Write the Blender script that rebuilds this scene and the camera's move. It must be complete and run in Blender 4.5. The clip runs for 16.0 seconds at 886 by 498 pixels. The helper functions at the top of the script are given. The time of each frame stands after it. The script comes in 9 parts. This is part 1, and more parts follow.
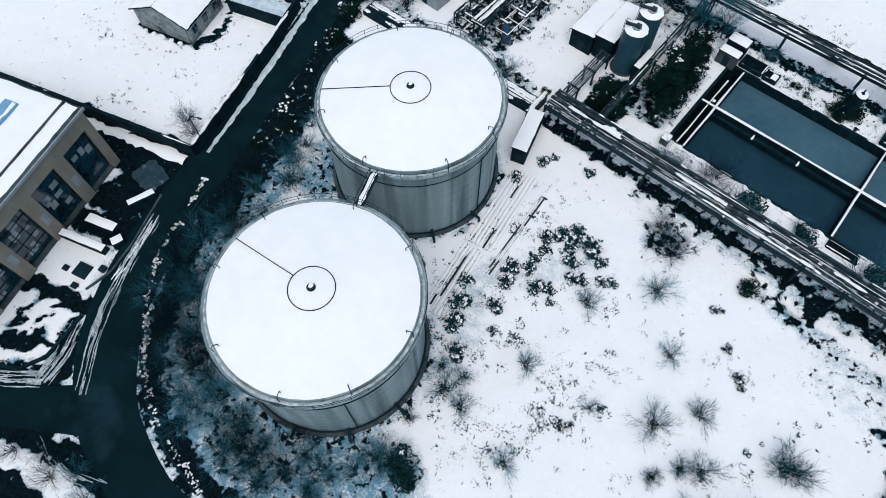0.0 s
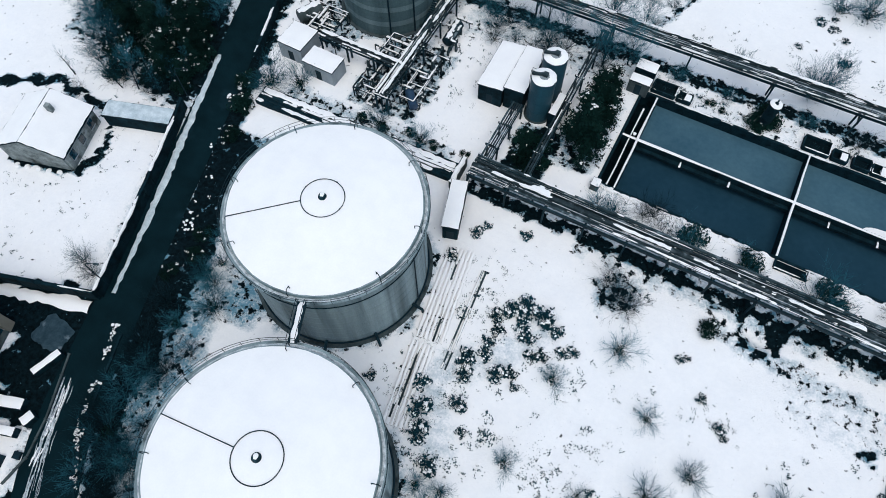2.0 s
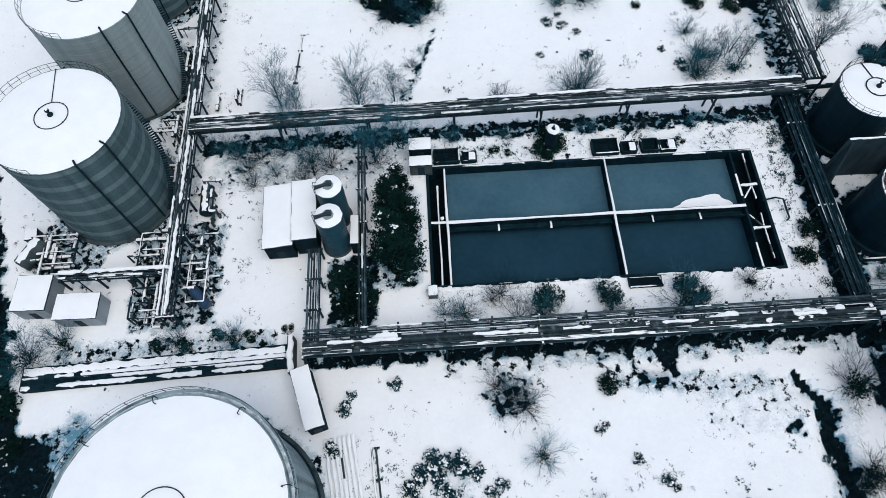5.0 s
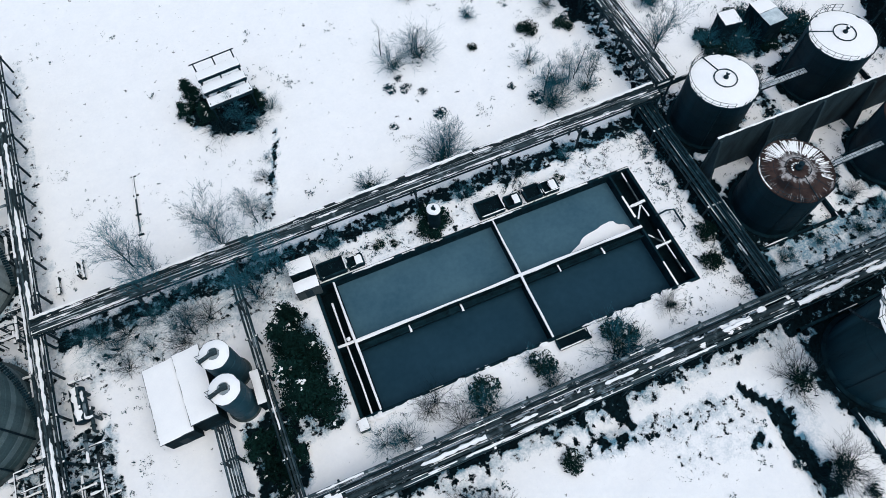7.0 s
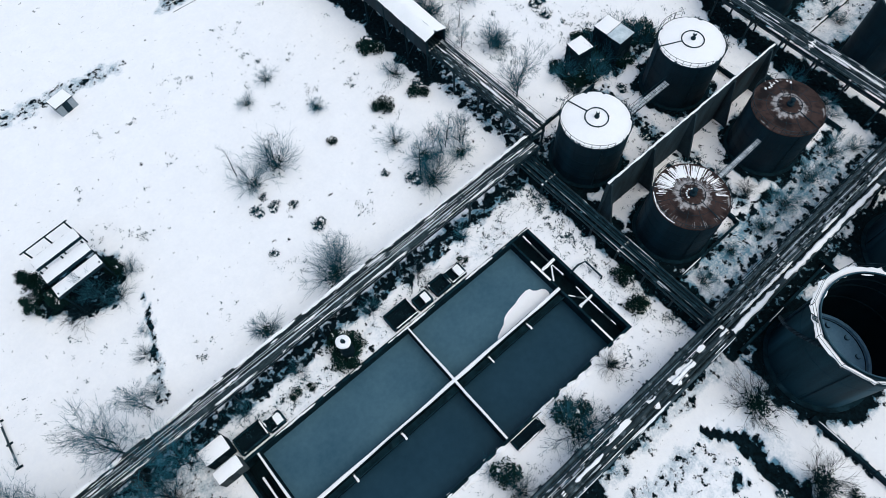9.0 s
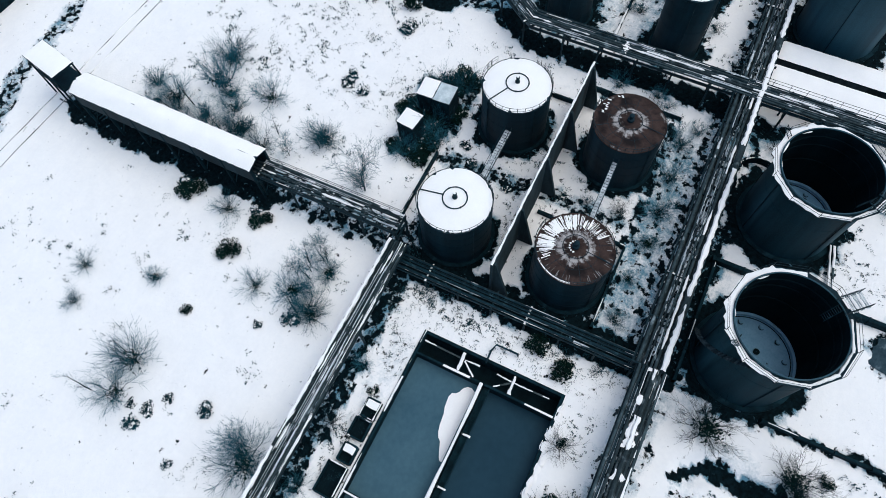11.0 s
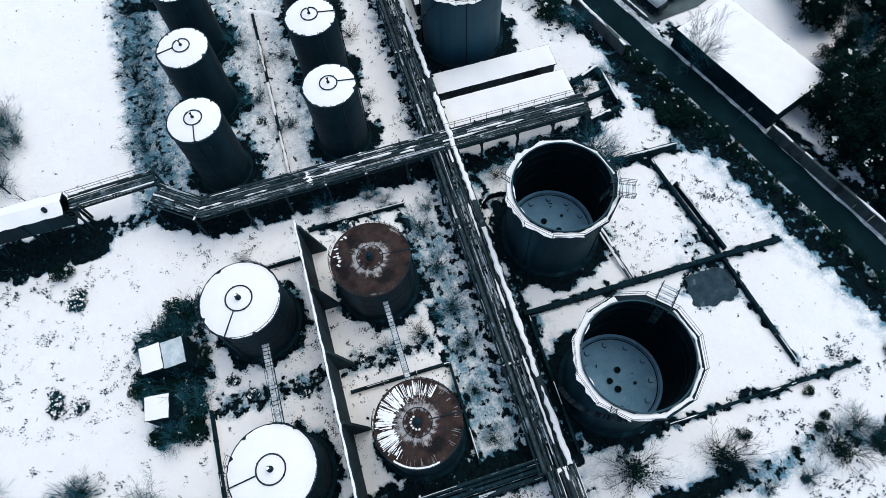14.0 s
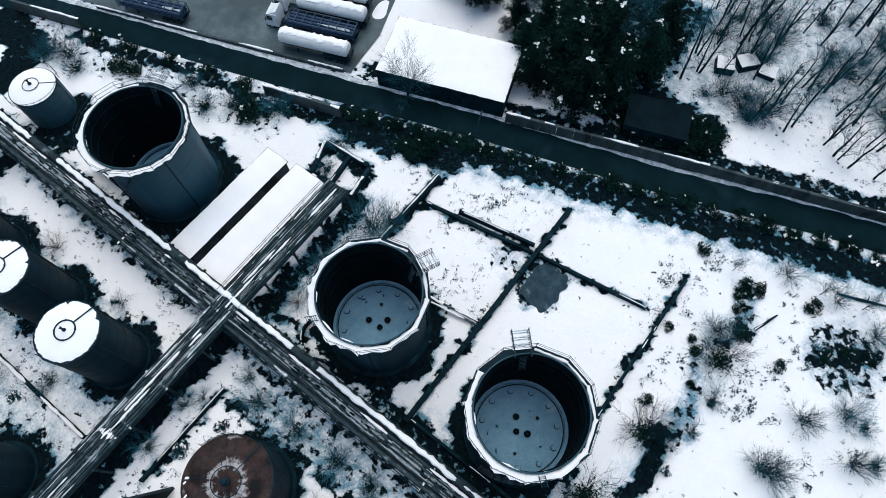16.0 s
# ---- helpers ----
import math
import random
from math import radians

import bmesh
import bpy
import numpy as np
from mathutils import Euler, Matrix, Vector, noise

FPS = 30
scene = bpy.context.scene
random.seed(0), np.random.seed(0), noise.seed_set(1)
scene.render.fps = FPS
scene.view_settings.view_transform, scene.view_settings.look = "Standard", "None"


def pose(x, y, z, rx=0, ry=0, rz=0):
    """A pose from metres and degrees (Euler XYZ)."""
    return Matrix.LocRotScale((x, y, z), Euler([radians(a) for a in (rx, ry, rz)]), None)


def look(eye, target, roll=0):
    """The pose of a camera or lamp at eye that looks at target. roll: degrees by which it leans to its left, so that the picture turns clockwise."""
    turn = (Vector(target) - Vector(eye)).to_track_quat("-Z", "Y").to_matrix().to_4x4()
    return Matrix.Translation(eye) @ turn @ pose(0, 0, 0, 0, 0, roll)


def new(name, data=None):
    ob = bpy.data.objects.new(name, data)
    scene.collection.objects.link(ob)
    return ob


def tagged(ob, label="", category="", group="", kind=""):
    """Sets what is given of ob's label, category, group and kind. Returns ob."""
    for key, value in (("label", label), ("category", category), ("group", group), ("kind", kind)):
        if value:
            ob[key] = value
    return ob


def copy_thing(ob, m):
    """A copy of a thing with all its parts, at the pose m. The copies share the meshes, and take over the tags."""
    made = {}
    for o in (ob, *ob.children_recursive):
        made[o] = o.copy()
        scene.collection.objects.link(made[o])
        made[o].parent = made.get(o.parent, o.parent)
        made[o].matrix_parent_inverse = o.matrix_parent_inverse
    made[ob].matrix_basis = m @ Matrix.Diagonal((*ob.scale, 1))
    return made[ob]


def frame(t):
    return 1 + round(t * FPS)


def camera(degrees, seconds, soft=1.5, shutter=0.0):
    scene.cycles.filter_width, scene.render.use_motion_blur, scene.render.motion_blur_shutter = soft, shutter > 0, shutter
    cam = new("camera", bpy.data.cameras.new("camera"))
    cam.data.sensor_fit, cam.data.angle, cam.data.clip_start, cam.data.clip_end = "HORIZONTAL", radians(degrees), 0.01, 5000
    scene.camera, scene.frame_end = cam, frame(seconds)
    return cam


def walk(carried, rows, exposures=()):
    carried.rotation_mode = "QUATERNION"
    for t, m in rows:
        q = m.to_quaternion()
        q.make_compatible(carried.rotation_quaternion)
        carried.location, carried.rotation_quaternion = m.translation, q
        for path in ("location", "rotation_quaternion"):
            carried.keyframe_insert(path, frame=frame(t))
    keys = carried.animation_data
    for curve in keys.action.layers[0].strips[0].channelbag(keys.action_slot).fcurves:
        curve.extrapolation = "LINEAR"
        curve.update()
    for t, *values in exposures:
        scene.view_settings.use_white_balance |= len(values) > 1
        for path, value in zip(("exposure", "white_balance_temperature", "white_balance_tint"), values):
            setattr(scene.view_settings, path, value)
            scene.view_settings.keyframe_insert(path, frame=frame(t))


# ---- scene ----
cam = camera(68.8, 16.0, soft=0.88)
EXPOSURE, KELVIN, TINT = 0.15, 6790.0, 4.6
METRES, EYE, TILT, LEAN, TURN = 120.0, 79.0, -63.5, 0.0, 40.4
ROWS = [
    (0.0, 0.0, 0.0, 0.0, 0.0, 0.0, 0.0),
    (0.5, 0.0008, 0.0115, 0.0246, -0.86, 0.04, 1.83),
    (1.0, 0.0033, 0.0232, 0.0498, -1.74, 0.01, 3.76),
    (1.5, 0.0072, 0.0351, 0.075, -3.14, -0.1, 6.83),
    (2.0, 0.0137, 0.0469, 0.1003, -5.18, -0.4, 11.22),
    (2.5, 0.0226, 0.0588, 0.1253, -7.32, -0.88, 15.63),
    (3.0, 0.034, 0.0706, 0.15, -9.66, -1.6, 20.19),
    (3.5, 0.0477, 0.0823, 0.1735, -12.24, -2.55, 24.87),
    (4.0, 0.0639, 0.0935, 0.1962, -15.06, -3.8, 29.52),
    (6.5, 0.1785, 0.139, 0.2879, -34.61, -16.49, 50.88),
    (7.0, 0.2063, 0.1459, 0.3013, -39.67, -20.45, 54.05),
    (7.5, 0.2361, 0.1517, 0.3124, -44.63, -24.49, 56.66),
    (8.0, 0.2672, 0.1563, 0.3215, -51.12, -29.96, 59.35),
    (10.5, 0.4305, 0.1597, 0.3284, -109.11, -81.76, 64.33),
    (11.0, 0.4633, 0.1561, 0.3213, -120.9, -92.27, 62.18),
    (11.5, 0.4943, 0.1514, 0.311, -131.79, -101.66, 58.87),
    (12.0, 0.5242, 0.1445, 0.297, -140.98, -109.32, 54.65),
    (12.5, 0.5527, 0.1364, 0.2811, -148.3, -115.08, 49.75),
    (13.0, 0.5787, 0.1271, 0.2619, -154.53, -119.58, 44.23),
    (13.5, 0.6027, 0.1153, 0.2396, -160.47, -123.55, 37.28),
    (14.0, 0.6194, 0.1029, 0.2145, -165.56, -126.33, 30.17),
    (14.5, 0.6337, 0.0902, 0.1891, -170.54, -128.49, 21.32),
    (15.0, 0.6407, 0.0759, 0.162, -175.22, -129.84, 12.09),
    (15.5, 0.6435, 0.0629, 0.136, -179.44, -130.3, 2.86),
    (16.0, 0.6442, 0.0515, 0.1114, -181.57, -130.17, -2.25),
]
walk(cam, [(t, pose(0, 0, EYE, TILT, LEAN, TURN) @ pose(METRES * x, METRES * y, METRES * z, 90 + pitch, roll, yaw)) for t, x, y, z, yaw, pitch, roll in ROWS],
     exposures=[(0.0, EXPOSURE - 0.05, KELVIN, TINT), (4.0, EXPOSURE - 0.05, KELVIN, TINT), (12.0, EXPOSURE, KELVIN, TINT), (16.0, EXPOSURE + 0.11, KELVIN, TINT)])

# ---- world and sun ----
world = bpy.data.worlds.new("overcast_sky")
scene.world = world
world.use_nodes = True
wn = world.node_tree.nodes
sky = wn.new("ShaderNodeTexSky")
sky.sky_type, sky.sun_disc = "NISHITA", False
sky.sun_elevation, sky.sun_rotation = radians(70), radians(150)
sky.air_density, sky.dust_density = 1.3, 1.0
wn["Background"].inputs["Strength"].default_value = 0.15
world.node_tree.links.new(sky.outputs["Color"], wn["Background"].inputs["Color"])
sun = new("sun", bpy.data.lights.new("sun", "SUN"))
sun.data.energy, sun.data.angle, sun.data.color = 1.7, radians(62), (1.0, 0.945, 0.875)
sun.matrix_world = look((18, -30, 95), (0, 0, 0))

# ---- materials ----
# materials that keep their warm hue; the other dark ones have the cold blue-green tone of shadows put into their colour
WARM = ("rusty_roof_plate", "tan_render", "slushy_yard", "blue_truck_paint", "banded_grey_steel", "lighter_steel_course", "thin_grey_ice", "dark_water", "pale_painted_steel", "weathered_concrete", "pipe_lagging", "dark_puddle_ice")


def surface(name, dark, light, rough=0.8, scale=1.0, fine=8.0, bump=0.3, metal=0.0, streak=0.0, stain=None, stain_at=0.6, spec=0.3, random_tone=0.0, world_space=False):
    """Two-scale noise between two tones, with fine relief; streak stretches the large noise upright; stain adds patches with their own edge."""
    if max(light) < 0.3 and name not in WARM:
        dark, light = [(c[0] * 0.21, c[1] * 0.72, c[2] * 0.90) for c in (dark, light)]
        stain = stain and (stain[0] * 0.28, stain[1] * 0.70, stain[2] * 0.88)
    m = bpy.data.materials.new(name)
    m.use_nodes = True
    nt = m.node_tree
    nd, ln = nt.nodes, nt.links
    bsdf = nd["Principled BSDF"]
    co = nd.new("ShaderNodeTexCoord")
    src = co.outputs["Object"]
    if world_space:
        src = nd.new("ShaderNodeNewGeometry").outputs["Position"]
    mp = nd.new("ShaderNodeMapping")
    mp.inputs["Scale"].default_value = (1, 1, 1.0 - streak)
    ln.new(src, mp.inputs["Vector"])
    n1 = nd.new("ShaderNodeTexNoise")
    n1.inputs["Scale"].default_value, n1.inputs["Detail"].default_value, n1.inputs["Roughness"].default_value = scale, 5, 0.6
    ln.new(mp.outputs["Vector"], n1.inputs["Vector"])
    n2 = nd.new("ShaderNodeTexNoise")
    n2.inputs["Scale"].default_value, n2.inputs["Detail"].default_value = fine, 4
    ln.new(src, n2.inputs["Vector"])
    add = nd.new("ShaderNodeMath")
    add.operation = "MULTIPLY_ADD"
    ln.new(n2.outputs["Fac"], add.inputs[0])
    add.inputs[1].default_value = 0.45
    ln.new(n1.outputs["Fac"], add.inputs[2])
    ramp = nd.new("ShaderNodeValToRGB")
    ramp.color_ramp.elements[0].position, ramp.color_ramp.elements[0].color = 0.52, (*dark, 1)
    ramp.color_ramp.elements[1].position, ramp.color_ramp.elements[1].color = 0.92, (*light, 1)
    ln.new(add.outputs[0], ramp.inputs["Fac"])
    col = ramp.outputs["Color"]
    if stain:
        n3 = nd.new("ShaderNodeTexNoise")
        n3.inputs["Scale"].default_value, n3.inputs["Detail"].default_value = scale * 0.6, 7
        mp2 = nd.new("ShaderNodeMapping")
        mp2.inputs["Location"].default_value = (13, 7, 3)
        mp2.inputs["Scale"].default_value = (1, 1, 1.0 - streak)
        ln.new(src, mp2.inputs["Vector"])
        ln.new(mp2.outputs["Vector"], n3.inputs["Vector"])
        r3 = nd.new("ShaderNodeValToRGB")
        r3.color_ramp.elements[0].position, r3.color_ramp.elements[1].position = stain_at - 0.06, stain_at + 0.06
        ln.new(n3.outputs["Fac"], r3.inputs["Fac"])
        mx = nd.new("ShaderNodeMix")
        mx.data_type = "RGBA"
        ln.new(r3.outputs["Color"], mx.inputs["Factor"])
        ln.new(col, mx.inputs["A"])
        mx.inputs["B"].default_value = (*stain, 1)
        col = mx.outputs["Result"]
    if random_tone:
        info = nd.new("ShaderNodeObjectInfo")
        hsv = nd.new("ShaderNodeHueSaturation")
        mr = nd.new("ShaderNodeMapRange")
        mr.inputs["To Min"].default_value, mr.inputs["To Max"].default_value = 1 - random_tone, 1 + random_tone
        ln.new(info.outputs["Random"], mr.inputs["Value"])
        ln.new(mr.outputs["Result"], hsv.inputs["Value"])
        ln.new(col, hsv.inputs["Color"])
        col = hsv.outputs["Color"]
    ln.new(col, bsdf.inputs["Base Color"])
    bsdf.inputs["Roughness"].default_value, bsdf.inputs["Metallic"].default_value = rough, metal
    bsdf.inputs["Specular IOR Level"].default_value = spec
    if bump:
        bp = nd.new("ShaderNodeBump")
        bp.inputs["Strength"].default_value, bp.inputs["Distance"].default_value = bump, 0.05
        ln.new(add.outputs[0], bp.inputs["Height"])
        ln.new(bp.outputs["Normal"], bsdf.inputs["Normal"])
    return m


SNOW = surface("snow", (0.825, 0.822, 0.842), (0.88, 0.875, 0.885), rough=0.9, scale=0.4, fine=5, bump=0.25, spec=0.15)
SNOW_DIRTY = surface("slushy_snow", (0.16, 0.20, 0.235), (0.66, 0.71, 0.75), rough=0.85, scale=1.4, fine=9, bump=0.5, spec=0.2)
FROST = surface("thin_blown_frost", (0.06, 0.052, 0.054), (0.34, 0.335, 0.345), rough=0.9, scale=2.5, fine=9, bump=0.2, spec=0.1)
THIN_SNOW = surface("thin_grey_snow", (0.34, 0.42, 0.47), (0.60, 0.67, 0.71), rough=0.9, scale=1.0, fine=7, bump=0.3, spec=0.15)
PALE_STEEL = surface("pale_painted_steel", (0.120, 0.172, 0.192), (0.260, 0.340, 0.368), rough=0.6, scale=0.55, fine=6, bump=0.08, streak=0.95, stain=(0.055, 0.084, 0.095), stain_at=0.58, spec=0.3)
BAND_STEEL = surface("banded_grey_steel", (0.027, 0.058, 0.068), (0.070, 0.118, 0.132), rough=0.65, scale=0.5, fine=6, bump=0.08, streak=0.9, stain=(0.014, 0.029, 0.034), stain_at=0.60)
BAND_LIGHT = surface("lighter_steel_course", (0.062, 0.104, 0.117), (0.140, 0.200, 0.218), rough=0.65, scale=0.5, fine=6, bump=0.08, streak=0.9, stain=(0.027, 0.044, 0.049), stain_at=0.60)
DARK_STEEL = surface("dark_weathered_steel", (0.008, 0.014, 0.018), (0.024, 0.036, 0.044), rough=0.65, scale=0.6, fine=7, bump=0.12, streak=0.85, stain=(0.036, 0.052, 0.060), stain_at=0.66, spec=0.12)
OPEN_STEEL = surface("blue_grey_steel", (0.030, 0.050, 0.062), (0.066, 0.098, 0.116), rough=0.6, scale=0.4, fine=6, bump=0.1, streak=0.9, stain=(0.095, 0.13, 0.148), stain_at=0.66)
# darker copy of the open-tank steel, its shaded side averaged into the tone
SHADE_STEEL = surface("shaded_blue_steel", (0.014, 0.022, 0.026), (0.037, 0.052, 0.060), rough=0.65, scale=0.4, fine=6, bump=0.1, streak=0.9, stain=(0.075, 0.098, 0.108), stain_at=0.62, spec=0.1)
GREY_STEEL = surface("pale_green_grey_steel", (0.18, 0.225, 0.232), (0.28, 0.33, 0.34), rough=0.6, scale=0.5, fine=6, bump=0.08, streak=0.93, stain=(0.11, 0.14, 0.145), stain_at=0.62, spec=0.2)
# near-black tone for tank linings, pit bottoms, channel sheets and the dark hut's roof
INNER_STEEL = surface("near_black_inner_steel", (0.004, 0.006, 0.008), (0.012, 0.016, 0.018), rough=0.8, scale=0.6, fine=6, bump=0.1, streak=0.8, spec=0.05)
IRON = surface("rack_iron", (0.009, 0.014, 0.018), (0.032, 0.044, 0.050), rough=0.6, scale=1.5, fine=12, bump=0.15, stain=(0.09, 0.095, 0.10), stain_at=0.66, random_tone=0.25, spec=0.12)
PIPE = surface("pipe_lagging", (0.008, 0.017, 0.022), (0.038, 0.062, 0.074), rough=0.6, scale=1.2, fine=10, bump=0.15, stain=(0.18, 0.23, 0.26), stain_at=0.65, random_tone=0.5, spec=0.1)
RUST = surface("rusty_roof_plate", (0.017, 0.012, 0.012), (0.052, 0.033, 0.030), rough=0.7, scale=0.7, fine=6, bump=0.15, stain=(0.010, 0.008, 0.009), stain_at=0.58, spec=0.08)
FLOAT_DECK = surface("wet_deck_plate", (0.120, 0.280, 0.43), (0.18, 0.36, 0.53), rough=0.5, scale=0.5, fine=4, bump=0.05, stain=(0.25, 0.43, 0.58), stain_at=0.66, spec=0.1)
CONCRETE = surface("weathered_concrete", (0.022, 0.036, 0.041), (0.068, 0.092, 0.100), rough=0.9, scale=0.7, fine=9, bump=0.3, streak=0.6, stain=(0.012, 0.021, 0.024), stain_at=0.6)
FIRE_WALL = surface("grey_cast_wall", (0.060, 0.034, 0.034), (0.150, 0.080, 0.080), rough=0.9, scale=0.5, fine=8, bump=0.25, streak=0.75, stain=(0.040, 0.022, 0.022), stain_at=0.6, spec=0.1)
DARK_CONCRETE = surface("black_stained_concrete", (0.005, 0.009, 0.011), (0.024, 0.034, 0.039), rough=0.9, scale=0.8, fine=9, bump=0.35, stain=(0.045, 0.058, 0.062), stain_at=0.68, spec=0.08)
ASPHALT = surface("wet_asphalt", (0.007, 0.012, 0.013), (0.014, 0.022, 0.024), rough=0.85, scale=0.25, fine=14, bump=0.1, stain=(0.026, 0.035, 0.039), stain_at=0.64, spec=0.04, world_space=True)
YARD = surface("slushy_yard", (0.026, 0.046, 0.056), (0.105, 0.145, 0.160), rough=0.5, scale=0.22, fine=6, bump=0.1, stain=(0.045, 0.066, 0.075), stain_at=0.52, spec=0.15, world_space=True)
ICE = surface("thin_grey_ice", (0.032, 0.082, 0.118), (0.055, 0.118, 0.156), rough=0.6, scale=0.12, fine=1.5, bump=0.02, stain=(0.066, 0.132, 0.168), stain_at=0.70, spec=0.05)
WATER = surface("dark_water", (0.008, 0.031, 0.050), (0.014, 0.044, 0.068), rough=0.4, scale=0.1, fine=1.2, bump=0.02, spec=0.03)
PUDDLE = surface("dark_puddle_ice", (0.013, 0.031, 0.045), (0.034, 0.064, 0.084), rough=0.7, scale=0.9, fine=5, bump=0.1, stain=(0.20, 0.26, 0.30), stain_at=0.68, spec=0.06, world_space=True)
BARK = surface("wet_bark", (0.007, 0.012, 0.015), (0.024, 0.033, 0.037), rough=0.9, scale=3, fine=14, bump=0.3, spec=0.08)
TWIG = surface("grey_twigs", (0.070, 0.100, 0.112), (0.160, 0.205, 0.220), rough=0.95, scale=2, fine=10, bump=0.0, random_tone=0.4, spec=0.02)
NEEDLE = surface("dark_evergreen_leaves", (0.009, 0.014, 0.010), (0.030, 0.040, 0.028), rough=0.8, scale=0.6, fine=6, bump=0.0, random_tone=0.3, spec=0.04)
LEAF = surface("frosted_laurel_leaves", (0.010, 0.024, 0.028), (0.060, 0.088, 0.098), rough=0.75, scale=1.5, fine=8, bump=0.0, random_tone=0.35, spec=0.08)
WEED = surface("dead_weeds", (0.026, 0.044, 0.050), (0.085, 0.115, 0.122), rough=0.95, scale=0.8, fine=4, bump=0.0)
TAN = surface("tan_render", (0.19, 0.175, 0.145), (0.28, 0.26, 0.215), rough=0.9, scale=0.4, fine=8, bump=0.1, streak=0.6, stain=(0.14, 0.13, 0.115), stain_at=0.66)
STONE = surface("grey_stone_wall", (0.10, 0.125, 0.13), (0.30, 0.34, 0.345), rough=0.95, scale=0.9, fine=5, bump=0.5, stain=(0.035, 0.045, 0.045), stain_at=0.60)
PALE_WALL = surface("pale_cabin_wall", (0.20, 0.24, 0.265), (0.30, 0.34, 0.37), rough=0.8, scale=0.6, fine=6, bump=0.1, streak=0.7)
BLUE_PAINT = surface("blue_truck_paint", (0.012, 0.035, 0.075), (0.024, 0.060, 0.115), rough=0.5, scale=1, fine=7, bump=0.05)
WHITE_PAINT = surface("white_truck_paint", (0.55, 0.58, 0.60), (0.72, 0.74, 0.76), rough=0.4, scale=0.6, fine=5, bump=0.02)
RUBBER = surface("black_rubber", (0.008, 0.010, 0.011), (0.018, 0.020, 0.022), rough=0.8, scale=4, fine=20, bump=0.1)
WINDOW = surface("dim_window_glass", (0.010, 0.018, 0.024), (0.05, 0.075, 0.09), rough=0.12, scale=0.5, fine=2, bump=0.0, spec=0.6)


def frosted_rust():
    """Brown roof plate with old frost blown outwards from the vent in fading streaks."""
    m = RUST.copy()
    m.name = "rusty_roof_plate_with_frost"
    nd, ln = m.node_tree.nodes, m.node_tree.links
    bsdf = nd["Principled BSDF"]
    base = bsdf.inputs["Base Color"].links[0].from_socket
    xyz = nd.new("ShaderNodeSeparateXYZ")
    ln.new(nd.new("ShaderNodeTexCoord").outputs["Object"], xyz.inputs[0])

    def calc(op, a, b=None):
        n = nd.new("ShaderNodeMath")
        n.operation = op
        for i, v in enumerate((a, b)):
            if isinstance(v, (int, float)):
                n.inputs[i].default_value = v
            elif v is not None:
                ln.new(v, n.inputs[i])
        return n.outputs[0]

    x, y = xyz.outputs["X"], xyz.outputs["Y"]
    r = calc("SQRT", calc("ADD", calc("MULTIPLY", x, x), calc("MULTIPLY", y, y)))
    ray = nd.new("ShaderNodeCombineXYZ")
    ln.new(calc("MULTIPLY", calc("DIVIDE", x, r), 2.2), ray.inputs["X"])
    ln.new(calc("MULTIPLY", calc("DIVIDE", y, r), 2.2), ray.inputs["Y"])
    ln.new(calc("MULTIPLY", r, 0.7), ray.inputs["Z"])
    n1 = nd.new("ShaderNodeTexNoise")
    n1.inputs["Scale"].default_value, n1.inputs["Detail"].default_value, n1.inputs["Roughness"].default_value = 1.5, 6, 0.7
    ln.new(ray.outputs[0], n1.inputs["Vector"])
    n2 = nd.new("ShaderNodeTexNoise")
    n2.inputs["Scale"].default_value, n2.inputs["Detail"].default_value = 3.0, 6
    ring = calc("MAXIMUM", calc("SUBTRACT", 1.0, calc("DIVIDE", calc("ABSOLUTE", calc("SUBTRACT", r, 1.75)), 1.25)), 0.0)
    edge = calc("MAXIMUM", calc("SUBTRACT", 1.0, calc("DIVIDE", calc("ABSOLUTE", calc("SUBTRACT", r, 4.5)), 0.35)), 0.0)
    f = calc("ADD", calc("MULTIPLY", n1.outputs["Fac"], 0.9), calc("ADD", calc("MULTIPLY", ring, 0.38), calc("MULTIPLY", edge, 0.14)))
    f = calc("ADD", f, calc("MULTIPLY", n2.outputs["Fac"], 0.4))
    ramp = nd.new("ShaderNodeValToRGB")
    ramp.color_ramp.elements[0].position, ramp.color_ramp.elements[1].position = 0.86, 1.12
    ln.new(f, ramp.inputs["Fac"])
    mx = nd.new("ShaderNodeMix")
    mx.data_type = "RGBA"
    ln.new(ramp.outputs["Color"], mx.inputs["Factor"])
    ln.new(base, mx.inputs["A"])
    mx.inputs["B"].default_value = (0.36, 0.345, 0.35, 1)
    ln.new(mx.outputs["Result"], bsdf.inputs["Base Color"])
    return m


RUST_FROST = frosted_rust()


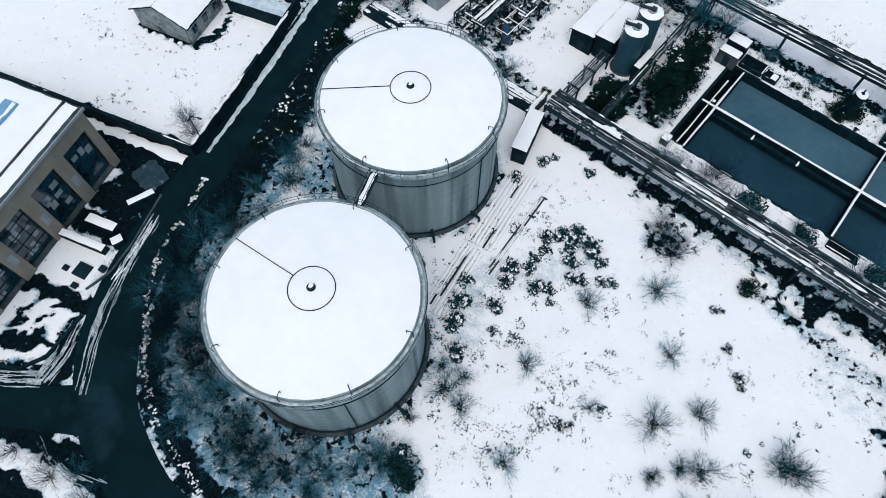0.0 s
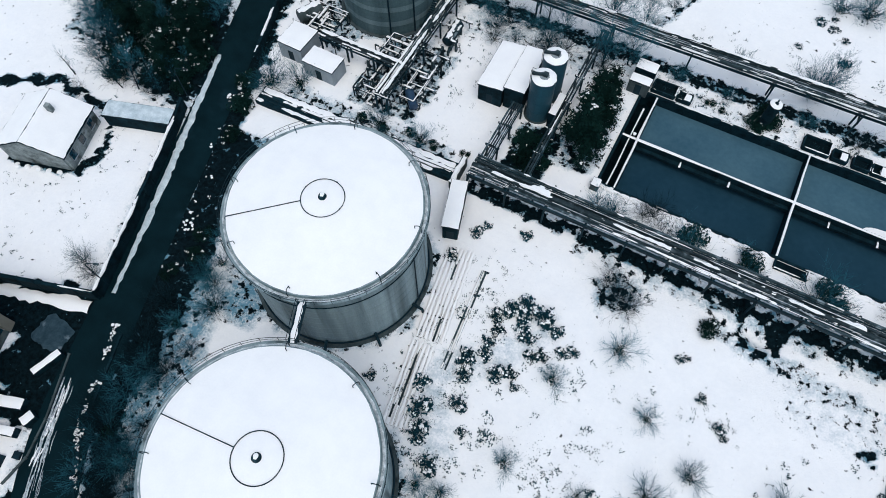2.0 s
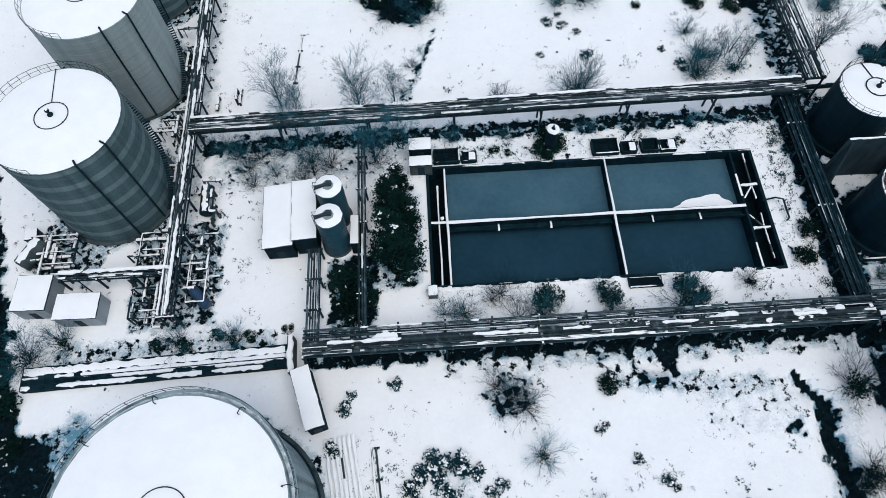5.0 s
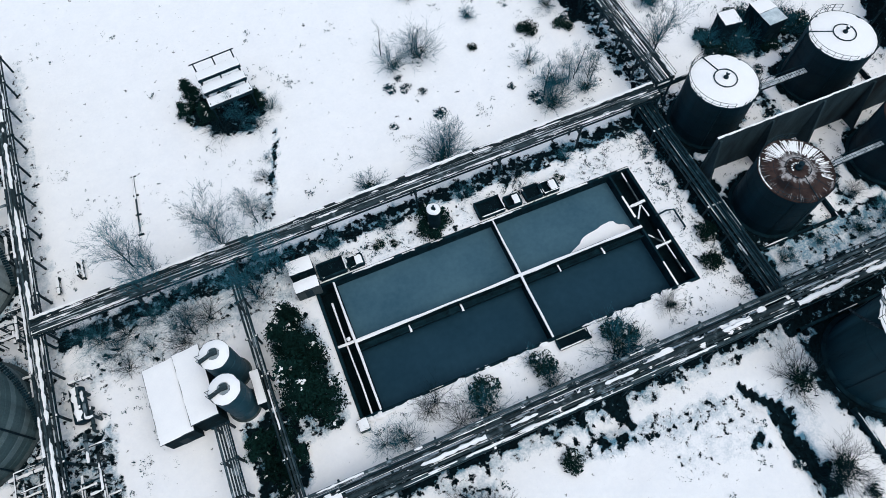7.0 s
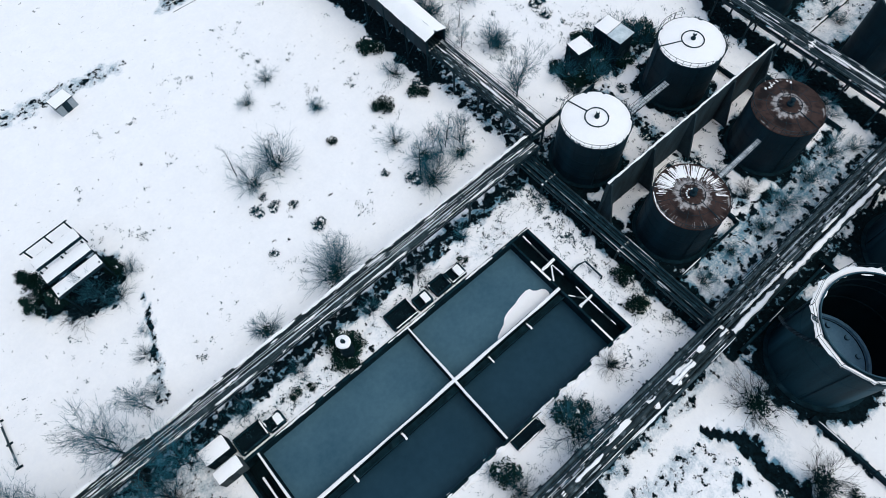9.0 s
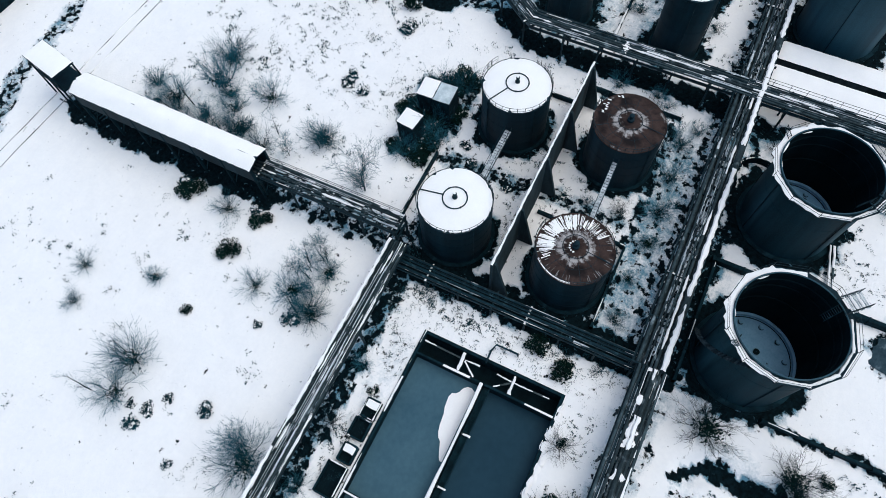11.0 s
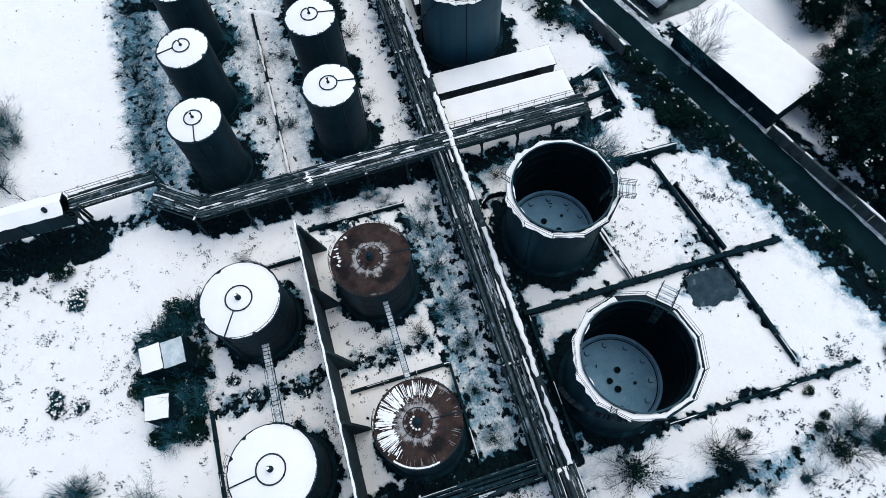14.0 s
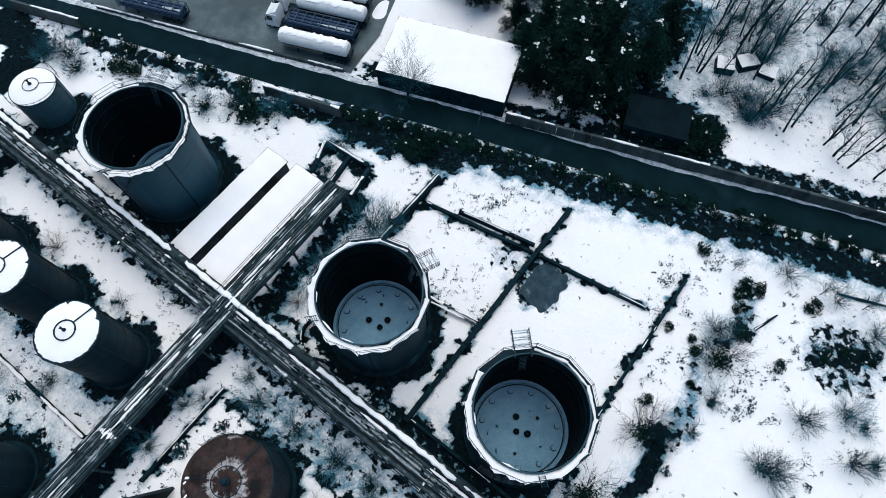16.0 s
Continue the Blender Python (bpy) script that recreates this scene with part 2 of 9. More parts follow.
def ground_surface():
    """Snow over dark soil: the mesh's 'bare' value says how far the snow has melted or been trodden away, and holds
    shade painted in under racks and at tank feet; noise breaks its edge.
    """
    m = bpy.data.materials.new("snowy_ground")
    m.use_nodes = True
    nd, ln = m.node_tree.nodes, m.node_tree.links
    bsdf = nd["Principled BSDF"]
    pos = nd.new("ShaderNodeNewGeometry").outputs["Position"]
    at = nd.new("ShaderNodeAttribute")
    at.attribute_name = "bare"
    stalk = nd.new("ShaderNodeAttribute")
    stalk.attribute_name = "stalk_shade"

    def tex(scale, detail, rough=0.6):
        n = nd.new("ShaderNodeTexNoise")
        n.inputs["Scale"].default_value, n.inputs["Detail"].default_value, n.inputs["Roughness"].default_value = scale, detail, rough
        ln.new(pos, n.inputs["Vector"])
        return n.outputs["Fac"]

    def math(op, a, b, c=None):
        n = nd.new("ShaderNodeMath")
        n.operation = op
        for i, v in enumerate((a, b, c)):
            if v is None:
                continue
            if isinstance(v, (int, float)):
                n.inputs[i].default_value = v
            else:
                ln.new(v, n.inputs[i])
        return n.outputs[0]

    def ramp(fac, p0, c0, p1, c1):
        n = nd.new("ShaderNodeValToRGB")
        n.color_ramp.elements[0].position, n.color_ramp.elements[0].color = p0, (*c0, 1)
        n.color_ramp.elements[1].position, n.color_ramp.elements[1].color = p1, (*c1, 1)
        ln.new(fac, n.inputs["Fac"])
        return n.outputs["Color"]

    big, mid, fine = tex(0.45, 5), tex(1.7, 7, 0.72), tex(5.0, 4, 0.65)
    blot, smear = tex(1.0, 5, 0.58), tex(0.7, 3, 0.5)
    n = math("MULTIPLY_ADD", big, 0.4, math("MULTIPLY", blot, 1.6))
    v = math("ADD", math("MULTIPLY", at.outputs["Fac"], 1.3), math("MULTIPLY", math("SUBTRACT", n, 1.0), 2.1))
    v = math("MULTIPLY_ADD", math("SUBTRACT", fine, 0.3), 0.55, v)
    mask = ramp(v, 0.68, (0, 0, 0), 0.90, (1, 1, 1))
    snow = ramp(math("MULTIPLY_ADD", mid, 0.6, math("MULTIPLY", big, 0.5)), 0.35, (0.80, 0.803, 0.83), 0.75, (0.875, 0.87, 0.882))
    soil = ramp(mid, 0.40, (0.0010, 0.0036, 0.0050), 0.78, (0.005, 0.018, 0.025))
    # thin snow between dead stalks, their grey-blue shade painted into it, finely broken up
    grain = tex(3.2, 8, 0.78)
    cover = math("ADD", at.outputs["Fac"], stalk.outputs["Fac"])
    mottle = math("ADD", math("MULTIPLY", math("SUBTRACT", grain, 0.5), 2.0), math("MULTIPLY", math("SUBTRACT", smear, 0.5), 1.3))
    thin = ramp(math("MULTIPLY_ADD", mottle, math("MINIMUM", math("MULTIPLY_ADD", cover, 1.6, 0.1), 1.0), cover), 0.14, (1, 1, 1), 0.80, (0.13, 0.29, 0.38))
    mul = nd.new("ShaderNodeMix")
    mul.data_type, mul.blend_type = "RGBA", "MULTIPLY"
    mul.inputs["Factor"].default_value = 1.0
    ln.new(snow, mul.inputs["A"])
    ln.new(thin, mul.inputs["B"])
    mx = nd.new("ShaderNodeMix")
    mx.data_type = "RGBA"
    ln.new(mask, mx.inputs["Factor"])
    ln.new(mul.outputs["Result"], mx.inputs["A"])
    ln.new(soil, mx.inputs["B"])
    ln.new(mx.outputs["Result"], bsdf.inputs["Base Color"])
    bsdf.inputs["Roughness"].default_value = 0.92
    bsdf.inputs["Specular IOR Level"].default_value = 0.04
    h = math("MULTIPLY_ADD", mask, -1.2, math("MULTIPLY_ADD", fine, 0.35, mid))
    bp = nd.new("ShaderNodeBump")
    bp.inputs["Strength"].default_value, bp.inputs["Distance"].default_value = 0.55, 0.15
    ln.new(h, bp.inputs["Height"])
    ln.new(bp.outputs["Normal"], bsdf.inputs["Normal"])
    return m


GROUND = ground_surface()


# ---- mesh helpers ----
class Geo:
    """Gathers vertices and faces for one mesh."""

    def __init__(self):
        self.v, self.f = [], []

    def add(self, verts, faces):
        k = len(self.v)
        self.v.extend(tuple(p) for p in verts)
        self.f.extend(tuple(i + k for i in q) for q in faces)
        return self

    def box(self, x0, y0, z0, x1, y1, z1):
        return self.add([(x0, y0, z0), (x1, y0, z0), (x1, y1, z0), (x0, y1, z0), (x0, y0, z1), (x1, y0, z1), (x1, y1, z1), (x0, y1, z1)],
                        [(3, 2, 1, 0), (4, 5, 6, 7), (0, 1, 5, 4), (1, 2, 6, 5), (2, 3, 7, 6), (3, 0, 4, 7)])

    def slab(self, x0, y0, z0, x1, y1, z1, b=0.05):
        """A box with its upper edges chamfered."""
        self.add([(x0, y0, z0), (x1, y0, z0), (x1, y1, z0), (x0, y1, z0), (x0, y0, z1 - b), (x1, y0, z1 - b), (x1, y1, z1 - b), (x0, y1, z1 - b),
                  (x0 + b, y0 + b, z1), (x1 - b, y0 + b, z1), (x1 - b, y1 - b, z1), (x0 + b, y1 - b, z1)],
                 [(3, 2, 1, 0), (8, 9, 10, 11), (0, 1, 5, 4), (1, 2, 6, 5), (2, 3, 7, 6), (3, 0, 4, 7), (4, 5, 9, 8), (5, 6, 10, 9), (6, 7, 11, 10), (7, 4, 8, 11)])
        return self

    def beam(self, p, q, w, h):
        """A bar of section w x h from p to q; h is upright for level bars."""
        p, q = Vector(p), Vector(q)
        d = (q - p).normalized()
        s = d.cross(Vector((0, 0, 1)))
        s = Vector((1, 0, 0)) if s.length < 1e-4 else s.normalized()
        u = s.cross(d)
        s, u = s * w / 2, u * h / 2
        return self.add([p - s - u, p + s - u, p + s + u, p - s + u, q - s - u, q + s - u, q + s + u, q - s + u],
                        [(0, 1, 2, 3), (7, 6, 5, 4), (0, 4, 5, 1), (1, 5, 6, 2), (2, 6, 7, 3), (3, 7, 4, 0)])

    def tube(self, pts, r, n=8, caps=True):
        """A round bar along pts; r is one radius or one for each point."""
        pts = [Vector(p) for p in pts]
        rs = r if isinstance(r, (list, tuple)) else [r] * len(pts)
        verts, faces = [], []
        ref = None
        for i, p in enumerate(pts):
            d = (pts[min(i + 1, len(pts) - 1)] - pts[max(i - 1, 0)]).normalized()
            if ref is None:
                ref = d.orthogonal().normalized()
            s = (ref - d * ref.dot(d)).normalized()
            ref = s
            u = d.cross(s)
            for k in range(n):
                a = 2 * math.pi * k / n
                verts.append(p + (s * math.cos(a) + u * math.sin(a)) * rs[i])
        for i in range(len(pts) - 1):
            for k in range(n):
                k2 = (k + 1) % n
                faces.append((i * n + k, i * n + k2, (i + 1) * n + k2, (i + 1) * n + k))
        if caps:
            faces.append(tuple(reversed(range(n))))
            faces.append(tuple((len(pts) - 1) * n + k for k in range(n)))
        return self.add(verts, faces)

    def lathe(self, profile, n=48, x=0.0, y=0.0, a0=0.0, a1=2 * math.pi, wobble=0.0, seed=0):
        """Turns a list of (radius, height) about the upright axis."""
        full = abs(a1 - a0 - 2 * math.pi) < 1e-6
        m = n if full else n + 1
        rng = random.Random(seed)
        verts = []
        off = [rng.uniform(-wobble, wobble) for _ in range(m)]
        for r, z in profile:
            for k in range(m):
                a = a0 + (a1 - a0) * k / n
                rr = max(r + off[k], 0.0) if r > 0.01 else r
                verts.append((x + rr * math.cos(a), y + rr * math.sin(a), z))
        faces = []
        for i in range(len(profile) - 1):
            for k in range(n):
                k2 = (k + 1) % m
                faces.append((i * m + k, i * m + k2, (i + 1) * m + k2, (i + 1) * m + k))
        return self.add(verts, faces)

    def ringbar(self, R, z, r, n=64, x=0.0, y=0.0, a0=0.0, a1=2 * math.pi, m=6):
        """A round bar bent into a ring or an arc."""
        full = abs(a1 - a0 - 2 * math.pi) < 1e-6
        cnt = n if full else n + 1
        verts, faces = [], []
        for k in range(cnt):
            a = a0 + (a1 - a0) * k / n
            for j in range(m):
                b = 2 * math.pi * j / m
                q = R + r * math.cos(b)
                verts.append((x + q * math.cos(a), y + q * math.sin(a), z + r * math.sin(b)))
        for k in range(n):
            k2 = (k + 1) % cnt
            for j in range(m):
                j2 = (j + 1) % m
                faces.append((k * m + j, k2 * m + j, k2 * m + j2, k * m + j2))
        return self.add(verts, faces)

    def clump(self, x, y, z, rx, ry, rz, rng):
        """A lumpy low heap."""
        n, verts, faces = 7, [], []
        for i in range(4):
            t = i / 3 * math.pi / 2
            for k in range(n):
                a = 2 * math.pi * k / n
                q = rng.uniform(0.7, 1.2)
                verts.append((x + rx * math.cos(a) * math.cos(t) * q, y + ry * math.sin(a) * math.cos(t) * q, z + rz * math.sin(t) * rng.uniform(0.85, 1.1)))
        for i in range(3):
            for k in range(n):
                k2 = (k + 1) % n
                faces.append((i * n + k, i * n + k2, (i + 1) * n + k2, (i + 1) * n + k))
        return self.add(verts, faces)

    def clod(self, x, y, z, s, rng, n=5):
        """A handful of small heaps that run together."""
        for k in range(n):
            self.clump(x + rng.gauss(0, s * 0.6), y + rng.gauss(0, s * 0.6), z + rng.uniform(-0.04, 0.04), s * rng.uniform(0.25, 0.6), s * rng.uniform(0.25, 0.6), 0.09, rng)
        return self

    def drift(self, p, q, w, h, rng, gap=0.0, step=0.8):
        """A ragged ridge of snow from p to q, broken where gap says."""
        p, q = Vector(p), Vector(q)
        L = (q - p).length
        n = max(2, int(L / step))
        s = (q - p).cross(Vector((0, 0, 1))).normalized()
        run = []

        def flush():
            if len(run) > 1:
                verts, faces = [], []
                for i, (c, a, b) in enumerate(run):
                    e = 0.25 if i in (0, len(run) - 1) else 1.0
                    verts += [c - s * a, c - s * a * 0.6 + Vector((0, 0, h * e)), c + s * b * 0.6 + Vector((0, 0, h * e)), c + s * b]
                for i in range(len(run) - 1):
                    for k in range(3):
                        faces.append((i * 4 + k, (i + 1) * 4 + k, (i + 1) * 4 + k + 1, i * 4 + k + 1))
                self.add(verts, faces)
            run.clear()

        ph = rng.uniform(0, 500)
        thr = (min(gap * 1.6, 0.95) - 0.5) * 0.8
        for i in range(n + 1):
            x = L * i / n
            f = 1.0
            if gap > 0:
                f = (noise.noise((x * 0.17, ph, 0)) + 0.45 * noise.noise((x * 0.8, ph, 3)) - thr) * 4 + 0.2
            if f < 0.14:
                flush()
                continue
            f = min(f, 1.0)
            run.append((p.lerp(q, i / n), w / 2 * f * rng.uniform(0.5, 1.15), w / 2 * f * rng.uniform(0.5, 1.15)))
        flush()
        return self

    def sheet(self, x0, y0, x1, y1, z, h, rng, step=0.8, ragged=0.15, slope=None):
        """A blanket of snow on a flat or sloping rectangle, with a soft uneven edge. slope(x, y) adds height."""
        nx, ny = max(3, int((x1 - x0) / step)), max(3, int((y1 - y0) / step))
        slope = slope or (lambda a, b: 0.0)
        verts, faces = [], []
        for j in range(ny + 1):
            for i in range(nx + 1):
                x, y = x0 + (x1 - x0) * i / nx, y0 + (y1 - y0) * j / ny
                edge = i in (0, nx) or j in (0, ny)
                if i in (0, nx):
                    x += rng.uniform(0, ragged) * (1 if i == 0 else -1)
                if j in (0, ny):
                    y += rng.uniform(0, ragged) * (1 if j == 0 else -1)
                t = 0.02 if edge else h * (0.8 + 0.5 * noise.noise((x * 0.5, y * 0.5, z)))
                verts.append((x, y, z + slope(x, y) + t))
        for j in range(ny):
            for i in range(nx):
                k = j * (nx + 1) + i
                faces.append((k, k + 1, k + nx + 2, k + nx + 1))
        return self.add(verts, faces)


def part(name, geo, material, parent=None, label="", smooth=False):
    """Links gathered geometry, or a mesh already made, as one mesh object under parent."""
    if isinstance(geo, Geo):
        me = bpy.data.meshes.new(name)
        me.from_pydata(geo.v, [], geo.f)
        me.materials.append(material)
        if smooth:
            me.polygons.foreach_set("use_smooth", [True] * len(me.polygons))
            me.set_sharp_from_angle(angle=radians(38))
        me.update()
    else:
        me = geo
    ob = new(name, me)
    if parent is not None:
        ob.parent = parent
    if label:
        tagged(ob, label)
    if name.startswith("snow"):
        tagged(ob, kind="stuff")
    return ob


def place(ob, m):
    ob.matrix_basis = m
    return ob


def thing(name, label, category, x=0.0, y=0.0, z=0.0, rz=0.0, group="", kind=""):
    """An Empty at the base of a thing, to parent its parts."""
    ob = new(name)
    ob.empty_display_size = 0.5
    ob.matrix_basis = pose(x, y, z, 0, 0, rz)
    return tagged(ob, label, category, group, kind)


def line_distance(X, Y, pts):
    """Distance of grid points from a polyline."""
    best = np.full(X.shape, 1e9)
    for (ax, ay), (bx, by) in zip(pts[:-1], pts[1:]):
        dx, dy = bx - ax, by - ay
        L2 = dx * dx + dy * dy
        t = np.clip(((X - ax) * dx + (Y - ay) * dy) / L2, 0, 1)
        best = np.minimum(best, np.hypot(X - ax - t * dx, Y - ay - t * dy))
    return best


def soft(d, inner, outer):
    """1 inside the inner distance, 0 outside the outer one."""
    t = np.clip((outer - d) / (outer - inner), 0, 1)
    return t * t * (3 - 2 * t)


def smooth_line(pts, k=4):
    """A rounder polyline through the same bends."""
    pts = [Vector((*p, 0)) for p in pts]
    out = []
    for i in range(len(pts) - 1):
        a, b, c, d = pts[max(i - 1, 0)], pts[i], pts[i + 1], pts[min(i + 2, len(pts) - 1)]
        for j in range(k):
            t = j / k
            out.append(0.5 * ((2 * b) + (c - a) * t + (2 * a - 5 * b + 4 * c - d) * t * t + (3 * b - a - 3 * c + d) * t ** 3))
    out.append(pts[-1])
    return [(p.x, p.y) for p in out]

# ---- ground, road, basin ----
ROAD = smooth_line([(-100, 132), (-87, 104), (-72.6, 60.5), (-61.2, 21), (-55.3, 2), (-48, -9), (-37, -15.2), (-20, -15), (24.5, -2.6), (50.5, 6.9), (78.2, 16), (107.5, 26.6), (140, 37.6), (190, 55)])
ROAD_W = [6.2, 6.2, 6.0, 6.6, 7.6, 8.0, 7.0, 5.4, 4.6, 4.4, 4.2, 4.2, 4.2, 4.2]
BRANCH = smooth_line([(-43, -13.5), (-46.6, -16.4), (-52.9, -21.2), (-62, -28), (-90, -48)])
POOL = (-12.2, 65.6, 35.4, 84.8)


def bare_shade_map(X, Y):
    """Where the ground is dark: snow gone under the racks, along the walls, in ditches and thickets, with shade painted
    in under racks and at tank feet.
    """
    bare, stalk_shade = np.zeros(X.shape), np.zeros(X.shape)
    road_d = line_distance(X, Y, ROAD)
    # ragged outlines: the plan is bent by waves of many lengths
    nr = np.random.default_rng(17)
    wx, wy = np.zeros(X.shape), np.zeros(X.shape)
    for k in range(40):
        a, w, ph = nr.uniform(0, 2 * np.pi), nr.uniform(1.3, 4.5), nr.uniform(0, 6.28, 2)
        s = (X * np.cos(a) + Y * np.sin(a)) * 2 * np.pi / w
        wx += 0.036 * w ** 0.7 * np.sin(s + ph[0])
        wy += 0.036 * w ** 0.7 * np.sin(s + ph[1])
    X, Y = X + wx, Y + wy

    def put(d, inner, outer, v):
        np.maximum(bare, v * soft(d, inner, outer), out=bare)

    def lane(v, inner, outer, *pts):
        put(line_distance(X, Y, list(pts)), inner, outer, v)

    def wash(v, inner, outer, *pts):
        np.maximum(stalk_shade, v * soft(line_distance(X, Y, list(pts)), inner, outer), out=stalk_shade)

    def spot(v, x, y, r, fade=2.0):
        put(np.hypot(X - x, Y - y), r, r + fade, v)

    def block(v, x0, y0, x1, y1, fade=1.5):
        put(np.hypot(np.maximum(np.maximum(x0 - X, X - x1), 0), np.maximum(np.maximum(y0 - Y, Y - y1), 0)), 0.0, fade, v)

    # verges of the road
    put(road_d, 4.2, 6.6, 0.30)
    lane(1.0, 1.0, 2.2, (-83, 106), (-69.2, 62), (-63, 44), (-57.5, 25), (-52, 7), (-47, -1), (-40.5, -8.2), (-28, -11.5), (-14, -10.5))
    lane(0.9, 2.2, 4.6, (-62, 46), (-57, 28), (-54, 12))
    lane(0.85, 1.2, 3.0, (96, 26.4), (78, 20.6), (50, 11.6), (24, 3.0), (0, -6))
    lane(0.95, 2.0, 4.0, (93, 27), (79, 22.5))
    lane(0.8, 0.6, 1.8, (98, 17.5), (76, 10.5), (50, 1.0), (25, -8.0))
    # under the racks: bare soil, with the racks' shade painted in too
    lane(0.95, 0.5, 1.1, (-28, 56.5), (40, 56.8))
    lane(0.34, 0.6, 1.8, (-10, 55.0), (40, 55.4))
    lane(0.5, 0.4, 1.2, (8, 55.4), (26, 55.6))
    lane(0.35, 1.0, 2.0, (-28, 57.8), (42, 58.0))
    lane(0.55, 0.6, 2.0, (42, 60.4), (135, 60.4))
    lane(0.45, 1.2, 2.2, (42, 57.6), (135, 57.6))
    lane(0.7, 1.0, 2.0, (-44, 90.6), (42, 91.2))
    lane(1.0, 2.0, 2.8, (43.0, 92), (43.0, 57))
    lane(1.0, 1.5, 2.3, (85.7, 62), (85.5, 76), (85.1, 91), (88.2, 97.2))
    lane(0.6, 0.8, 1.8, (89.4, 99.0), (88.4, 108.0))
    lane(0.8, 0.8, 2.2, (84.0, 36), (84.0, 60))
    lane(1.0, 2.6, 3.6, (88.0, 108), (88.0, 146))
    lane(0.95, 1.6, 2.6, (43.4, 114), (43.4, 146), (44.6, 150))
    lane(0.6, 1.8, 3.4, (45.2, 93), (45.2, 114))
    # tank feet: bare soil, darkened further by painted shade of the shells
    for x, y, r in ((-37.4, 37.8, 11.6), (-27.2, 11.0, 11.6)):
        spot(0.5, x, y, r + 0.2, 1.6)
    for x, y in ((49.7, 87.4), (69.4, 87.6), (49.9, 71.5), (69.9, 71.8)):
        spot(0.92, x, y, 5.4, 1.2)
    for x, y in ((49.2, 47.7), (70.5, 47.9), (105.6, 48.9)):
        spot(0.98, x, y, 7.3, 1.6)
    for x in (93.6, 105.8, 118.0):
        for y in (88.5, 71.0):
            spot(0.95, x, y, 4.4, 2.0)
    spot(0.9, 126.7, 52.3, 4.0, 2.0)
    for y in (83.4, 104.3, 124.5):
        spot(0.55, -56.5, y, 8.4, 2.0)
    block(0.10, 44.5, 65.5, 79.5, 94.0, 1.5)
    lane(0.55, 0.6, 2.0, (60.5, 68), (60.5, 78))
    lane(0.6, 0.8, 2.2, (60, 82), (60, 94))
    block(0.30, 91, 84.6, 126.0, 93.0, 2.0)
    block(0.30, 91, 67.0, 126.0, 75.5, 2.0)
    block(0.20, 89, 75.5, 126.0, 84.6, 2.0)
    lane(0.40, 2.0, 5.0, (92, 98), (132, 99.5))
    lane(0.95, 0.8, 2.0, (128.5, 62), (128.8, 99))
    block(0.32, 48.0, 62.8, 76.0, 65.5, 1.6)
    lane(0.8, 0.2, 0.7, (80.3, 66), (80.3, 79))
    lane(0.85, 0.9, 2.0, (73.6, 95.6), (71.6, 98.4))
    lane(0.9, 0.9, 2.2, (65.4, 102), (64.4, 98.4), (66, 96.2))
    lane(0.8, 0.9, 2.0, (59.4, 97.4), (58.4, 101.4))
    block(0.6, 63, 95, 72, 103.5, 1.2)
    block(0.5, 57.5, 96.5, 63.5, 102.5, 1.2)
    lane(0.8, 0.2, 0.7, (44.6, 66.2), (60, 66.0), (79, 66.2))
    spot(0.7, 75.0, 53.4, 1.8, 1.0)
    # bunds of the open tanks
    lane(0.8, 0.3, 0.8, (60.5, 55.5), (60.3, 19.5))
    lane(0.9, 0.4, 1.1, (77.8, 40), (77.6, 26))
    lane(0.75, 0.2, 0.8, (76.3, 30.7), (60.4, 27.8), (45.2, 25.4))
    lane(0.85, 0.2, 0.8, (42.4, 55), (42.6, 40.4), (43.0, 18))
    lane(0.75, 0.3, 1.2, (43.5, 54.8), (60, 54.8), (82, 54.6))
    block(0.62, 55.4, 28.6, 58.8, 33.4, 1.6)
    block(0.35, 61, 28, 64, 31, 3.5)
    # waste ground with ditches
    lane(1.0, 0.7, 1.3, (33.4, 49.6), (34.8, 47.4), (34.4, 42.3), (35.2, 38.4), (35.5, 36.4))
    lane(0.9, 0.4, 1.0, (31.8, 51.0), (33.4, 49.6))
    spot(0.9, 30.6, 45.2, 0.7, 0.9)
    block(0.2, 21, 45.5, 31, 49, 3.0)
    lane(0.5, 0.4, 1.4, (36.0, 14.8), (33.3, 21), (37.4, 25.6), (35, 30.7), (33.9, 37.3))
    lane(0.26, 0.8, 2.4, (36.0, 14.8), (33.3, 21), (37.4, 25.6), (35, 30.7), (33.9, 37.3))
    lane(0.75, 0.8, 1.9, (24.6, 17.4), (19.6, 14.0))
    lane(0.38, 0.6, 2.2, (9, 52), (20, 51.0), (29, 50.4))
    lane(0.9, 0.3, 0.8, (12.2, 55.6), (13.2, 52.0), (16.2, 51.2))
    lane(1.0, 0.5, 1.0, (17.7, 56.0), (17.3, 53.0))
    spot(0.55, -3, 50.5, 1.8, 2.4)
    spot(0.52, 22, 16, 3.0, 4.0)
    # thicket between the road and the large tanks
    lane(0.34, 4.0, 8.5, (-55, 22), (-47, 4), (-38, -4), (-25, -6), (-12, 1))
    lane(0.38, 2.0, 5.0, (-56, 48), (-50, 40), (-46, 27))
    lane(0.42, 0.8, 2.4, (-60, 59.0), (-34, 60.0))
    block(0.27, -24, 84, -13, 91, 3.0)
    block(0.24, -42, 83.5, -22, 90, 3.0)
    block(0.8, -25.0, 62.0, -20.0, 70.0, 1.6)
    block(0.55, -18.4, 67, -14.4, 80, 2.0)
    block(0.2, -14.5, 85.0, 33, 88.0, 1.2)
    block(0.12, 36.4, 63, 39.5, 90, 1.5)
    spot(0.9, -14.5, 118.0, 3.6, 2.4)
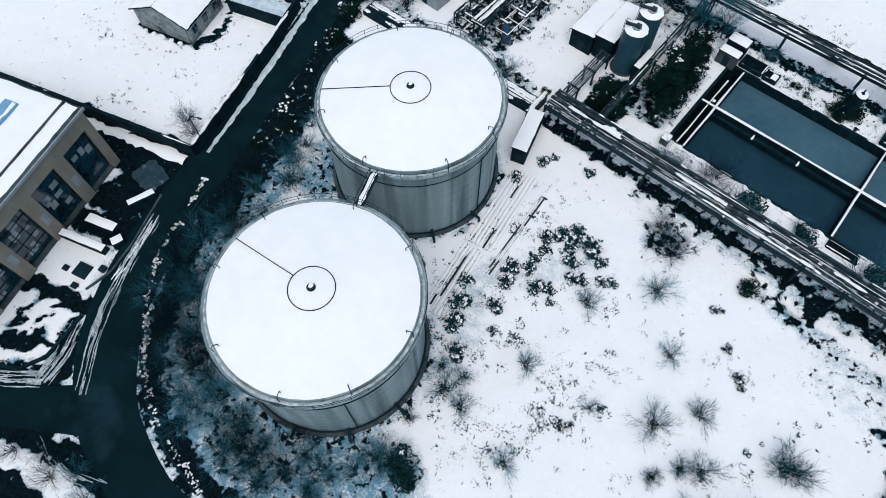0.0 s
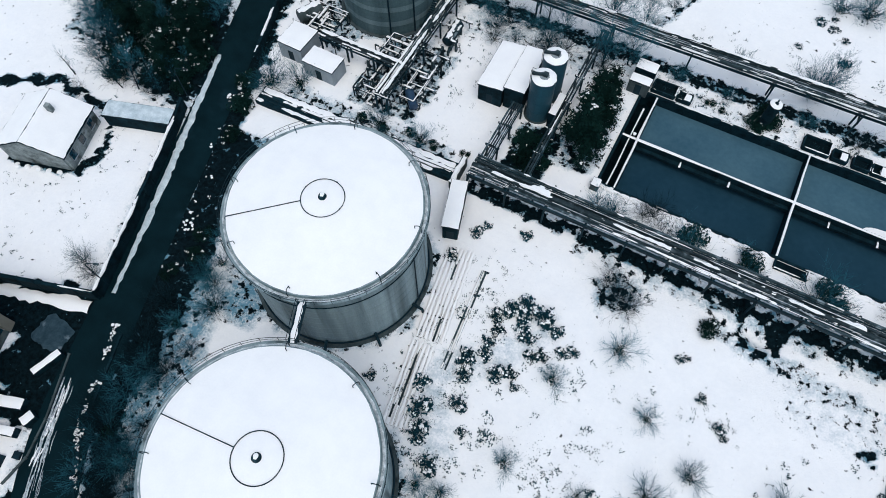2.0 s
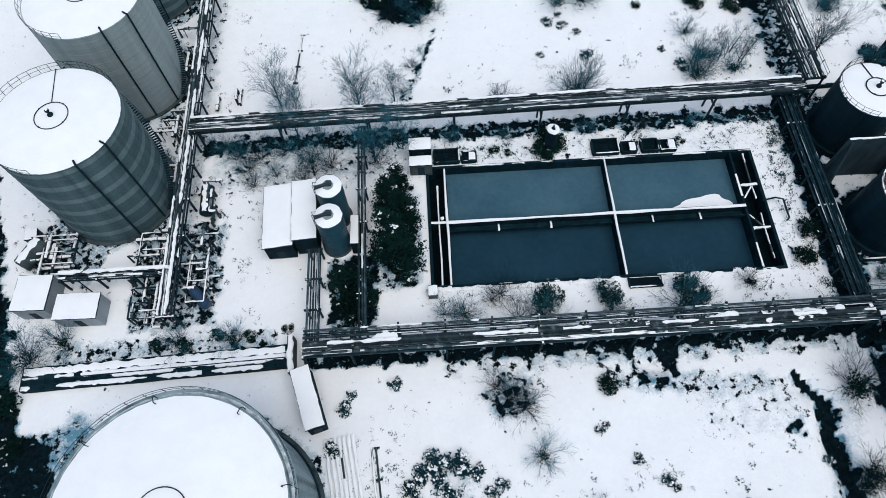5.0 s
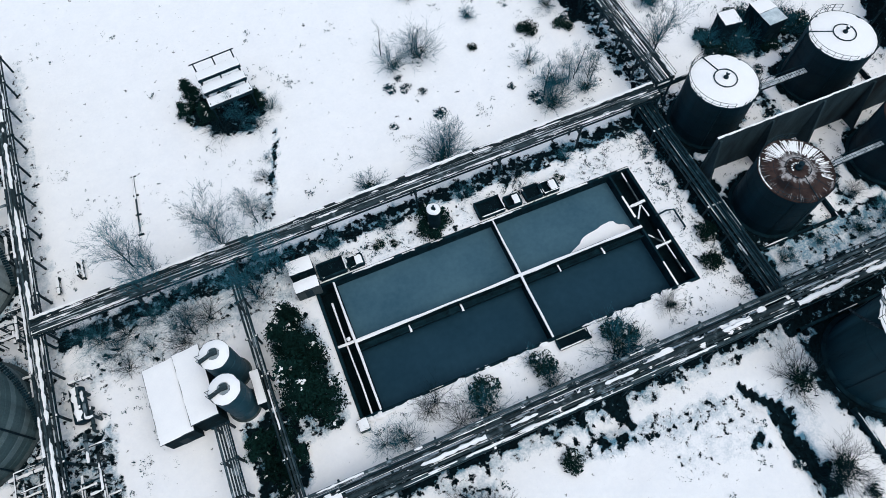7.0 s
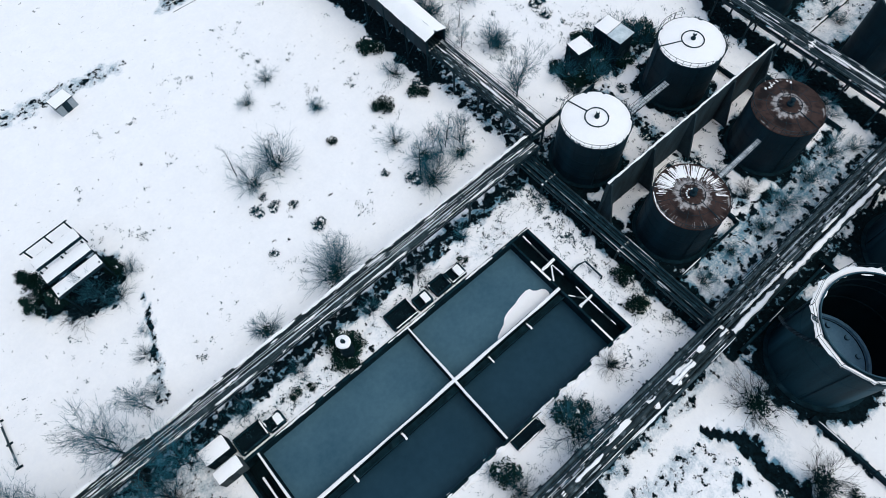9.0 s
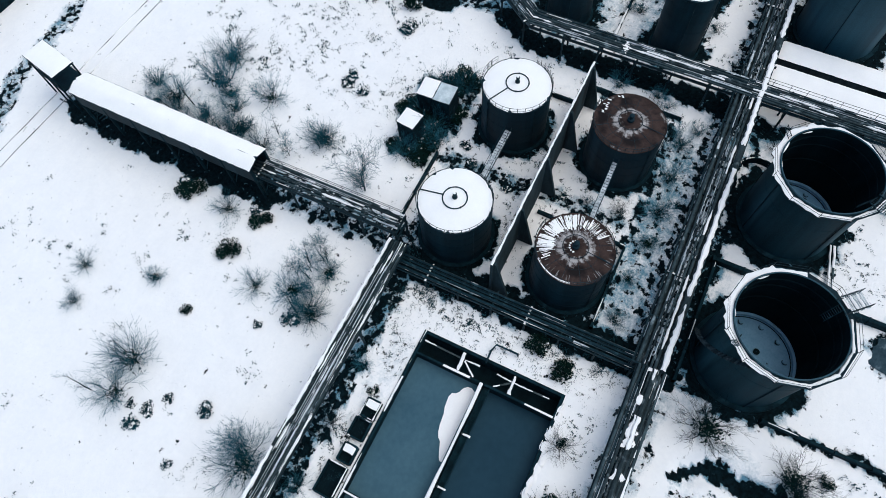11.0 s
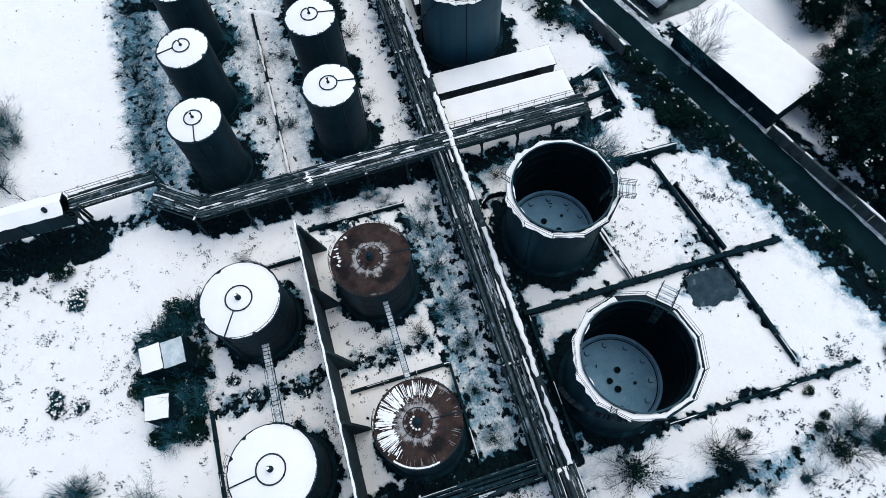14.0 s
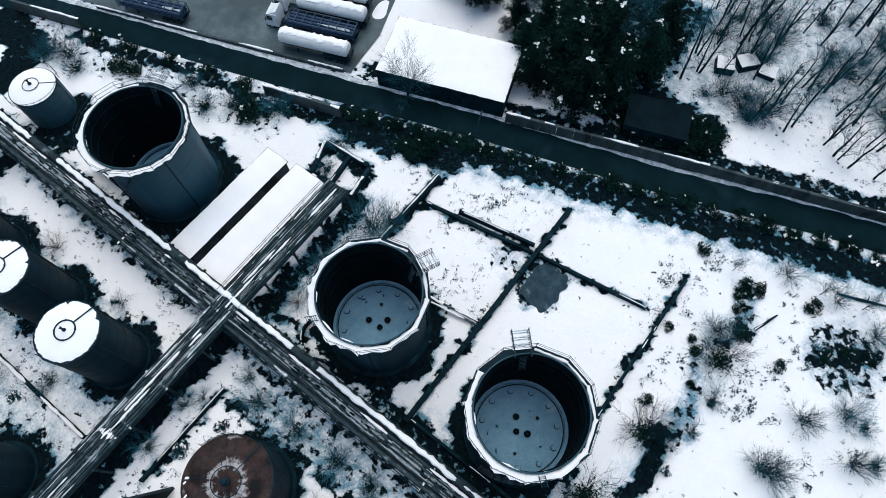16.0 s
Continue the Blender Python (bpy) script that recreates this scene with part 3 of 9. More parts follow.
    spot(0.9, -18.5, 119.5, 2.2, 1.6)
    lane(0.8, 0.1, 0.6, (-9.6, 112), (-11.6, 106), (-12.6, 103))
    lane(0.46, 0.3, 1.2, (-12, 105), (-15.0, 97))
    # pipework yard by the banded tank
    block(0.52, -52, 62.5, -41, 77, 1.0)
    block(0.5, -66, 70, -58, 77.5, 1.2)
    lane(0.26, 0.8, 1.6, (-46, 78), (-45, 140))
    # wood north of the house and beyond the road
    block(0.5, -91, 52, -79, 67, 4.0)
    lane(1.0, 2.5, 4.5, (-85, 70), (-79, 61.5), (-76.6, 53))
    lane(0.8, 1.0, 2.6, (43.5, 55.9), (62, 55.9))
    block(0.85, -82, 50, -74.5, 58, 3.0)
    block(0.75, 63, -22, 82, 3, 4.0)
    block(0.92, 50, -5, 62, 4, 2.0)
    block(0.12, 18, -48, 62, -8, 6.0)
    for e in (-0.85, 0.85):
        lane(1.0, 0.5, 0.9, (-108, 80 + e), (-100.2, 80.2 + e), (-94.6 + e, 79.0 + e), (-91.0 + e, 76.4), (-88.9 + e, 73.3), (-86.7 + e, 68.9 + 0.4 * e), (-80.0, 65.5 + e), (-76.0, 62.0 + e))
    lane(0.9, 0.5, 1.1, (-87.4, 88.0), (-85.8, 84.0), (-83.6, 78.9), (-81.3, 72.5))
    block(0.5, -100, 54, -88, 69, 4.0)
    lane(0.9, 0.5, 1.3, (-105, 38), (-95, 44), (-84, 43), (-76, 46))
    lane(0.9, 0.5, 1.1, (-90, 29.4), (-85, 30.6), (-80, 32.0), (-79, 36), (-80.6, 40))
    lane(1.0, 1.8, 2.6, (-82, 11.6), (-70, 11.6))
    # forecourt by the tall hall
    block(1.0, -69, 4, -59, 17.5, 1.0)
    lane(1.0, 2.6, 3.4, (-71, 13.6), (-62, 14))
    lane(0.95, 1.4, 2.4, (-68, 0.5), (-57, 4))
    lane(1.0, 0.8, 1.3, (-66, -9.8), (-59.5, -7.8), (-54.7, -6.5))
    lane(0.9, 1.2, 2.4, (-53.6, -10), (-51.0, -15.5), (-56.5, -19.0))
    lane(1.0, 0.9, 1.4, (-60, -16.4), (-57.6, -14.4), (-56.2, -13.2))
    lane(0.95, 0.25, 0.7, (-60.6, -14.5), (-61.2, -11.3), (-61.8, -9.7))
    lane(0.95, 0.2, 0.6, (-58.6, -9.4), (-58.2, -12.4))
    lane(0.8, 0.5, 1.4, (-46, -18.6), (-42.5, -20.4), (-39, -18.6))
    lane(1.0, 0.9, 1.5, (-53, -24.2), (-46.6, -20.8), (-40.4, -18.4), (-35.4, -19.6))
    lane(1.0, 1.2, 2.2, (-50, -28.5), (-45.5, -26.4), (-38, -25.5))
    lane(0.42, 0.8, 2.6, (-32, 160), (-10, 152), (6, 150))
    lane(0.85, 0.6, 1.5, (94, 32), (92, 37), (85, 36.5), (86, 31.6), (94, 32))
    # dark verge and yard beyond the gate
    lane(0.8, 0.7, 1.8, (95, 27.6), (107, 32.6), (117, 33.6), (129, 38.2), (138, 40.6))
    lane(0.30, 2.0, 4.6, (104, 35), (117, 36.5), (128, 40), (138, 44))
    lane(1.0, 2.6, 3.2, (150, 45.6), (142.6, 46.4), (140.4, 52.6))
    # cinder heap
    lane(0.56, 0.6, 2.6, (20, 156), (33, 158.5), (43, 162.7), (60, 164))
    # dead stalks stand through the thin snow; their shade is painted in here
    wash(0.36, 4.0, 9.0, (-55, 24), (-48, 4), (-38, -4), (-25, -6), (-12, 1))
    wash(0.34, 2.0, 5.0, (-56, 48), (-50, 40), (-46, 27))
    wash(0.30, 1.0, 4.0, (-15, 22), (-20, 30), (-13, 36), (-10, 42))
    wash(0.42, 6.0, 9.0, (107, 126), (108, 156))
    wash(0.26, 2.0, 6.0, (48, 118), (52, 140))
    wash(0.30, 1.5, 4.0, (82, 36), (82, 56))
    wash(0.12, 1.5, 3.5, (82.5, 62), (82.5, 95))
    wash(0.30, 1.0, 3.0, (45, 63.6), (79, 64))
    wash(0.10, 2.0, 5.0, (-40, 87), (-14, 88))
    wash(0.24, 1.0, 3.0, (36, 15), (34, 30), (36, 44), (40, 52))
    wash(0.22, 1.0, 3.0, (44, 53), (60, 53))
    wash(0.34, 3.0, 7.0, (92, 97), (130, 97))
    wash(0.22, 3.0, 7.0, (92, 86), (134, 86))
    wash(0.22, 3.0, 6.0, (92, 73), (134, 73))
    wash(0.3, 4.0, 9.0, (135, 74), (138, 96))
    wash(0.26, 10.0, 16.0, (24, -44), (60, -16))
    wash(0.3, 2.0, 5.5, (96, 27.6), (78, 21.8), (50, 12.8), (24, 4.2))
    return bare, stalk_shade


def build_ground():
    def axis(lo, hi, step, stops):
        a = list(np.arange(lo, hi + 1e-6, step))
        for s in stops:
            a[int(np.argmin([abs(v - s) for v in a]))] = s
        far = [1.5, 4, 9, 18, 35, 70, 140, 300, 700, 1500]
        return np.array([lo - v for v in reversed(far)] + a + [hi + v for v in far])

    xs, ys = axis(-112, 160, 0.62, (POOL[0], POOL[2])), axis(-60, 172, 0.62, (POOL[1], POOL[3]))
    X, Y = np.meshgrid(xs, ys)
    bare, stalk_shade = bare_shade_map(X, Y)
    rng = np.random.default_rng(4)
    Z = np.zeros(X.shape)
    for k in range(26):
        a, w = rng.uniform(0, 2 * np.pi), rng.uniform(2.5, 14)
        Z += 0.0045 * w ** 0.6 * np.sin((X * np.cos(a) + Y * np.sin(a)) * 2 * np.pi / w + rng.uniform(0, 6))
    Z -= 0.08 * np.clip(bare - 0.3, 0, 1)
    d = np.minimum(line_distance(X, Y, ROAD), line_distance(X, Y, BRANCH))
    flat = soft(d, 3.6, 6.5)
    Z = Z * (1 - flat) - 0.06 * soft(d, 4.6, 5.2)
    pool_edge = np.hypot(np.maximum(np.maximum(POOL[0] - X, X - POOL[2]), 0), np.maximum(np.maximum(POOL[1] - Y, Y - POOL[3]), 0))
    Z *= 1 - soft(pool_edge, 0.2, 1.5)
    # ditch and pit in the waste ground
    Z -= 0.9 * soft(line_distance(X, Y, [(33.4, 49.6), (34.8, 47.4), (34.4, 42.3), (35.2, 38.4), (35.5, 36.4)]), 0.7, 2.0)
    Z -= 1.1 * soft(np.hypot((X - 15.2) / 2.6, (Y - 54) / 1.7), 0.5, 1.3)
    ny, nx = X.shape
    verts = np.stack([X, Y, Z], -1).reshape(-1, 3)
    idx = np.arange(ny * nx).reshape(ny, nx)
    xc, yc = (xs[:-1] + xs[1:]) / 2, (ys[:-1] + ys[1:]) / 2
    keep = ~((xc[None, :] > POOL[0]) & (xc[None, :] < POOL[2]) & (yc[:, None] > POOL[1]) & (yc[:, None] < POOL[3]))
    quads = np.stack([idx[:-1, :-1], idx[:-1, 1:], idx[1:, 1:], idx[1:, :-1]], -1)[keep]
    me = bpy.data.meshes.new("ground")
    me.from_pydata(verts.tolist(), [], quads.tolist())
    me.polygons.foreach_set("use_smooth", [True] * len(me.polygons))
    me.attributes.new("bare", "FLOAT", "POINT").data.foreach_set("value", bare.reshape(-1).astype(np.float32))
    me.attributes.new("stalk_shade", "FLOAT", "POINT").data.foreach_set("value", stalk_shade.reshape(-1).astype(np.float32))
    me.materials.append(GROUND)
    tagged(new("ground", me), "snow-covered works ground with dark bare and shaded patches", "ground", kind="structure")


build_ground()


def ribbon(name, pts, widths, z, material, label, cat, crown=0.04, offset=0.0, wobble=0.0, seed=1):
    """A strip that follows a line on the ground."""
    g, n = Geo(), len(pts)
    rng = random.Random(seed)
    verts, faces = [], []
    for i, (x, y) in enumerate(pts):
        a, b = pts[max(i - 1, 0)], pts[min(i + 1, n - 1)]
        t = Vector((b[0] - a[0], b[1] - a[1])).normalized()
        s = Vector((t.y, -t.x))
        w = np.interp(i / (n - 1), np.linspace(0, 1, len(widths)), widths) / 2
        for k in (-1, -0.5, 0, 0.5, 1):
            o = offset + k * w + (rng.uniform(-wobble, wobble) if abs(k) == 1 else 0)
            verts.append((x + s.x * o, y + s.y * o, z + crown * (1 - k * k)))
    for i in range(n - 1):
        for k in range(4):
            j = i * 5 + k
            faces.append((j, j + 1, j + 6, j + 5))
    g.add(verts, faces)
    return tagged(part(name, g, material, None, smooth=True), label, cat, kind="structure")


ribbon("road", ROAD, ROAD_W, 0.02, ASPHALT, "wet dark asphalt road cleared of snow", "road")
ribbon("road_branch", BRANCH, [7.0, 5.4, 4.6, 4.4], 0.012, ASPHALT, "wet asphalt side road off the bend", "road")


def fine_line(pts, step=1.2):
    out = []
    for a, b in zip(pts[:-1], pts[1:]):
        n = max(1, int(math.dist(a, b) / step))
        out += [(a[0] + (b[0] - a[0]) * i / n, a[1] + (b[1] - a[1]) * i / n) for i in range(n)]
    return out + [pts[-1]]


# ploughed snow along both kerbs
road_fine = fine_line(ROAD)
i_east = min(range(len(road_fine)), key=lambda i: math.dist(road_fine[i], (24.5, -2.6)))
ribbon("trim", fine_line([(-62.2, 19.6), (-65.6, 31), (-70.2, 45), (-72.2, 51), (-75, 60)], 0.7), [0.5, 1.0, 1.2, 1.0, 0.8], 0.04, THIN_SNOW, "ridge of ploughed snow between wall and road", "snow bank", crown=0.14, wobble=0.16, seed=3)
ribbon("trim", road_fine[i_east:], [0.7, 0.7, 0.8, 0.9], 0.03, SNOW_DIRTY, "thin grey snow ridge at the road edge", "snow bank", crown=0.1, offset=2.35, wobble=0.14, seed=5)


def snow_streaks(label, line, n, spread, lo, hi, width, seed, material=None):
    """Thin slush ridges left by wheels, strewn to both sides of a line."""
    rng, g = random.Random(seed), Geo()
    pts = fine_line(line, 0.5)
    for k in range(n):
        i = rng.randrange(len(pts) - 2)
        m = min(len(pts) - 1, i + max(2, int(rng.uniform(lo, hi) / 0.5)))
        off = rng.uniform(-spread, spread)
        w = rng.uniform(0.3, 1.0) * width
        for j in range(i, m):
            (ax, ay), (bx, by) = pts[j], pts[j + 1]
            L = math.dist((ax, ay), (bx, by)) or 1.0
            sx, sy = (by - ay) / L, -(bx - ax) / L
            o = off + 0.12 * noise.noise((j * 0.4, k * 7.0, 0))
            e = 1.0 if i < j < m - 1 else 0.5
            g.drift((ax + sx * o, ay + sy * o, 0.05), (bx + sx * o + (bx - ax) * 0.3, by + sy * o + (by - ay) * 0.3, 0.05), w * e, 0.04, rng, 0.0, 0.4)
    return tagged(part("slush_streaks", g, material or SNOW_DIRTY, None, smooth=True), label, "slush", kind="stuff")


def snow_clots(label, line, n, spread, size, seed):
    """Clots of snow caught in the growth along a line."""
    rng, g = random.Random(seed), Geo()
    pts = fine_line(line, 0.4)
    for k in range(n):
        x, y = rng.choice(pts)
        s = size * rng.choice((0.4, 0.6, 0.8, 1.0, 1.6))
        g.clod(x + rng.gauss(0, spread), y + rng.gauss(0, spread), rng.uniform(0.1, 0.5), s, rng, 4)
    return tagged(part("snow_clots", g, SNOW, None), label, "snow", kind="stuff")


snow_streaks("wheel-drawn slush streaks beside the forecourt", [(-60.0, 9.6), (-56.7, 1.2), (-53.6, -4.9), (-50.4, -9.6), (-46.6, -14.0)], 60, 0.9, 2.0, 7.0, 0.2, 1)
snow_streaks("fan of slush streaks at the road junction", [(-54.6, -8.0), (-52.4, -12.5), (-51.6, -16.0), (-55.0, -18.8), (-60, -22)], 80, 1.2, 1.5, 6.0, 0.2, 2)
snow_streaks("bright snow strip on the forecourt edge", [(-59.6, 8.6), (-57.0, 2.0), (-55.8, -2.4)], 16, 0.4, 1.0, 3.0, 0.3, 3, SNOW)
snow_streaks("bent wheel tracks in slush beside the side road", [(-46.4, -19.6), (-43, -20.4), (-39.4, -20.2), (-35.5, -18.6)], 10, 0.8, 2.0, 5.0, 0.25, 4)
snow_clots("clots of snow along the kerb of the bend", [(-58.6, 16), (-54.4, 4.6), (-50.4, -0.6), (-44.1, -6.2), (-39.1, -8.9), (-34.1, -10.6), (-26.4, -11.8)], 120, 0.16, 0.26, 5)
snow_clots("clots of snow on the dark verge hedge", [(137, 38.8), (117, 32.4), (106, 30.0)], 22, 0.5, 0.32, 6)
snow_clots("clots of snow on the roadside hedge", [(94, 25.2), (78, 19.4), (50, 9.6), (24, 0.6), (0, -7.5)], 38, 0.6, 0.32, 7)
snow_clots("clots of snow on the verge by the large tank", [(-69, 60), (-63, 43), (-58, 27)], 34, 0.8, 0.3, 8)


def low_wall(name, label, pts, h, w, material, snow=0.85, gap=0.03, seed=0, panel=2.6):
    """A wall of cast panels with a coping of snow."""
    t = thing(name, label, "wall", *pts[0], kind="structure")
    ox, oy = pts[0]
    rng = random.Random(seed)
    cap = Geo()
    for a, b in zip(pts[:-1], pts[1:]):
        L = math.dist(a, b)
        n = max(1, round(L / panel))
        for i in range(n):
            p = [a[k] + (b[k] - a[k]) * (i + 0.01) / n for k in (0, 1)]
            q = [a[k] + (b[k] - a[k]) * (i + 0.99) / n for k in (0, 1)]
            hh = h + rng.uniform(-0.04, 0.04)
            g = Geo().beam((p[0] - ox, p[1] - oy, hh / 2 - 0.1), (q[0] - ox, q[1] - oy, hh / 2 - 0.1), w, hh + 0.2)
            g.beam((p[0] - ox, p[1] - oy, hh / 2), (p[0] - ox + (q[0] - p[0]) * 0.06, p[1] - oy + (q[1] - p[1]) * 0.06, hh / 2), w + 0.14, hh + 0.06)
            part("panel", g, material, t)
        if snow:
            cap.drift((a[0] - ox, a[1] - oy, h + 0.02), (b[0] - ox, b[1] - oy, h + 0.02), w * snow * 1.4, 0.14, rng, gap, 0.7)
    if snow:
        part("snow_cover", cap, SNOW, t, smooth=True)
    return t


low_wall("wall_yard", "concrete yard wall with snow coping beside the road", [(-104, 5.6), (-84, 11.8), (-63.2, 18.2)], 2.3, 0.5, DARK_CONCRETE, 0.35, 0.35, 1)
ribbon("trim", fine_line([(-104.6, 4.2), (-84.5, 10.4), (-63.6, 16.6)], 0.8), [0.8, 1.1, 1.9], 0.05, SNOW, "bank of snow at the foot of the yard wall", "snow bank", crown=0.3, wobble=0.3, seed=9)
low_wall("wall_roadside", "dark wall beside the road with snow coping", [(-63.2, 18.4), (-67.0, 31), (-71.6, 45), (-73.2, 49)], 2.3, 0.45, DARK_CONCRETE, 0.9, 0.10, 2)
low_wall("wall_works", "stained low works wall along the road", [(-83, 107), (-75.6, 83), (-69.0, 62)], 1.7, 0.45, DARK_CONCRETE, 0.8, 0.14, 3)
low_wall("wall_east", "grey concrete wall along the road with snow coping", [(75.9, 13.0), (50, 3.6), (26.5, -4.6), (10, -10.5)], 2.2, 0.4, CONCRETE, 0.75, 0.25, 4)
low_wall("wall_gate", "pale concrete wall panels with thick snow coping", [(107.0, 30.6), (95.4, 26.9)], 2.2, 0.45, CONCRETE, 0.95, 0.05, 5)
low_wall("wall_lot", "low concrete kerb wall of the lorry park", [(140, 35.0), (122, 28.6), (100.5, 20.6)], 0.6, 0.3, CONCRETE, 0.9, 0.2, 6)
low_wall("wall_corner", "grey wall of the yard gate with snow coping", [(150, 43.0), (138.4, 39.0)], 2.2, 0.35, CONCRETE, 0.9, 0.15, 7)


def settling_basin():
    x0, y0, x1, y1 = POOL
    t = thing("settling_basin", "sunken concrete settling basin in four flooded cells", "basin", x0, y0)
    rng = random.Random(7)
    W, H = x1 - x0, y1 - y0
    deep = -3.4

    def wall(ax, ay, bx, by, w, top, snow=1.0, gap=0.02, mat=DARK_CONCRETE, name="wall"):
        g = Geo().beam((ax, ay, (top + deep) / 2), (bx, by, (top + deep) / 2), w, top - deep)
        wob = part(name, g, mat, t)
        if snow:
            part("snow_cover", Geo().drift((ax, ay, top), (bx, by, top), w * snow * 1.15, 0.12, rng, gap, 0.6 if gap > 0.1 else 3.2), SNOW, wob, smooth=True)

    xl, xr, ym, xm = 2.7, 44.5, 9.8, 26.1
    wall(0.2, 0.0, 0.2, H, 0.4, 0.15, 0.0)
    wall(W - 0.2, 0.0, W - 0.2, H, 0.4, 0.15, 0.0)
    wall(0.0, 0.2, W, 0.2, 0.4, 0.12, 0.7, 0.45)
    wall(0.0, H - 0.2, W, H - 0.2, 0.4, 0.2, 0.7, 0.25)
    wall(xl, 0.4, xl, H - 0.4, 0.36, 0.1, 1.0, 0.0)
    wall(xl - 1.15, 0.4, xl - 1.15, H - 3.0, 0.22, -0.3, 1.2, 0.0)
    wall(xr, 0.4, xr, H - 0.4, 0.28, 0.05, 1.05, 0.05)
    wall(xl, ym, xr, ym, 0.42, 0.25, 1.0, 0.0)
    wall(0.2, ym + 0.15, xl, ym + 0.15, 0.3, 0.05, 1.2, 0.0)
    wall(xm, 0.4, xm, H - 0.4, 0.32, 0.2, 1.0, 0.0)
    # walkway hung under the long wall
    for k, (a, b) in enumerate(((xl + 0.3, xm - 0.3), (xm + 0.3, xr - 0.2))):
        part("launder", Geo().box(a, ym - 1.15, -0.95, b, ym - 0.32, -0.72).box(a, ym - 1.2, -0.95, b, ym - 1.08, -0.35), DARK_CONCRETE, t)
        for u in (0.3, 0.62) if k == 0 else (0.28, 0.65):
            x = a + (b - a) * u
            part("bracket", Geo().box(x - 0.12, ym - 1.3, -0.55, x + 0.12, ym - 0.3, -0.3), CONCRETE, t)
            part("snow_cover", Geo().drift((x, ym - 1.5, -0.3), (x, ym - 0.5, -0.3), 0.3, 0.08, rng, 0, 0.3), SNOW, t)
    # weirs and braces in the narrow outlet channel
    for e, yb, far_y in ((1, 13.2, 18.6), (-1, 6.3, 1.6)):
        for nm, p, q, w in (("beam", (xr + 0.2, yb), (W - 0.5, yb + 0.1), 0.42), ("brace", (xr + 0.25, yb - 2.1 * e), (W - 1.5, yb - 0.3 * e), 0.2), ("brace", (W - 1.25, yb - 2.3 * e), (W - 1.35, yb - 0.3 * e), 0.18), ("rail", (W - 1.35, yb), (W - 1.25, far_y), 0.18)):
            ob = part(nm, Geo().beam((*p, -0.12), (*q, -0.12), w, 0.24), CONCRETE, t)
            part("snow_cover", Geo().drift((*p, 0.0), (*q, 0.0), w * 1.25, 0.09, rng, 0.03, 0.4), SNOW, ob)
    # snow hanging over the south edge, and a small inlet chamber there
    bank = Geo()
    for k in range(70):
        x = rng.uniform(0.5, W - 0.5)
        if abs(x - 28.2) > 3.0:
            bank.clump(x, rng.uniform(-0.45, 0.12), 0.02, rng.uniform(0.3, 1.1), rng.uniform(0.2, 0.5), rng.uniform(0.1, 0.3), rng)
    part("snow_bank", bank, SNOW, t, smooth=True)
    for a, b in (((26.2, -1.5), (30.6, -1.5)), ((26.2, -1.4), (26.2, -0.1)), ((30.6, -1.4), (30.6, -0.1))):
        rim = part("chamber_rim", Geo().beam((*a, 0.1), (*b, 0.1), 0.2, 0.6), DARK_CONCRETE, t)
        part("snow_cover", Geo().drift((*a, 0.4), (*b, 0.4), 0.24, 0.08, rng, 0.1, 0.4), SNOW, rim)
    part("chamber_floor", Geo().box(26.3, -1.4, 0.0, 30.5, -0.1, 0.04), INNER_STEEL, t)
    # bent pipe at the outlet corner
    part("outlet_pipe", Geo().tube([(W - 0.6, ym + 0.6, 0.3), (W + 0.9, ym + 0.6, 0.9), (W + 1.9, ym + 0.3, 0.9), (W + 2.0, ym - 2.6, 0.7), (W + 2.0, ym - 2.6, 0.0)], 0.13, 8), IRON, t, smooth=True)
    # valve on the crossing
    v = part("valve", Geo().tube([(xl - 0.7, ym + 0.5, 0.1), (xl - 0.7, ym + 0.5, 0.6)], 0.16), CONCRETE, t)
    part("snow_cover", Geo().clump(xl - 0.7, ym + 0.5, 0.6, 0.3, 0.3, 0.2, rng), SNOW, v)
    # floors, ice and water
    part("floor", Geo().box(0.0, 0.0, deep - 0.3, W, H, deep), DARK_CONCRETE, t)

    def sheet(name, ax, ay, bx, by, z, mat, label):
        g = Geo()
        n, m = 24, 10
        g.add([(ax + (bx - ax) * i / n, ay + (by - ay) * j / m, z) for j in range(m + 1) for i in range(n + 1)],
              [(j * (n + 1) + i, j * (n + 1) + i + 1, (j + 1) * (n + 1) + i + 1, (j + 1) * (n + 1) + i) for j in range(m) for i in range(n)])
        return part(name, g, mat, t, label, smooth=True)

    sheet("ice", xl + 0.25, ym + 0.3, xm - 0.2, H - 0.4, -1.55, ICE, "smooth grey ice film")
    far = sheet("ice", xm + 0.2, ym + 0.3, xr - 0.16, H - 0.4, -1.55, ICE, "smooth grey ice film with a snow patch")
    sheet("water", xl + 0.25, 0.4, xm - 0.2, ym - 0.3, -1.9, WATER, "still dark water")
    sheet("water", xm + 0.2, 0.4, xr - 0.16, ym - 0.3, -1.9, WATER, "still dark water")
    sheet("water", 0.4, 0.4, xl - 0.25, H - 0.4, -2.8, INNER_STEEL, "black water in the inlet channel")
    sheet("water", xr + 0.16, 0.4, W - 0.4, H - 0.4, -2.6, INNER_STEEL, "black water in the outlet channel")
    # snow lying on the ice
    g = Geo()
    verts, n = [(40.0, ym + 0.9, -1.50)], 40
    for k in range(n):
        a = 2 * math.pi * k / n
        ca, sa = math.cos(a), math.sin(a)
        r = 1.0 + 0.05 * math.sin(7 * a) + rng.uniform(-0.03, 0.03)
        x = 38.8 + 4.6 * ca * r + (0.6 if sa > 0 else 0.0) * sa
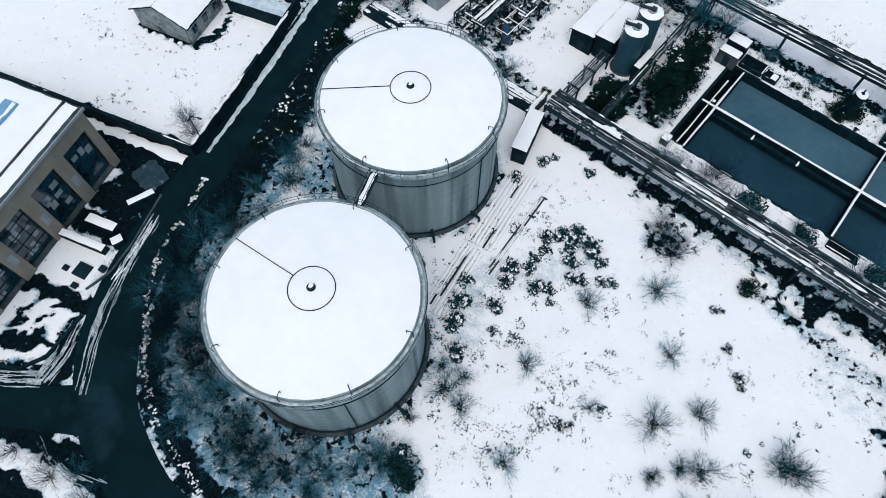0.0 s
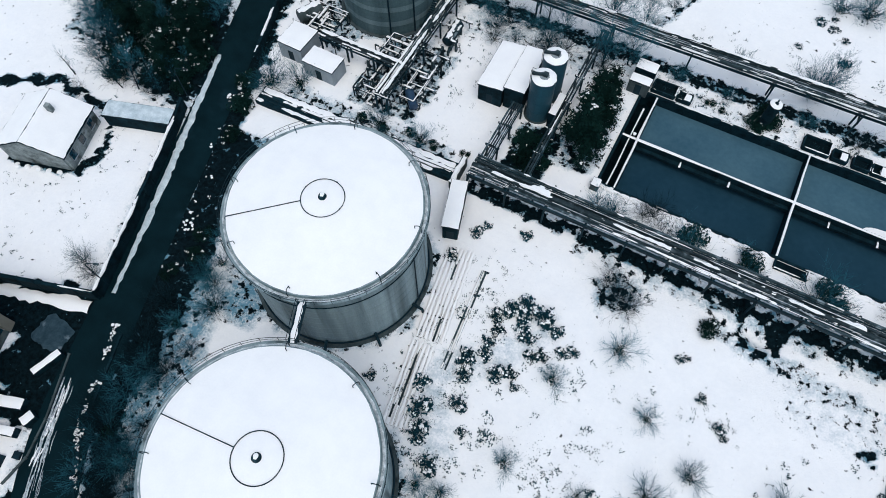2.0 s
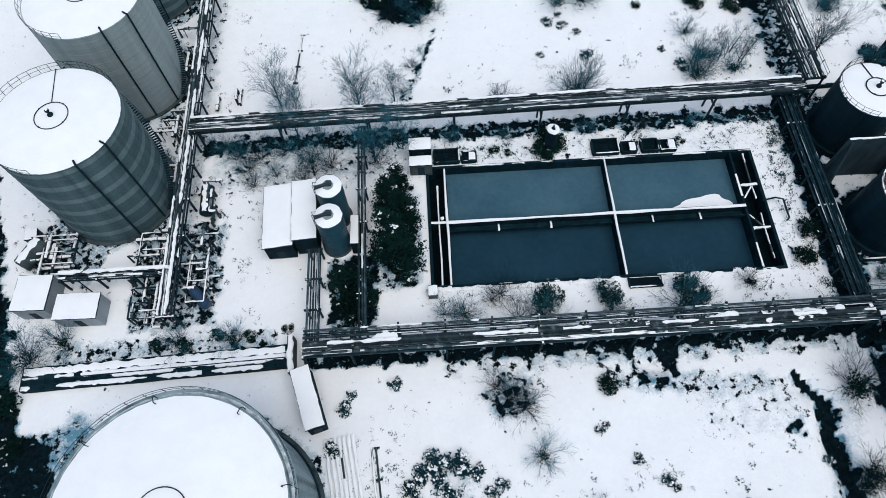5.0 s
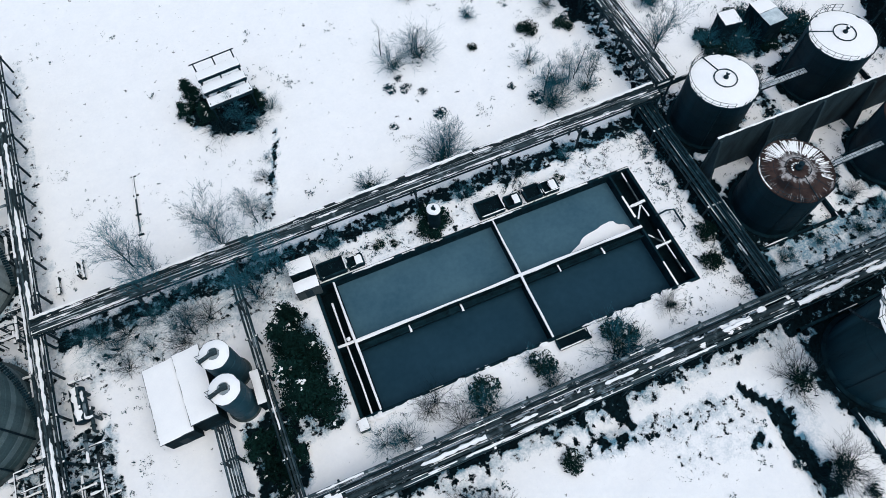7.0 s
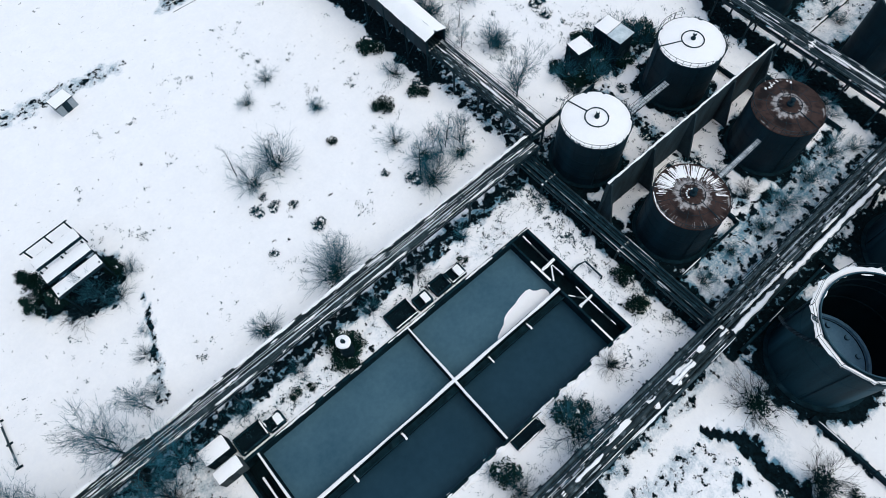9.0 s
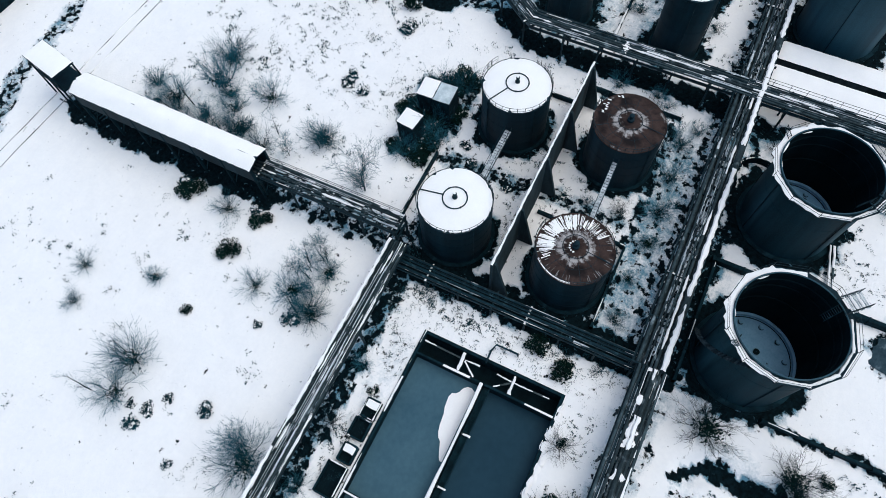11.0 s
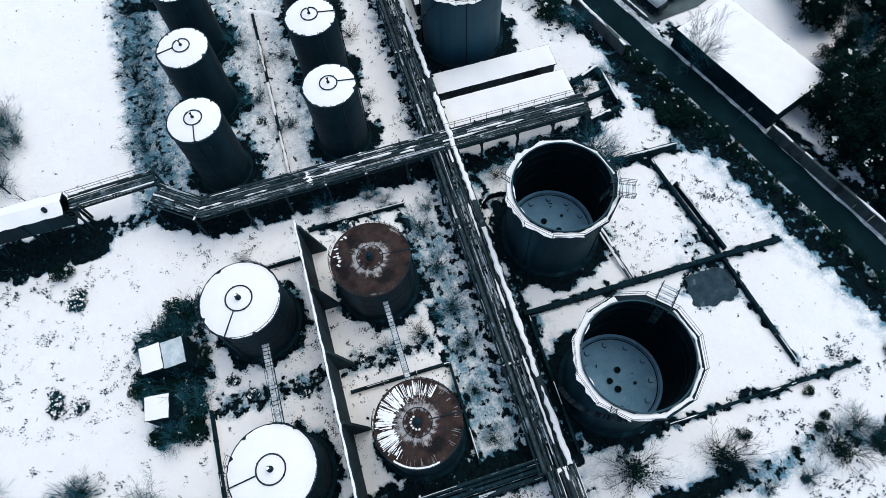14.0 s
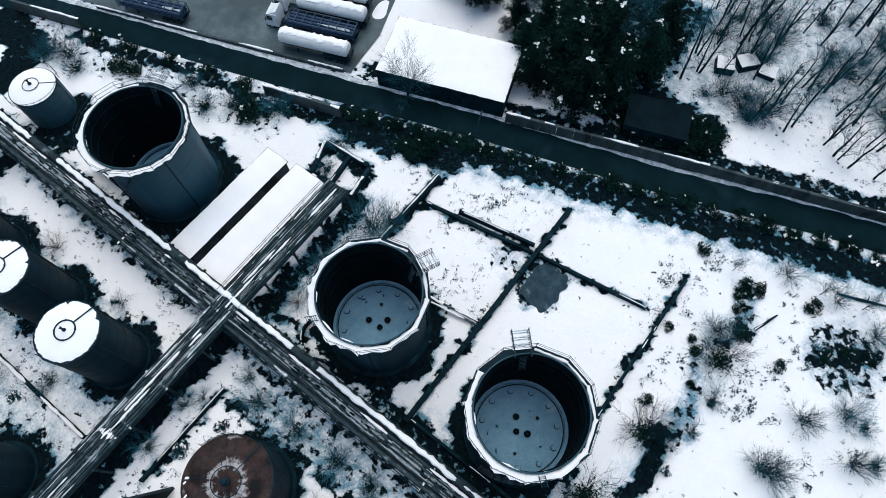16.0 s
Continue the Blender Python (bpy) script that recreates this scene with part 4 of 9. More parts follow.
        y = ym + 0.42 + max(2.5 * sa * r * (1 + 0.35 * ca), 0.0)
        verts.append((x, y, -1.535))
    g.add(verts, [(0, 1 + k, 1 + (k + 1) % n) for k in range(n)])
    part("snow_patch", g, SNOW, far)


settling_basin()

# ---- tanks ----
POST = Geo().tube([(0, 0, 0), (0, 0, 1.1)], 0.035, 5)
POST_MESH = None


def ring_rail(t, R, z, n, a0=0.0, a1=2 * math.pi, h=1.1, mat=None, bar=0.03):
    """A guard rail round an edge: a post each, two rails."""
    mat = mat or IRON
    global POST_MESH
    rail = part("railing", Geo().ringbar(R, z + h, bar, max(12, n * 2), a0=a0, a1=a1, m=5).ringbar(R, z + h * 0.5, bar * 0.8, max(12, n * 2), a0=a0, a1=a1, m=5), mat, t)
    full = abs(a1 - a0 - 2 * math.pi) < 1e-6
    for k in range(n if full else n + 1):
        a = a0 + (a1 - a0) * k / n
        if POST_MESH is None:
            ob = part("post", POST, mat, rail)
            POST_MESH = ob.data
        else:
            ob = part("post", POST_MESH, mat, rail)
        ob.matrix_basis = Matrix.Translation((R * math.cos(a), R * math.sin(a), z))
    return rail


def courses(r, h, n, t, mats, seg=72, ridge=0.02, base=0.0):
    """The shell as plate courses, each lapped a little over the next."""
    for i in range(n):
        z0, z1 = base + (h - base) * i / n, base + (h - base) * (i + 1) / n
        g = Geo().lathe([(r - 0.02, z0), (r + ridge * (1 - i % 2), z0 + 0.01), (r + ridge * (1 - i % 2), z1 - 0.05), (r + ridge + 0.02, z1 - 0.04), (r + ridge + 0.02, z1 - 0.005), (r - 0.02, z1)], seg)
        part("course", g, mats[i % len(mats)], t, smooth=True)


def snow_roof(t, r, h, rise, seed, ragged=0.05, notch=0.0):
    rng = random.Random(seed)
    n, rings = 96, 8
    verts, faces = [(0, 0, h + rise + 0.16)], []
    edge = []
    for k in range(n):
        e = r - 0.05 - rng.uniform(0, ragged)
        if rng.random() < notch:
            e -= rng.uniform(0.1, 0.35)
        edge.append(e)
    for j in range(1, rings + 1):
        for k in range(n):
            a = 2 * math.pi * k / n
            q = edge[k] * j / rings
            th = 0.16 if j < rings - 1 else (0.13 if j == rings - 1 else 0.03)
            verts.append((q * math.cos(a), q * math.sin(a), h + rise * (1 - q / r) + th + 0.02 * noise.noise((q * math.cos(a), q * math.sin(a), seed))))
    for k in range(n):
        faces.append((0, 1 + k, 1 + (k + 1) % n))
    for j in range(rings - 1):
        for k in range(n):
            k2 = (k + 1) % n
            faces.append((1 + j * n + k, 1 + (j + 1) * n + k, 1 + (j + 1) * n + k2, 1 + j * n + k2))
    return part("snow_cover", Geo().add(verts, faces), SNOW, t, "smooth white snow blanket", smooth=True)


def roof_plate(t, r, h, rise, mat):
    g = Geo().lathe([(r, h - 0.12), (r + 0.05, h - 0.1), (r + 0.05, h), (r * 0.66, h + rise * 0.34), (r * 0.33, h + rise * 0.67), (0.05, h + rise)], 72)
    return part("roof", g, mat, t, smooth=True)


def foam_ring(t, r, h, rise, ring_r, spoke, bar=0.07, pad=0.55, mat=None, tall=1.0, cap=True):
    """Ring pipe round the vent, the pipe that feeds it from the edge, and the vent."""
    mat = mat or IRON
    z = h + rise * (1 - ring_r / r) + 0.22
    part("ring_pipe", Geo().ringbar(ring_r, z, bar, 48), mat, t, smooth=True)
    ca, sa = math.cos(spoke), math.sin(spoke)
    part("feed_pipe", Geo().tube([(ring_r * ca, ring_r * sa, z), (r * 0.6 * ca, r * 0.6 * sa, h + rise * 0.4 + 0.2), ((r - 0.1) * ca, (r - 0.1) * sa, h + 0.22), ((r + 0.12) * ca, (r + 0.12) * sa, h - 0.2), ((r + 0.12) * ca, (r + 0.12) * sa, 0.4)], bar, 6), mat, t, smooth=True)
    for k in range(4):
        a = spoke + 0.8 + k * math.pi / 2
        part("clamp", Geo().box(ring_r * math.cos(a) - bar, ring_r * math.sin(a) - bar, z - 0.2, ring_r * math.cos(a) + bar, ring_r * math.sin(a) + bar, z + 0.1), mat, t)
    v = part("vent", Geo().lathe([(pad, h + rise), (pad, h + rise + 0.3 * tall), (pad * 0.5, h + rise + 0.4 * tall), (pad * 0.4, h + rise + 0.85 * tall), (pad * 0.8, h + rise + 0.9 * tall), (pad * 0.75, h + rise + 1.05 * tall), (0.02, h + rise + 1.2 * tall)], 16), mat, t, "dark vent with a cowl", smooth=True)
    if cap:
        part("snow_cap", Geo().clump(0.0, pad * 0.2, h + rise + 1.12 * tall, pad * 0.6, pad * 0.6, 0.15, random.Random(3)), SNOW, v)


def nozzle(t, r, h, a, n=2):
    """A pipe that hooks over the roof's edge."""
    ca, sa = math.cos(a), math.sin(a)
    q = r - 0.5
    part("hook_pipe", Geo().tube([((q) * ca, q * sa, h + 0.1), (q * ca, q * sa, h + 0.7), ((r) * ca, r * sa, h + 0.9), ((r + 0.25) * ca, (r + 0.25) * sa, h + 0.5), ((r + 0.25) * ca, (r + 0.25) * sa, h - 1.5)], 0.05, 6), IRON, t, smooth=True)


def large_tank(x, y, spoke, seed, label):
    r, h, rise = 11.35, 15.5, 1.65
    t = thing("storage_tank", label, "tank", x, y, group="large white-roofed tanks")
    courses(r, h, 9, t, [PALE_STEEL], 96, 0.012, 0.15)
    part("foundation", Geo().lathe([(r + 0.7, -0.3), (r + 0.7, 0.1), (r - 0.3, 0.18)], 72), CONCRETE, t)
    part("bottom_ring", Geo().ringbar(r + 0.15, 0.35, 0.12, 72), DARK_STEEL, t, smooth=True)
    roof_plate(t, r, h, rise, PALE_STEEL)
    snow_roof(t, r, h, rise, seed, 0.06)
    foam_ring(t, r, h, rise, 2.5, spoke, 0.055, 0.5, tall=0.42)
    # walkway outside the rim
    part("walkway", Geo().lathe([(r + 0.02, h - 0.62), (r + 0.75, h - 0.62), (r + 0.75, h - 0.54), (r + 0.02, h - 0.54)], 96), PALE_STEEL, t)
    part("snow_ring", Geo().lathe([(r + 0.12, h - 0.53), (r + 0.3, h - 0.47), (r + 0.45, h - 0.53)], 96, wobble=0.05, seed=seed), SNOW_DIRTY, t, smooth=True)
    ring_rail(t, r + 0.72, h - 0.55, 40)
    part("wind_girder", Geo().lathe([(r + 0.02, h - 1.9), (r + 0.22, h - 1.87), (r + 0.22, h - 1.79), (r + 0.02, h - 1.76)], 96), PALE_STEEL, t, smooth=True)
    part("ring_main", Geo().ringbar(r + 0.25, h - 2.9, 0.07, 72, a0=spoke - 0.2, a1=spoke + 4.4), IRON, t, smooth=True)
    rng = random.Random(seed)
    for k in range(8):
        nozzle(t, r, h, spoke + 0.35 + k * math.pi / 4 + rng.uniform(-0.15, 0.15))
    for k in range(2):
        a = spoke + 2.5 + k * 1.9
        part("riser_pipe", Geo().tube([((r + 0.2) * math.cos(a), (r + 0.2) * math.sin(a), 0.2), ((r + 0.2) * math.cos(a), (r + 0.2) * math.sin(a), h - 2.8)], 0.09, 6), IRON, t, smooth=True)
    # manhole and short pipes at the foot
    for k in range(3):
        a = -1.2 + k * 0.55
        ca, sa = math.cos(a), math.sin(a)
        part("outlet_pipe", Geo().tube([(r * ca, r * sa, 0.8), ((r + 1.6) * ca, (r + 1.6) * sa, 0.8), ((r + 1.6) * ca, (r + 1.6) * sa, 0.1)], 0.2, 8), IRON, t, smooth=True)
    return t


T1, T2 = (-37.42, 37.83), (-27.5, 11.22)
large_tank(*T1, math.radians(216.4), 11, "large grey steel tank with a snow-white cone roof")
large_tank(*T2, math.radians(185), 12, "large grey steel tank, snow-roofed, beside the road bend")


def footbridge(p, q, z, w, label, snow=True, rails=True, seed=0):
    p, q = Vector((*p, z)), Vector((*q, z))
    t = thing("footbridge", label, "footbridge", p.x, p.y, z)
    q = q - p
    d = q.normalized()
    s = Vector((d.y, -d.x, 0)) * w / 2
    if snow:
        part("deck", Geo().beam((0, 0, 0), q, w, 0.1), DARK_STEEL, t)
    else:
        n = int(q.length / 0.45)
        for k in range(n):
            c = q * ((k + 0.5) / n)
            part("tread", Geo().beam(c - s, c + s, 0.36, 0.06), SNOW_DIRTY, t)
    for e in (-1, 1):
        part("girder", Geo().beam(s * e + Vector((0, 0, -0.15)), q + s * e + Vector((0, 0, -0.15)), 0.1, 0.3), IRON, t)
        if rails:
            part("rail", Geo().tube([s * e + Vector((0, 0, 1.0)), q + s * e + Vector((0, 0, 1.0))], 0.035, 5), IRON, t)
            n = max(2, int(q.length / 1.6))
            for k in range(n + 1):
                c = q * (k / n) + s * e
                part("post", Geo().tube([c, c + Vector((0, 0, 1.0))], 0.03, 4), IRON, t)
    if snow:
        part("snow_cover", Geo().drift((0, 0, 0.05), q + Vector((0, 0, 0.05)), w * 0.75, 0.1, random.Random(seed), 0.04, 0.5), SNOW, t, smooth=True)
    return t


def between(a, b, ra, rb):
    d = Vector((b[0] - a[0], b[1] - a[1])).normalized()
    return (a[0] + d.x * ra, a[1] + d.y * ra), (b[0] - d.x * rb, b[1] - d.y * rb)


footbridge(*between(T1, T2, 11.9, 11.9), 15.0, 0.9, "narrow steel footbridge with snow joining two tank roofs", seed=2)


def banded_tank(x, y, seed, mats, label, r=8.0, h=17.3):
    t = thing("banded_tank", label, "tank", x, y, group="banded tanks beside the pipe yard")
    courses(r, h, 18, t, mats, 72, 0.03, 0.1)
    part("foundation", Geo().lathe([(r + 0.5, -0.3), (r + 0.5, 0.12), (r - 0.2, 0.2)], 64), CONCRETE, t)
    roof_plate(t, r, h, 0.7, mats[0])
    snow_roof(t, r, h, 0.7, seed, 0.05)
    foam_ring(t, r, h, 0.7, 2.0, radians(100), 0.06, 0.35)
    ring_rail(t, r + 0.1, h, 26, 0.6, 4.6)
    for k, a in enumerate((-1.05, -0.55)):
        ca, sa = math.cos(a), math.sin(a)
        part("riser_pipe", Geo().tube([((r + 0.2) * ca, (r + 0.2) * sa, 0.1), ((r + 0.2) * ca, (r + 0.2) * sa, h + 0.2), ((r - 0.6) * ca, (r - 0.6) * sa, h + 0.3)], 0.13, 6), DARK_STEEL, t, smooth=True)
    # spiral stair: treads hung on the shell
    n = 70
    for k in range(n):
        a = -0.4 + k * 2.1 / n
        z = 0.4 + (h - 0.6) * k / n
        ca, sa = math.cos(a), math.sin(a)
        g = Geo().beam(((r + 0.05) * ca, (r + 0.05) * sa, z), ((r + 0.75) * ca, (r + 0.75) * sa, z), 0.26, 0.05)
        part("tread", g, IRON, t)
    part("handrail", Geo().tube([((r + 0.75) * math.cos(-0.4 + k * 2.1 / 20), (r + 0.75) * math.sin(-0.4 + k * 2.1 / 20), 1.4 + (h - 0.6) * k / 20) for k in range(21)], 0.035, 5), IRON, t)
    return t


banded_tank(-56.4, 83.4, 21, [BAND_STEEL, BAND_STEEL, BAND_LIGHT], "tall tank in dark and light grey plate courses, snow on top")
banded_tank(-57.2, 104.3, 22, [GREY_STEEL], "tall blue-grey tank with a snow-covered top")
banded_tank(-58.0, 124.6, 23, [BAND_STEEL, BAND_LIGHT], "tall grey tank in lapped plate courses, snow on top")


def small_tank(x, y, label, roof, spoke, seed, r=4.75, h=8.9, group="squat dark tanks inside the bund wall"):
    t = thing("squat_tank", label, "tank", x, y, group=group)
    rise = 0.55
    courses(r, h, 5, t, [DARK_STEEL], 56, 0.012)
    part("foundation", Geo().lathe([(r + 0.5, -0.3), (r + 0.5, 0.15), (r - 0.2, 0.2)], 48), DARK_CONCRETE, t)
    plate = roof_plate(t, r, h, rise, RUST_FROST if roof != "snow" else DARK_STEEL)
    rng = random.Random(seed)
    if roof == "snow":
        snow_roof(t, r, h, rise, seed, 0.08, 0.06)
        foam_ring(t, r, h, rise, 1.55, spoke, 0.085, 0.34)
    else:
        foam_ring(t, r, h, rise, 1.55, spoke, 0.05, 0.45, DARK_STEEL, cap=False)
        # wind-blown remnants of snow in rays
        g, frost = Geo(), Geo()
        zz = lambda q: h + rise * (1 - q / r) + 0.02

        def ray(to, a, q0, q1, w):
            ca, sa = math.cos(a), math.sin(a)
            to.drift((q0 * ca, q0 * sa, zz(q0)), (q1 * ca, q1 * sa, zz(q1)), w, 0.012, rng, 0.1, 0.25)

        if roof == "half":
            for k in range(80):
                a = -0.75 + 3.1 * (k + rng.uniform(-0.4, 0.4)) / 80
                mid = 1.0 if 0.3 < a < 1.9 else 0.0
                ray(g, a, rng.uniform(2.3, 3.4 - 0.5 * mid), rng.uniform(4.0 + 0.4 * mid, 4.68), rng.uniform(0.07, 0.2) + 0.09 * mid)
            for k in range(26):
                a = rng.uniform(2.2, 5.4)
                ray(frost, a, rng.uniform(3.4, 4.2), rng.uniform(4.3, 4.66), rng.uniform(0.04, 0.12))
            for k in range(30):
                a = 2.3 + 1.1 * k / 30
                g.clump(4.6 * math.cos(a), 4.6 * math.sin(a), zz(4.6) - 0.01, 0.12, 0.12, 0.04, rng)
            for k in range(40):
                a = -0.6 + 2.8 * k / 40
                ray(frost, a, rng.uniform(1.95, 2.2), rng.uniform(2.3, 2.9), rng.uniform(0.06, 0.2))
            for k in range(7):
                a = 0.4 + 0.45 * k
                g.clump(0.75 * math.cos(a), 0.75 * math.sin(a), zz(0.75), 0.14, 0.14, 0.08, rng)
        else:
            for k in range(16):
                a = rng.uniform(0, 2 * math.pi)
                ray(frost, a, rng.uniform(1.4, 2.0), rng.choice((2.0, 2.2, 2.6)), rng.uniform(0.04, 0.12))
            for k in range(14):
                a = rng.uniform(0.2, 1.7)
                q = rng.uniform(3.6, 4.5)
                g.clump(q * math.cos(a), q * math.sin(a), zz(q) - 0.01, 0.1, 0.2, 0.04, rng)
        part("snow_frost", frost, FROST, plate, "thin grey frost")
        for k in range(12):
            a = 2 * math.pi * k / 12
            part("roof_seam", Geo().beam((1.7 * math.cos(a), 1.7 * math.sin(a), zz(1.7) - 0.01), (4.7 * math.cos(a), 4.7 * math.sin(a), zz(4.7) - 0.01), 0.05, 0.03), DARK_STEEL, plate)
        part("snow_remnant", g, SNOW, plate, "blown streaks of old snow")
        part("roof_weld", Geo().ringbar(2.9, h + rise * 0.4, 0.02, 48), DARK_STEEL, plate)
    ring_rail(t, r + 0.12, h, 16, 1.0, 4.4)
    ring_rail(t, r + 0.05, h - 0.1, 10, -1.6, -0.2, 0.5)
    for a in (1.3, 2.2):
        ca, sa = math.cos(a), math.sin(a)
        part("ladder_hoop", Geo().tube([((r + 0.1) * ca - 0.3 * sa, (r + 0.1) * sa + 0.3 * ca, h), ((r + 0.1) * ca - 0.3 * sa, (r + 0.1) * sa + 0.3 * ca, h + 1.1), ((r + 0.1) * ca + 0.3 * sa, (r + 0.1) * sa - 0.3 * ca, h + 1.1), ((r + 0.1) * ca + 0.3 * sa, (r + 0.1) * sa - 0.3 * ca, h)], 0.04, 5), PIPE, t)
    for k in range(3):
        a = -2.2 + k * 1.7
        ca, sa = math.cos(a), math.sin(a)
        part("riser_pipe", Geo().tube([((r + 0.12) * ca, (r + 0.12) * sa, 0.2), ((r + 0.12) * ca, (r + 0.12) * sa, h)], 0.06, 5), IRON, t)
    return t


small_tank(49.7, 87.4, "squat dark tank with a snow-white roof and ring pipe", "snow", radians(97), 31)
small_tank(69.4, 87.6, "squat dark tank with snowy roof near the bund wall", "snow", radians(149), 32)
small_tank(49.9, 71.5, "squat dark tank, rusty roof half under snow rays", "half", radians(267), 33)
small_tank(69.9, 71.8, "squat dark tank with a bare rust-brown roof", "rust", radians(268), 34)
footbridge((54.4, 86.6), (64.7, 86.6), 5.0, 0.85, "iron footbridge between two squat tanks", False, seed=3)
footbridge((54.7, 71.3), (65.2, 71.5), 6.2, 0.65, "narrow iron walkway between rusty-roofed tanks", False, seed=4)


def slim_tank(x, y, spoke, seed):
    t = thing("slim_tank", "slim black steel tank with a ragged snow cap", "tank", x, y, group="two rows of slim tanks")
    r, h, rise = 3.5, 12.2, 0.45
    courses(r, h, 6, t, [DARK_STEEL], 48, 0.012)
    part("foundation", Geo().lathe([(r + 0.4, -0.3), (r + 0.4, 0.15), (r - 0.2, 0.2)], 40), DARK_CONCRETE, t)
    roof_plate(t, r, h, rise, DARK_STEEL)
    snow_roof(t, r, h, rise, seed, 0.12, 0.10)
    foam_ring(t, r, h, rise, 1.12, spoke, 0.085, 0.2)
    ring_rail(t, r + 0.08, h - 0.6, 12, 0.5, 3.5, 0.6)
    for a in (0.4, 3.4):
        part("riser_pipe", Geo().tube([((r + 0.1) * math.cos(a), (r + 0.1) * math.sin(a), 0.2), ((r + 0.1) * math.cos(a), (r + 0.1) * math.sin(a), h)], 0.06, 5), IRON, t)


for k, x in enumerate((93.6, 105.7, 117.8)):
    slim_tank(x, 88.5, math.radians((174, 94, 88)[k]), 41 + k)
    slim_tank(x, 71.0, math.radians(267), 51 + k)
slim_tank(139.0, 72.0, math.radians(267), 54)


def open_tank(x, y, h, seed, gantry, label, floor_z=0.9, sides=12, steel=None):
    t = thing("open_tank", label, "tank", x, y, group="roofless tanks")
    rng = random.Random(seed)
    r = 5.95
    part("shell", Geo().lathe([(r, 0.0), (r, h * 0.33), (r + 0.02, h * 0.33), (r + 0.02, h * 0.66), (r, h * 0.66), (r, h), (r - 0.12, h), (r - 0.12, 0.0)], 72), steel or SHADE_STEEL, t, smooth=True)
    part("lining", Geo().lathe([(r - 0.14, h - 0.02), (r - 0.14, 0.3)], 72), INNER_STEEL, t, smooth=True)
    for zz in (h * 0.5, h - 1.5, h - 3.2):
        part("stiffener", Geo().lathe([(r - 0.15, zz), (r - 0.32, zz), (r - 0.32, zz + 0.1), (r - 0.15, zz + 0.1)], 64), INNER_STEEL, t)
    part("foundation", Geo().lathe([(r + 0.6, -0.3), (r + 0.6, 0.15), (r - 0.2, 0.2)], 48), DARK_CONCRETE, t)
    # floating deck sunk to the bottom
    deck = part("sunken_deck", Geo().lathe([(r - 0.2, floor_z - 0.5), (r - 0.2, floor_z + 0.35), (r - 0.55, floor_z + 0.35), (r - 0.6, floor_z), (0.02, floor_z + 0.05)], 64), FLOAT_DECK, t, "wet blue-grey deck with manholes", smooth=True)
    part("seal_ring", Geo().ringbar(r - 0.75, floor_z + 0.06, 0.07, 64), DARK_STEEL, deck)
    for k in range(11):
        a = 2 * math.pi * k / 11 + seed
        q = 4.45
        part("manhole", Geo().lathe([(0.24, floor_z), (0.24, floor_z + 0.3), (0.3, floor_z + 0.3), (0.3, floor_z + 0.38), (0.02, floor_z + 0.4)], 12, q * math.cos(a), q * math.sin(a)), FLOAT_DECK, deck)
        part("lid_ring", Geo().ringbar(0.3, floor_z + 0.12, 0.05, 14, q * math.cos(a), q * math.sin(a)), DARK_STEEL, deck, smooth=True)
    for q, a, s in ((0.5, 0.4, 0.32), (1.1, 2.2, 0.36), (1.4, 4.6, 0.34), (2.5, 3.3, 0.16), (2.9, 1.0, 0.14)):
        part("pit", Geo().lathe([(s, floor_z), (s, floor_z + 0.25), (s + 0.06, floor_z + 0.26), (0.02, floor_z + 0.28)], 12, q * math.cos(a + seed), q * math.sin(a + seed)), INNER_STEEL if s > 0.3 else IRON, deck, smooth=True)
    for k in range(5):
        a = rng.uniform(0, 6.28)
        q = rng.uniform(2.5, 4.0)
        c = Vector((q * math.cos(a), q * math.sin(a), floor_z + 0.1))
        part("leg", Geo().tube([c, c + Vector((rng.uniform(-0.4, 0.4), rng.uniform(-0.4, 0.4), 0.3))], 0.06, 5), IRON, deck)
    # angular gallery round the top
    ro, ri = 6.85, 6.02
    for k in range(sides):
        a, b = 2 * math.pi * k / sides, 2 * math.pi * (k + 1) / sides
        P = [(ri * math.cos(a), ri * math.sin(a)), (ro * math.cos(a), ro * math.sin(a)), (ro * math.cos(b), ro * math.sin(b)), (ri * math.cos(b), ri * math.sin(b))]
        z = h - 0.35
        gal = part("gallery_plate", Geo().add([(px, py, z + dz) for dz in (-0.06, 0.0) for px, py in P], [(3, 2, 1, 0), (4, 5, 6, 7), (0, 1, 5, 4), (1, 2, 6, 5), (2, 3, 7, 6), (3, 0, 4, 7)]), DARK_STEEL, t)
        turn = abs((a - gantry + math.pi) % (2 * math.pi) - math.pi)
        if turn > 0.4:
            m = (ri + ro) / 2
            i0, i1 = -0.06, 1.06
            pa, pb = Vector((m * math.cos(a), m * math.sin(a), z)), Vector((m * math.cos(b), m * math.sin(b), z))
            part("snow_cover", Geo().drift(pa.lerp(pb, i0), pa.lerp(pb, i1), 0.28 + 0.42 * (1 + math.sin((a + b) / 2)) + rng.uniform(-0.06, 0.1), 0.12, rng, 0.0, 0.5), SNOW, gal, smooth=True)
        part("bracket", Geo().beam((ri * math.cos(a), ri * math.sin(a), z - 1.0), (ro * math.cos(a), ro * math.sin(a), z - 0.08), 0.08, 0.08), DARK_STEEL, t)
        part("post", Geo().tube([(ro * math.cos(a), ro * math.sin(a), z), (ro * math.cos(a), ro * math.sin(a), z + 1.1)], 0.035, 5), IRON, t)
        for zz in (0.55, 1.1):
            part("rail", Geo().tube([(ro * math.cos(a), ro * math.sin(a), z + zz), (ro * math.cos(b), ro * math.sin(b), z + zz)], 0.025, 4), IRON, t)
    part("rim_angle", Geo().ringbar(r - 0.05, h + 0.02, 0.09, 72), OPEN_STEEL, t)
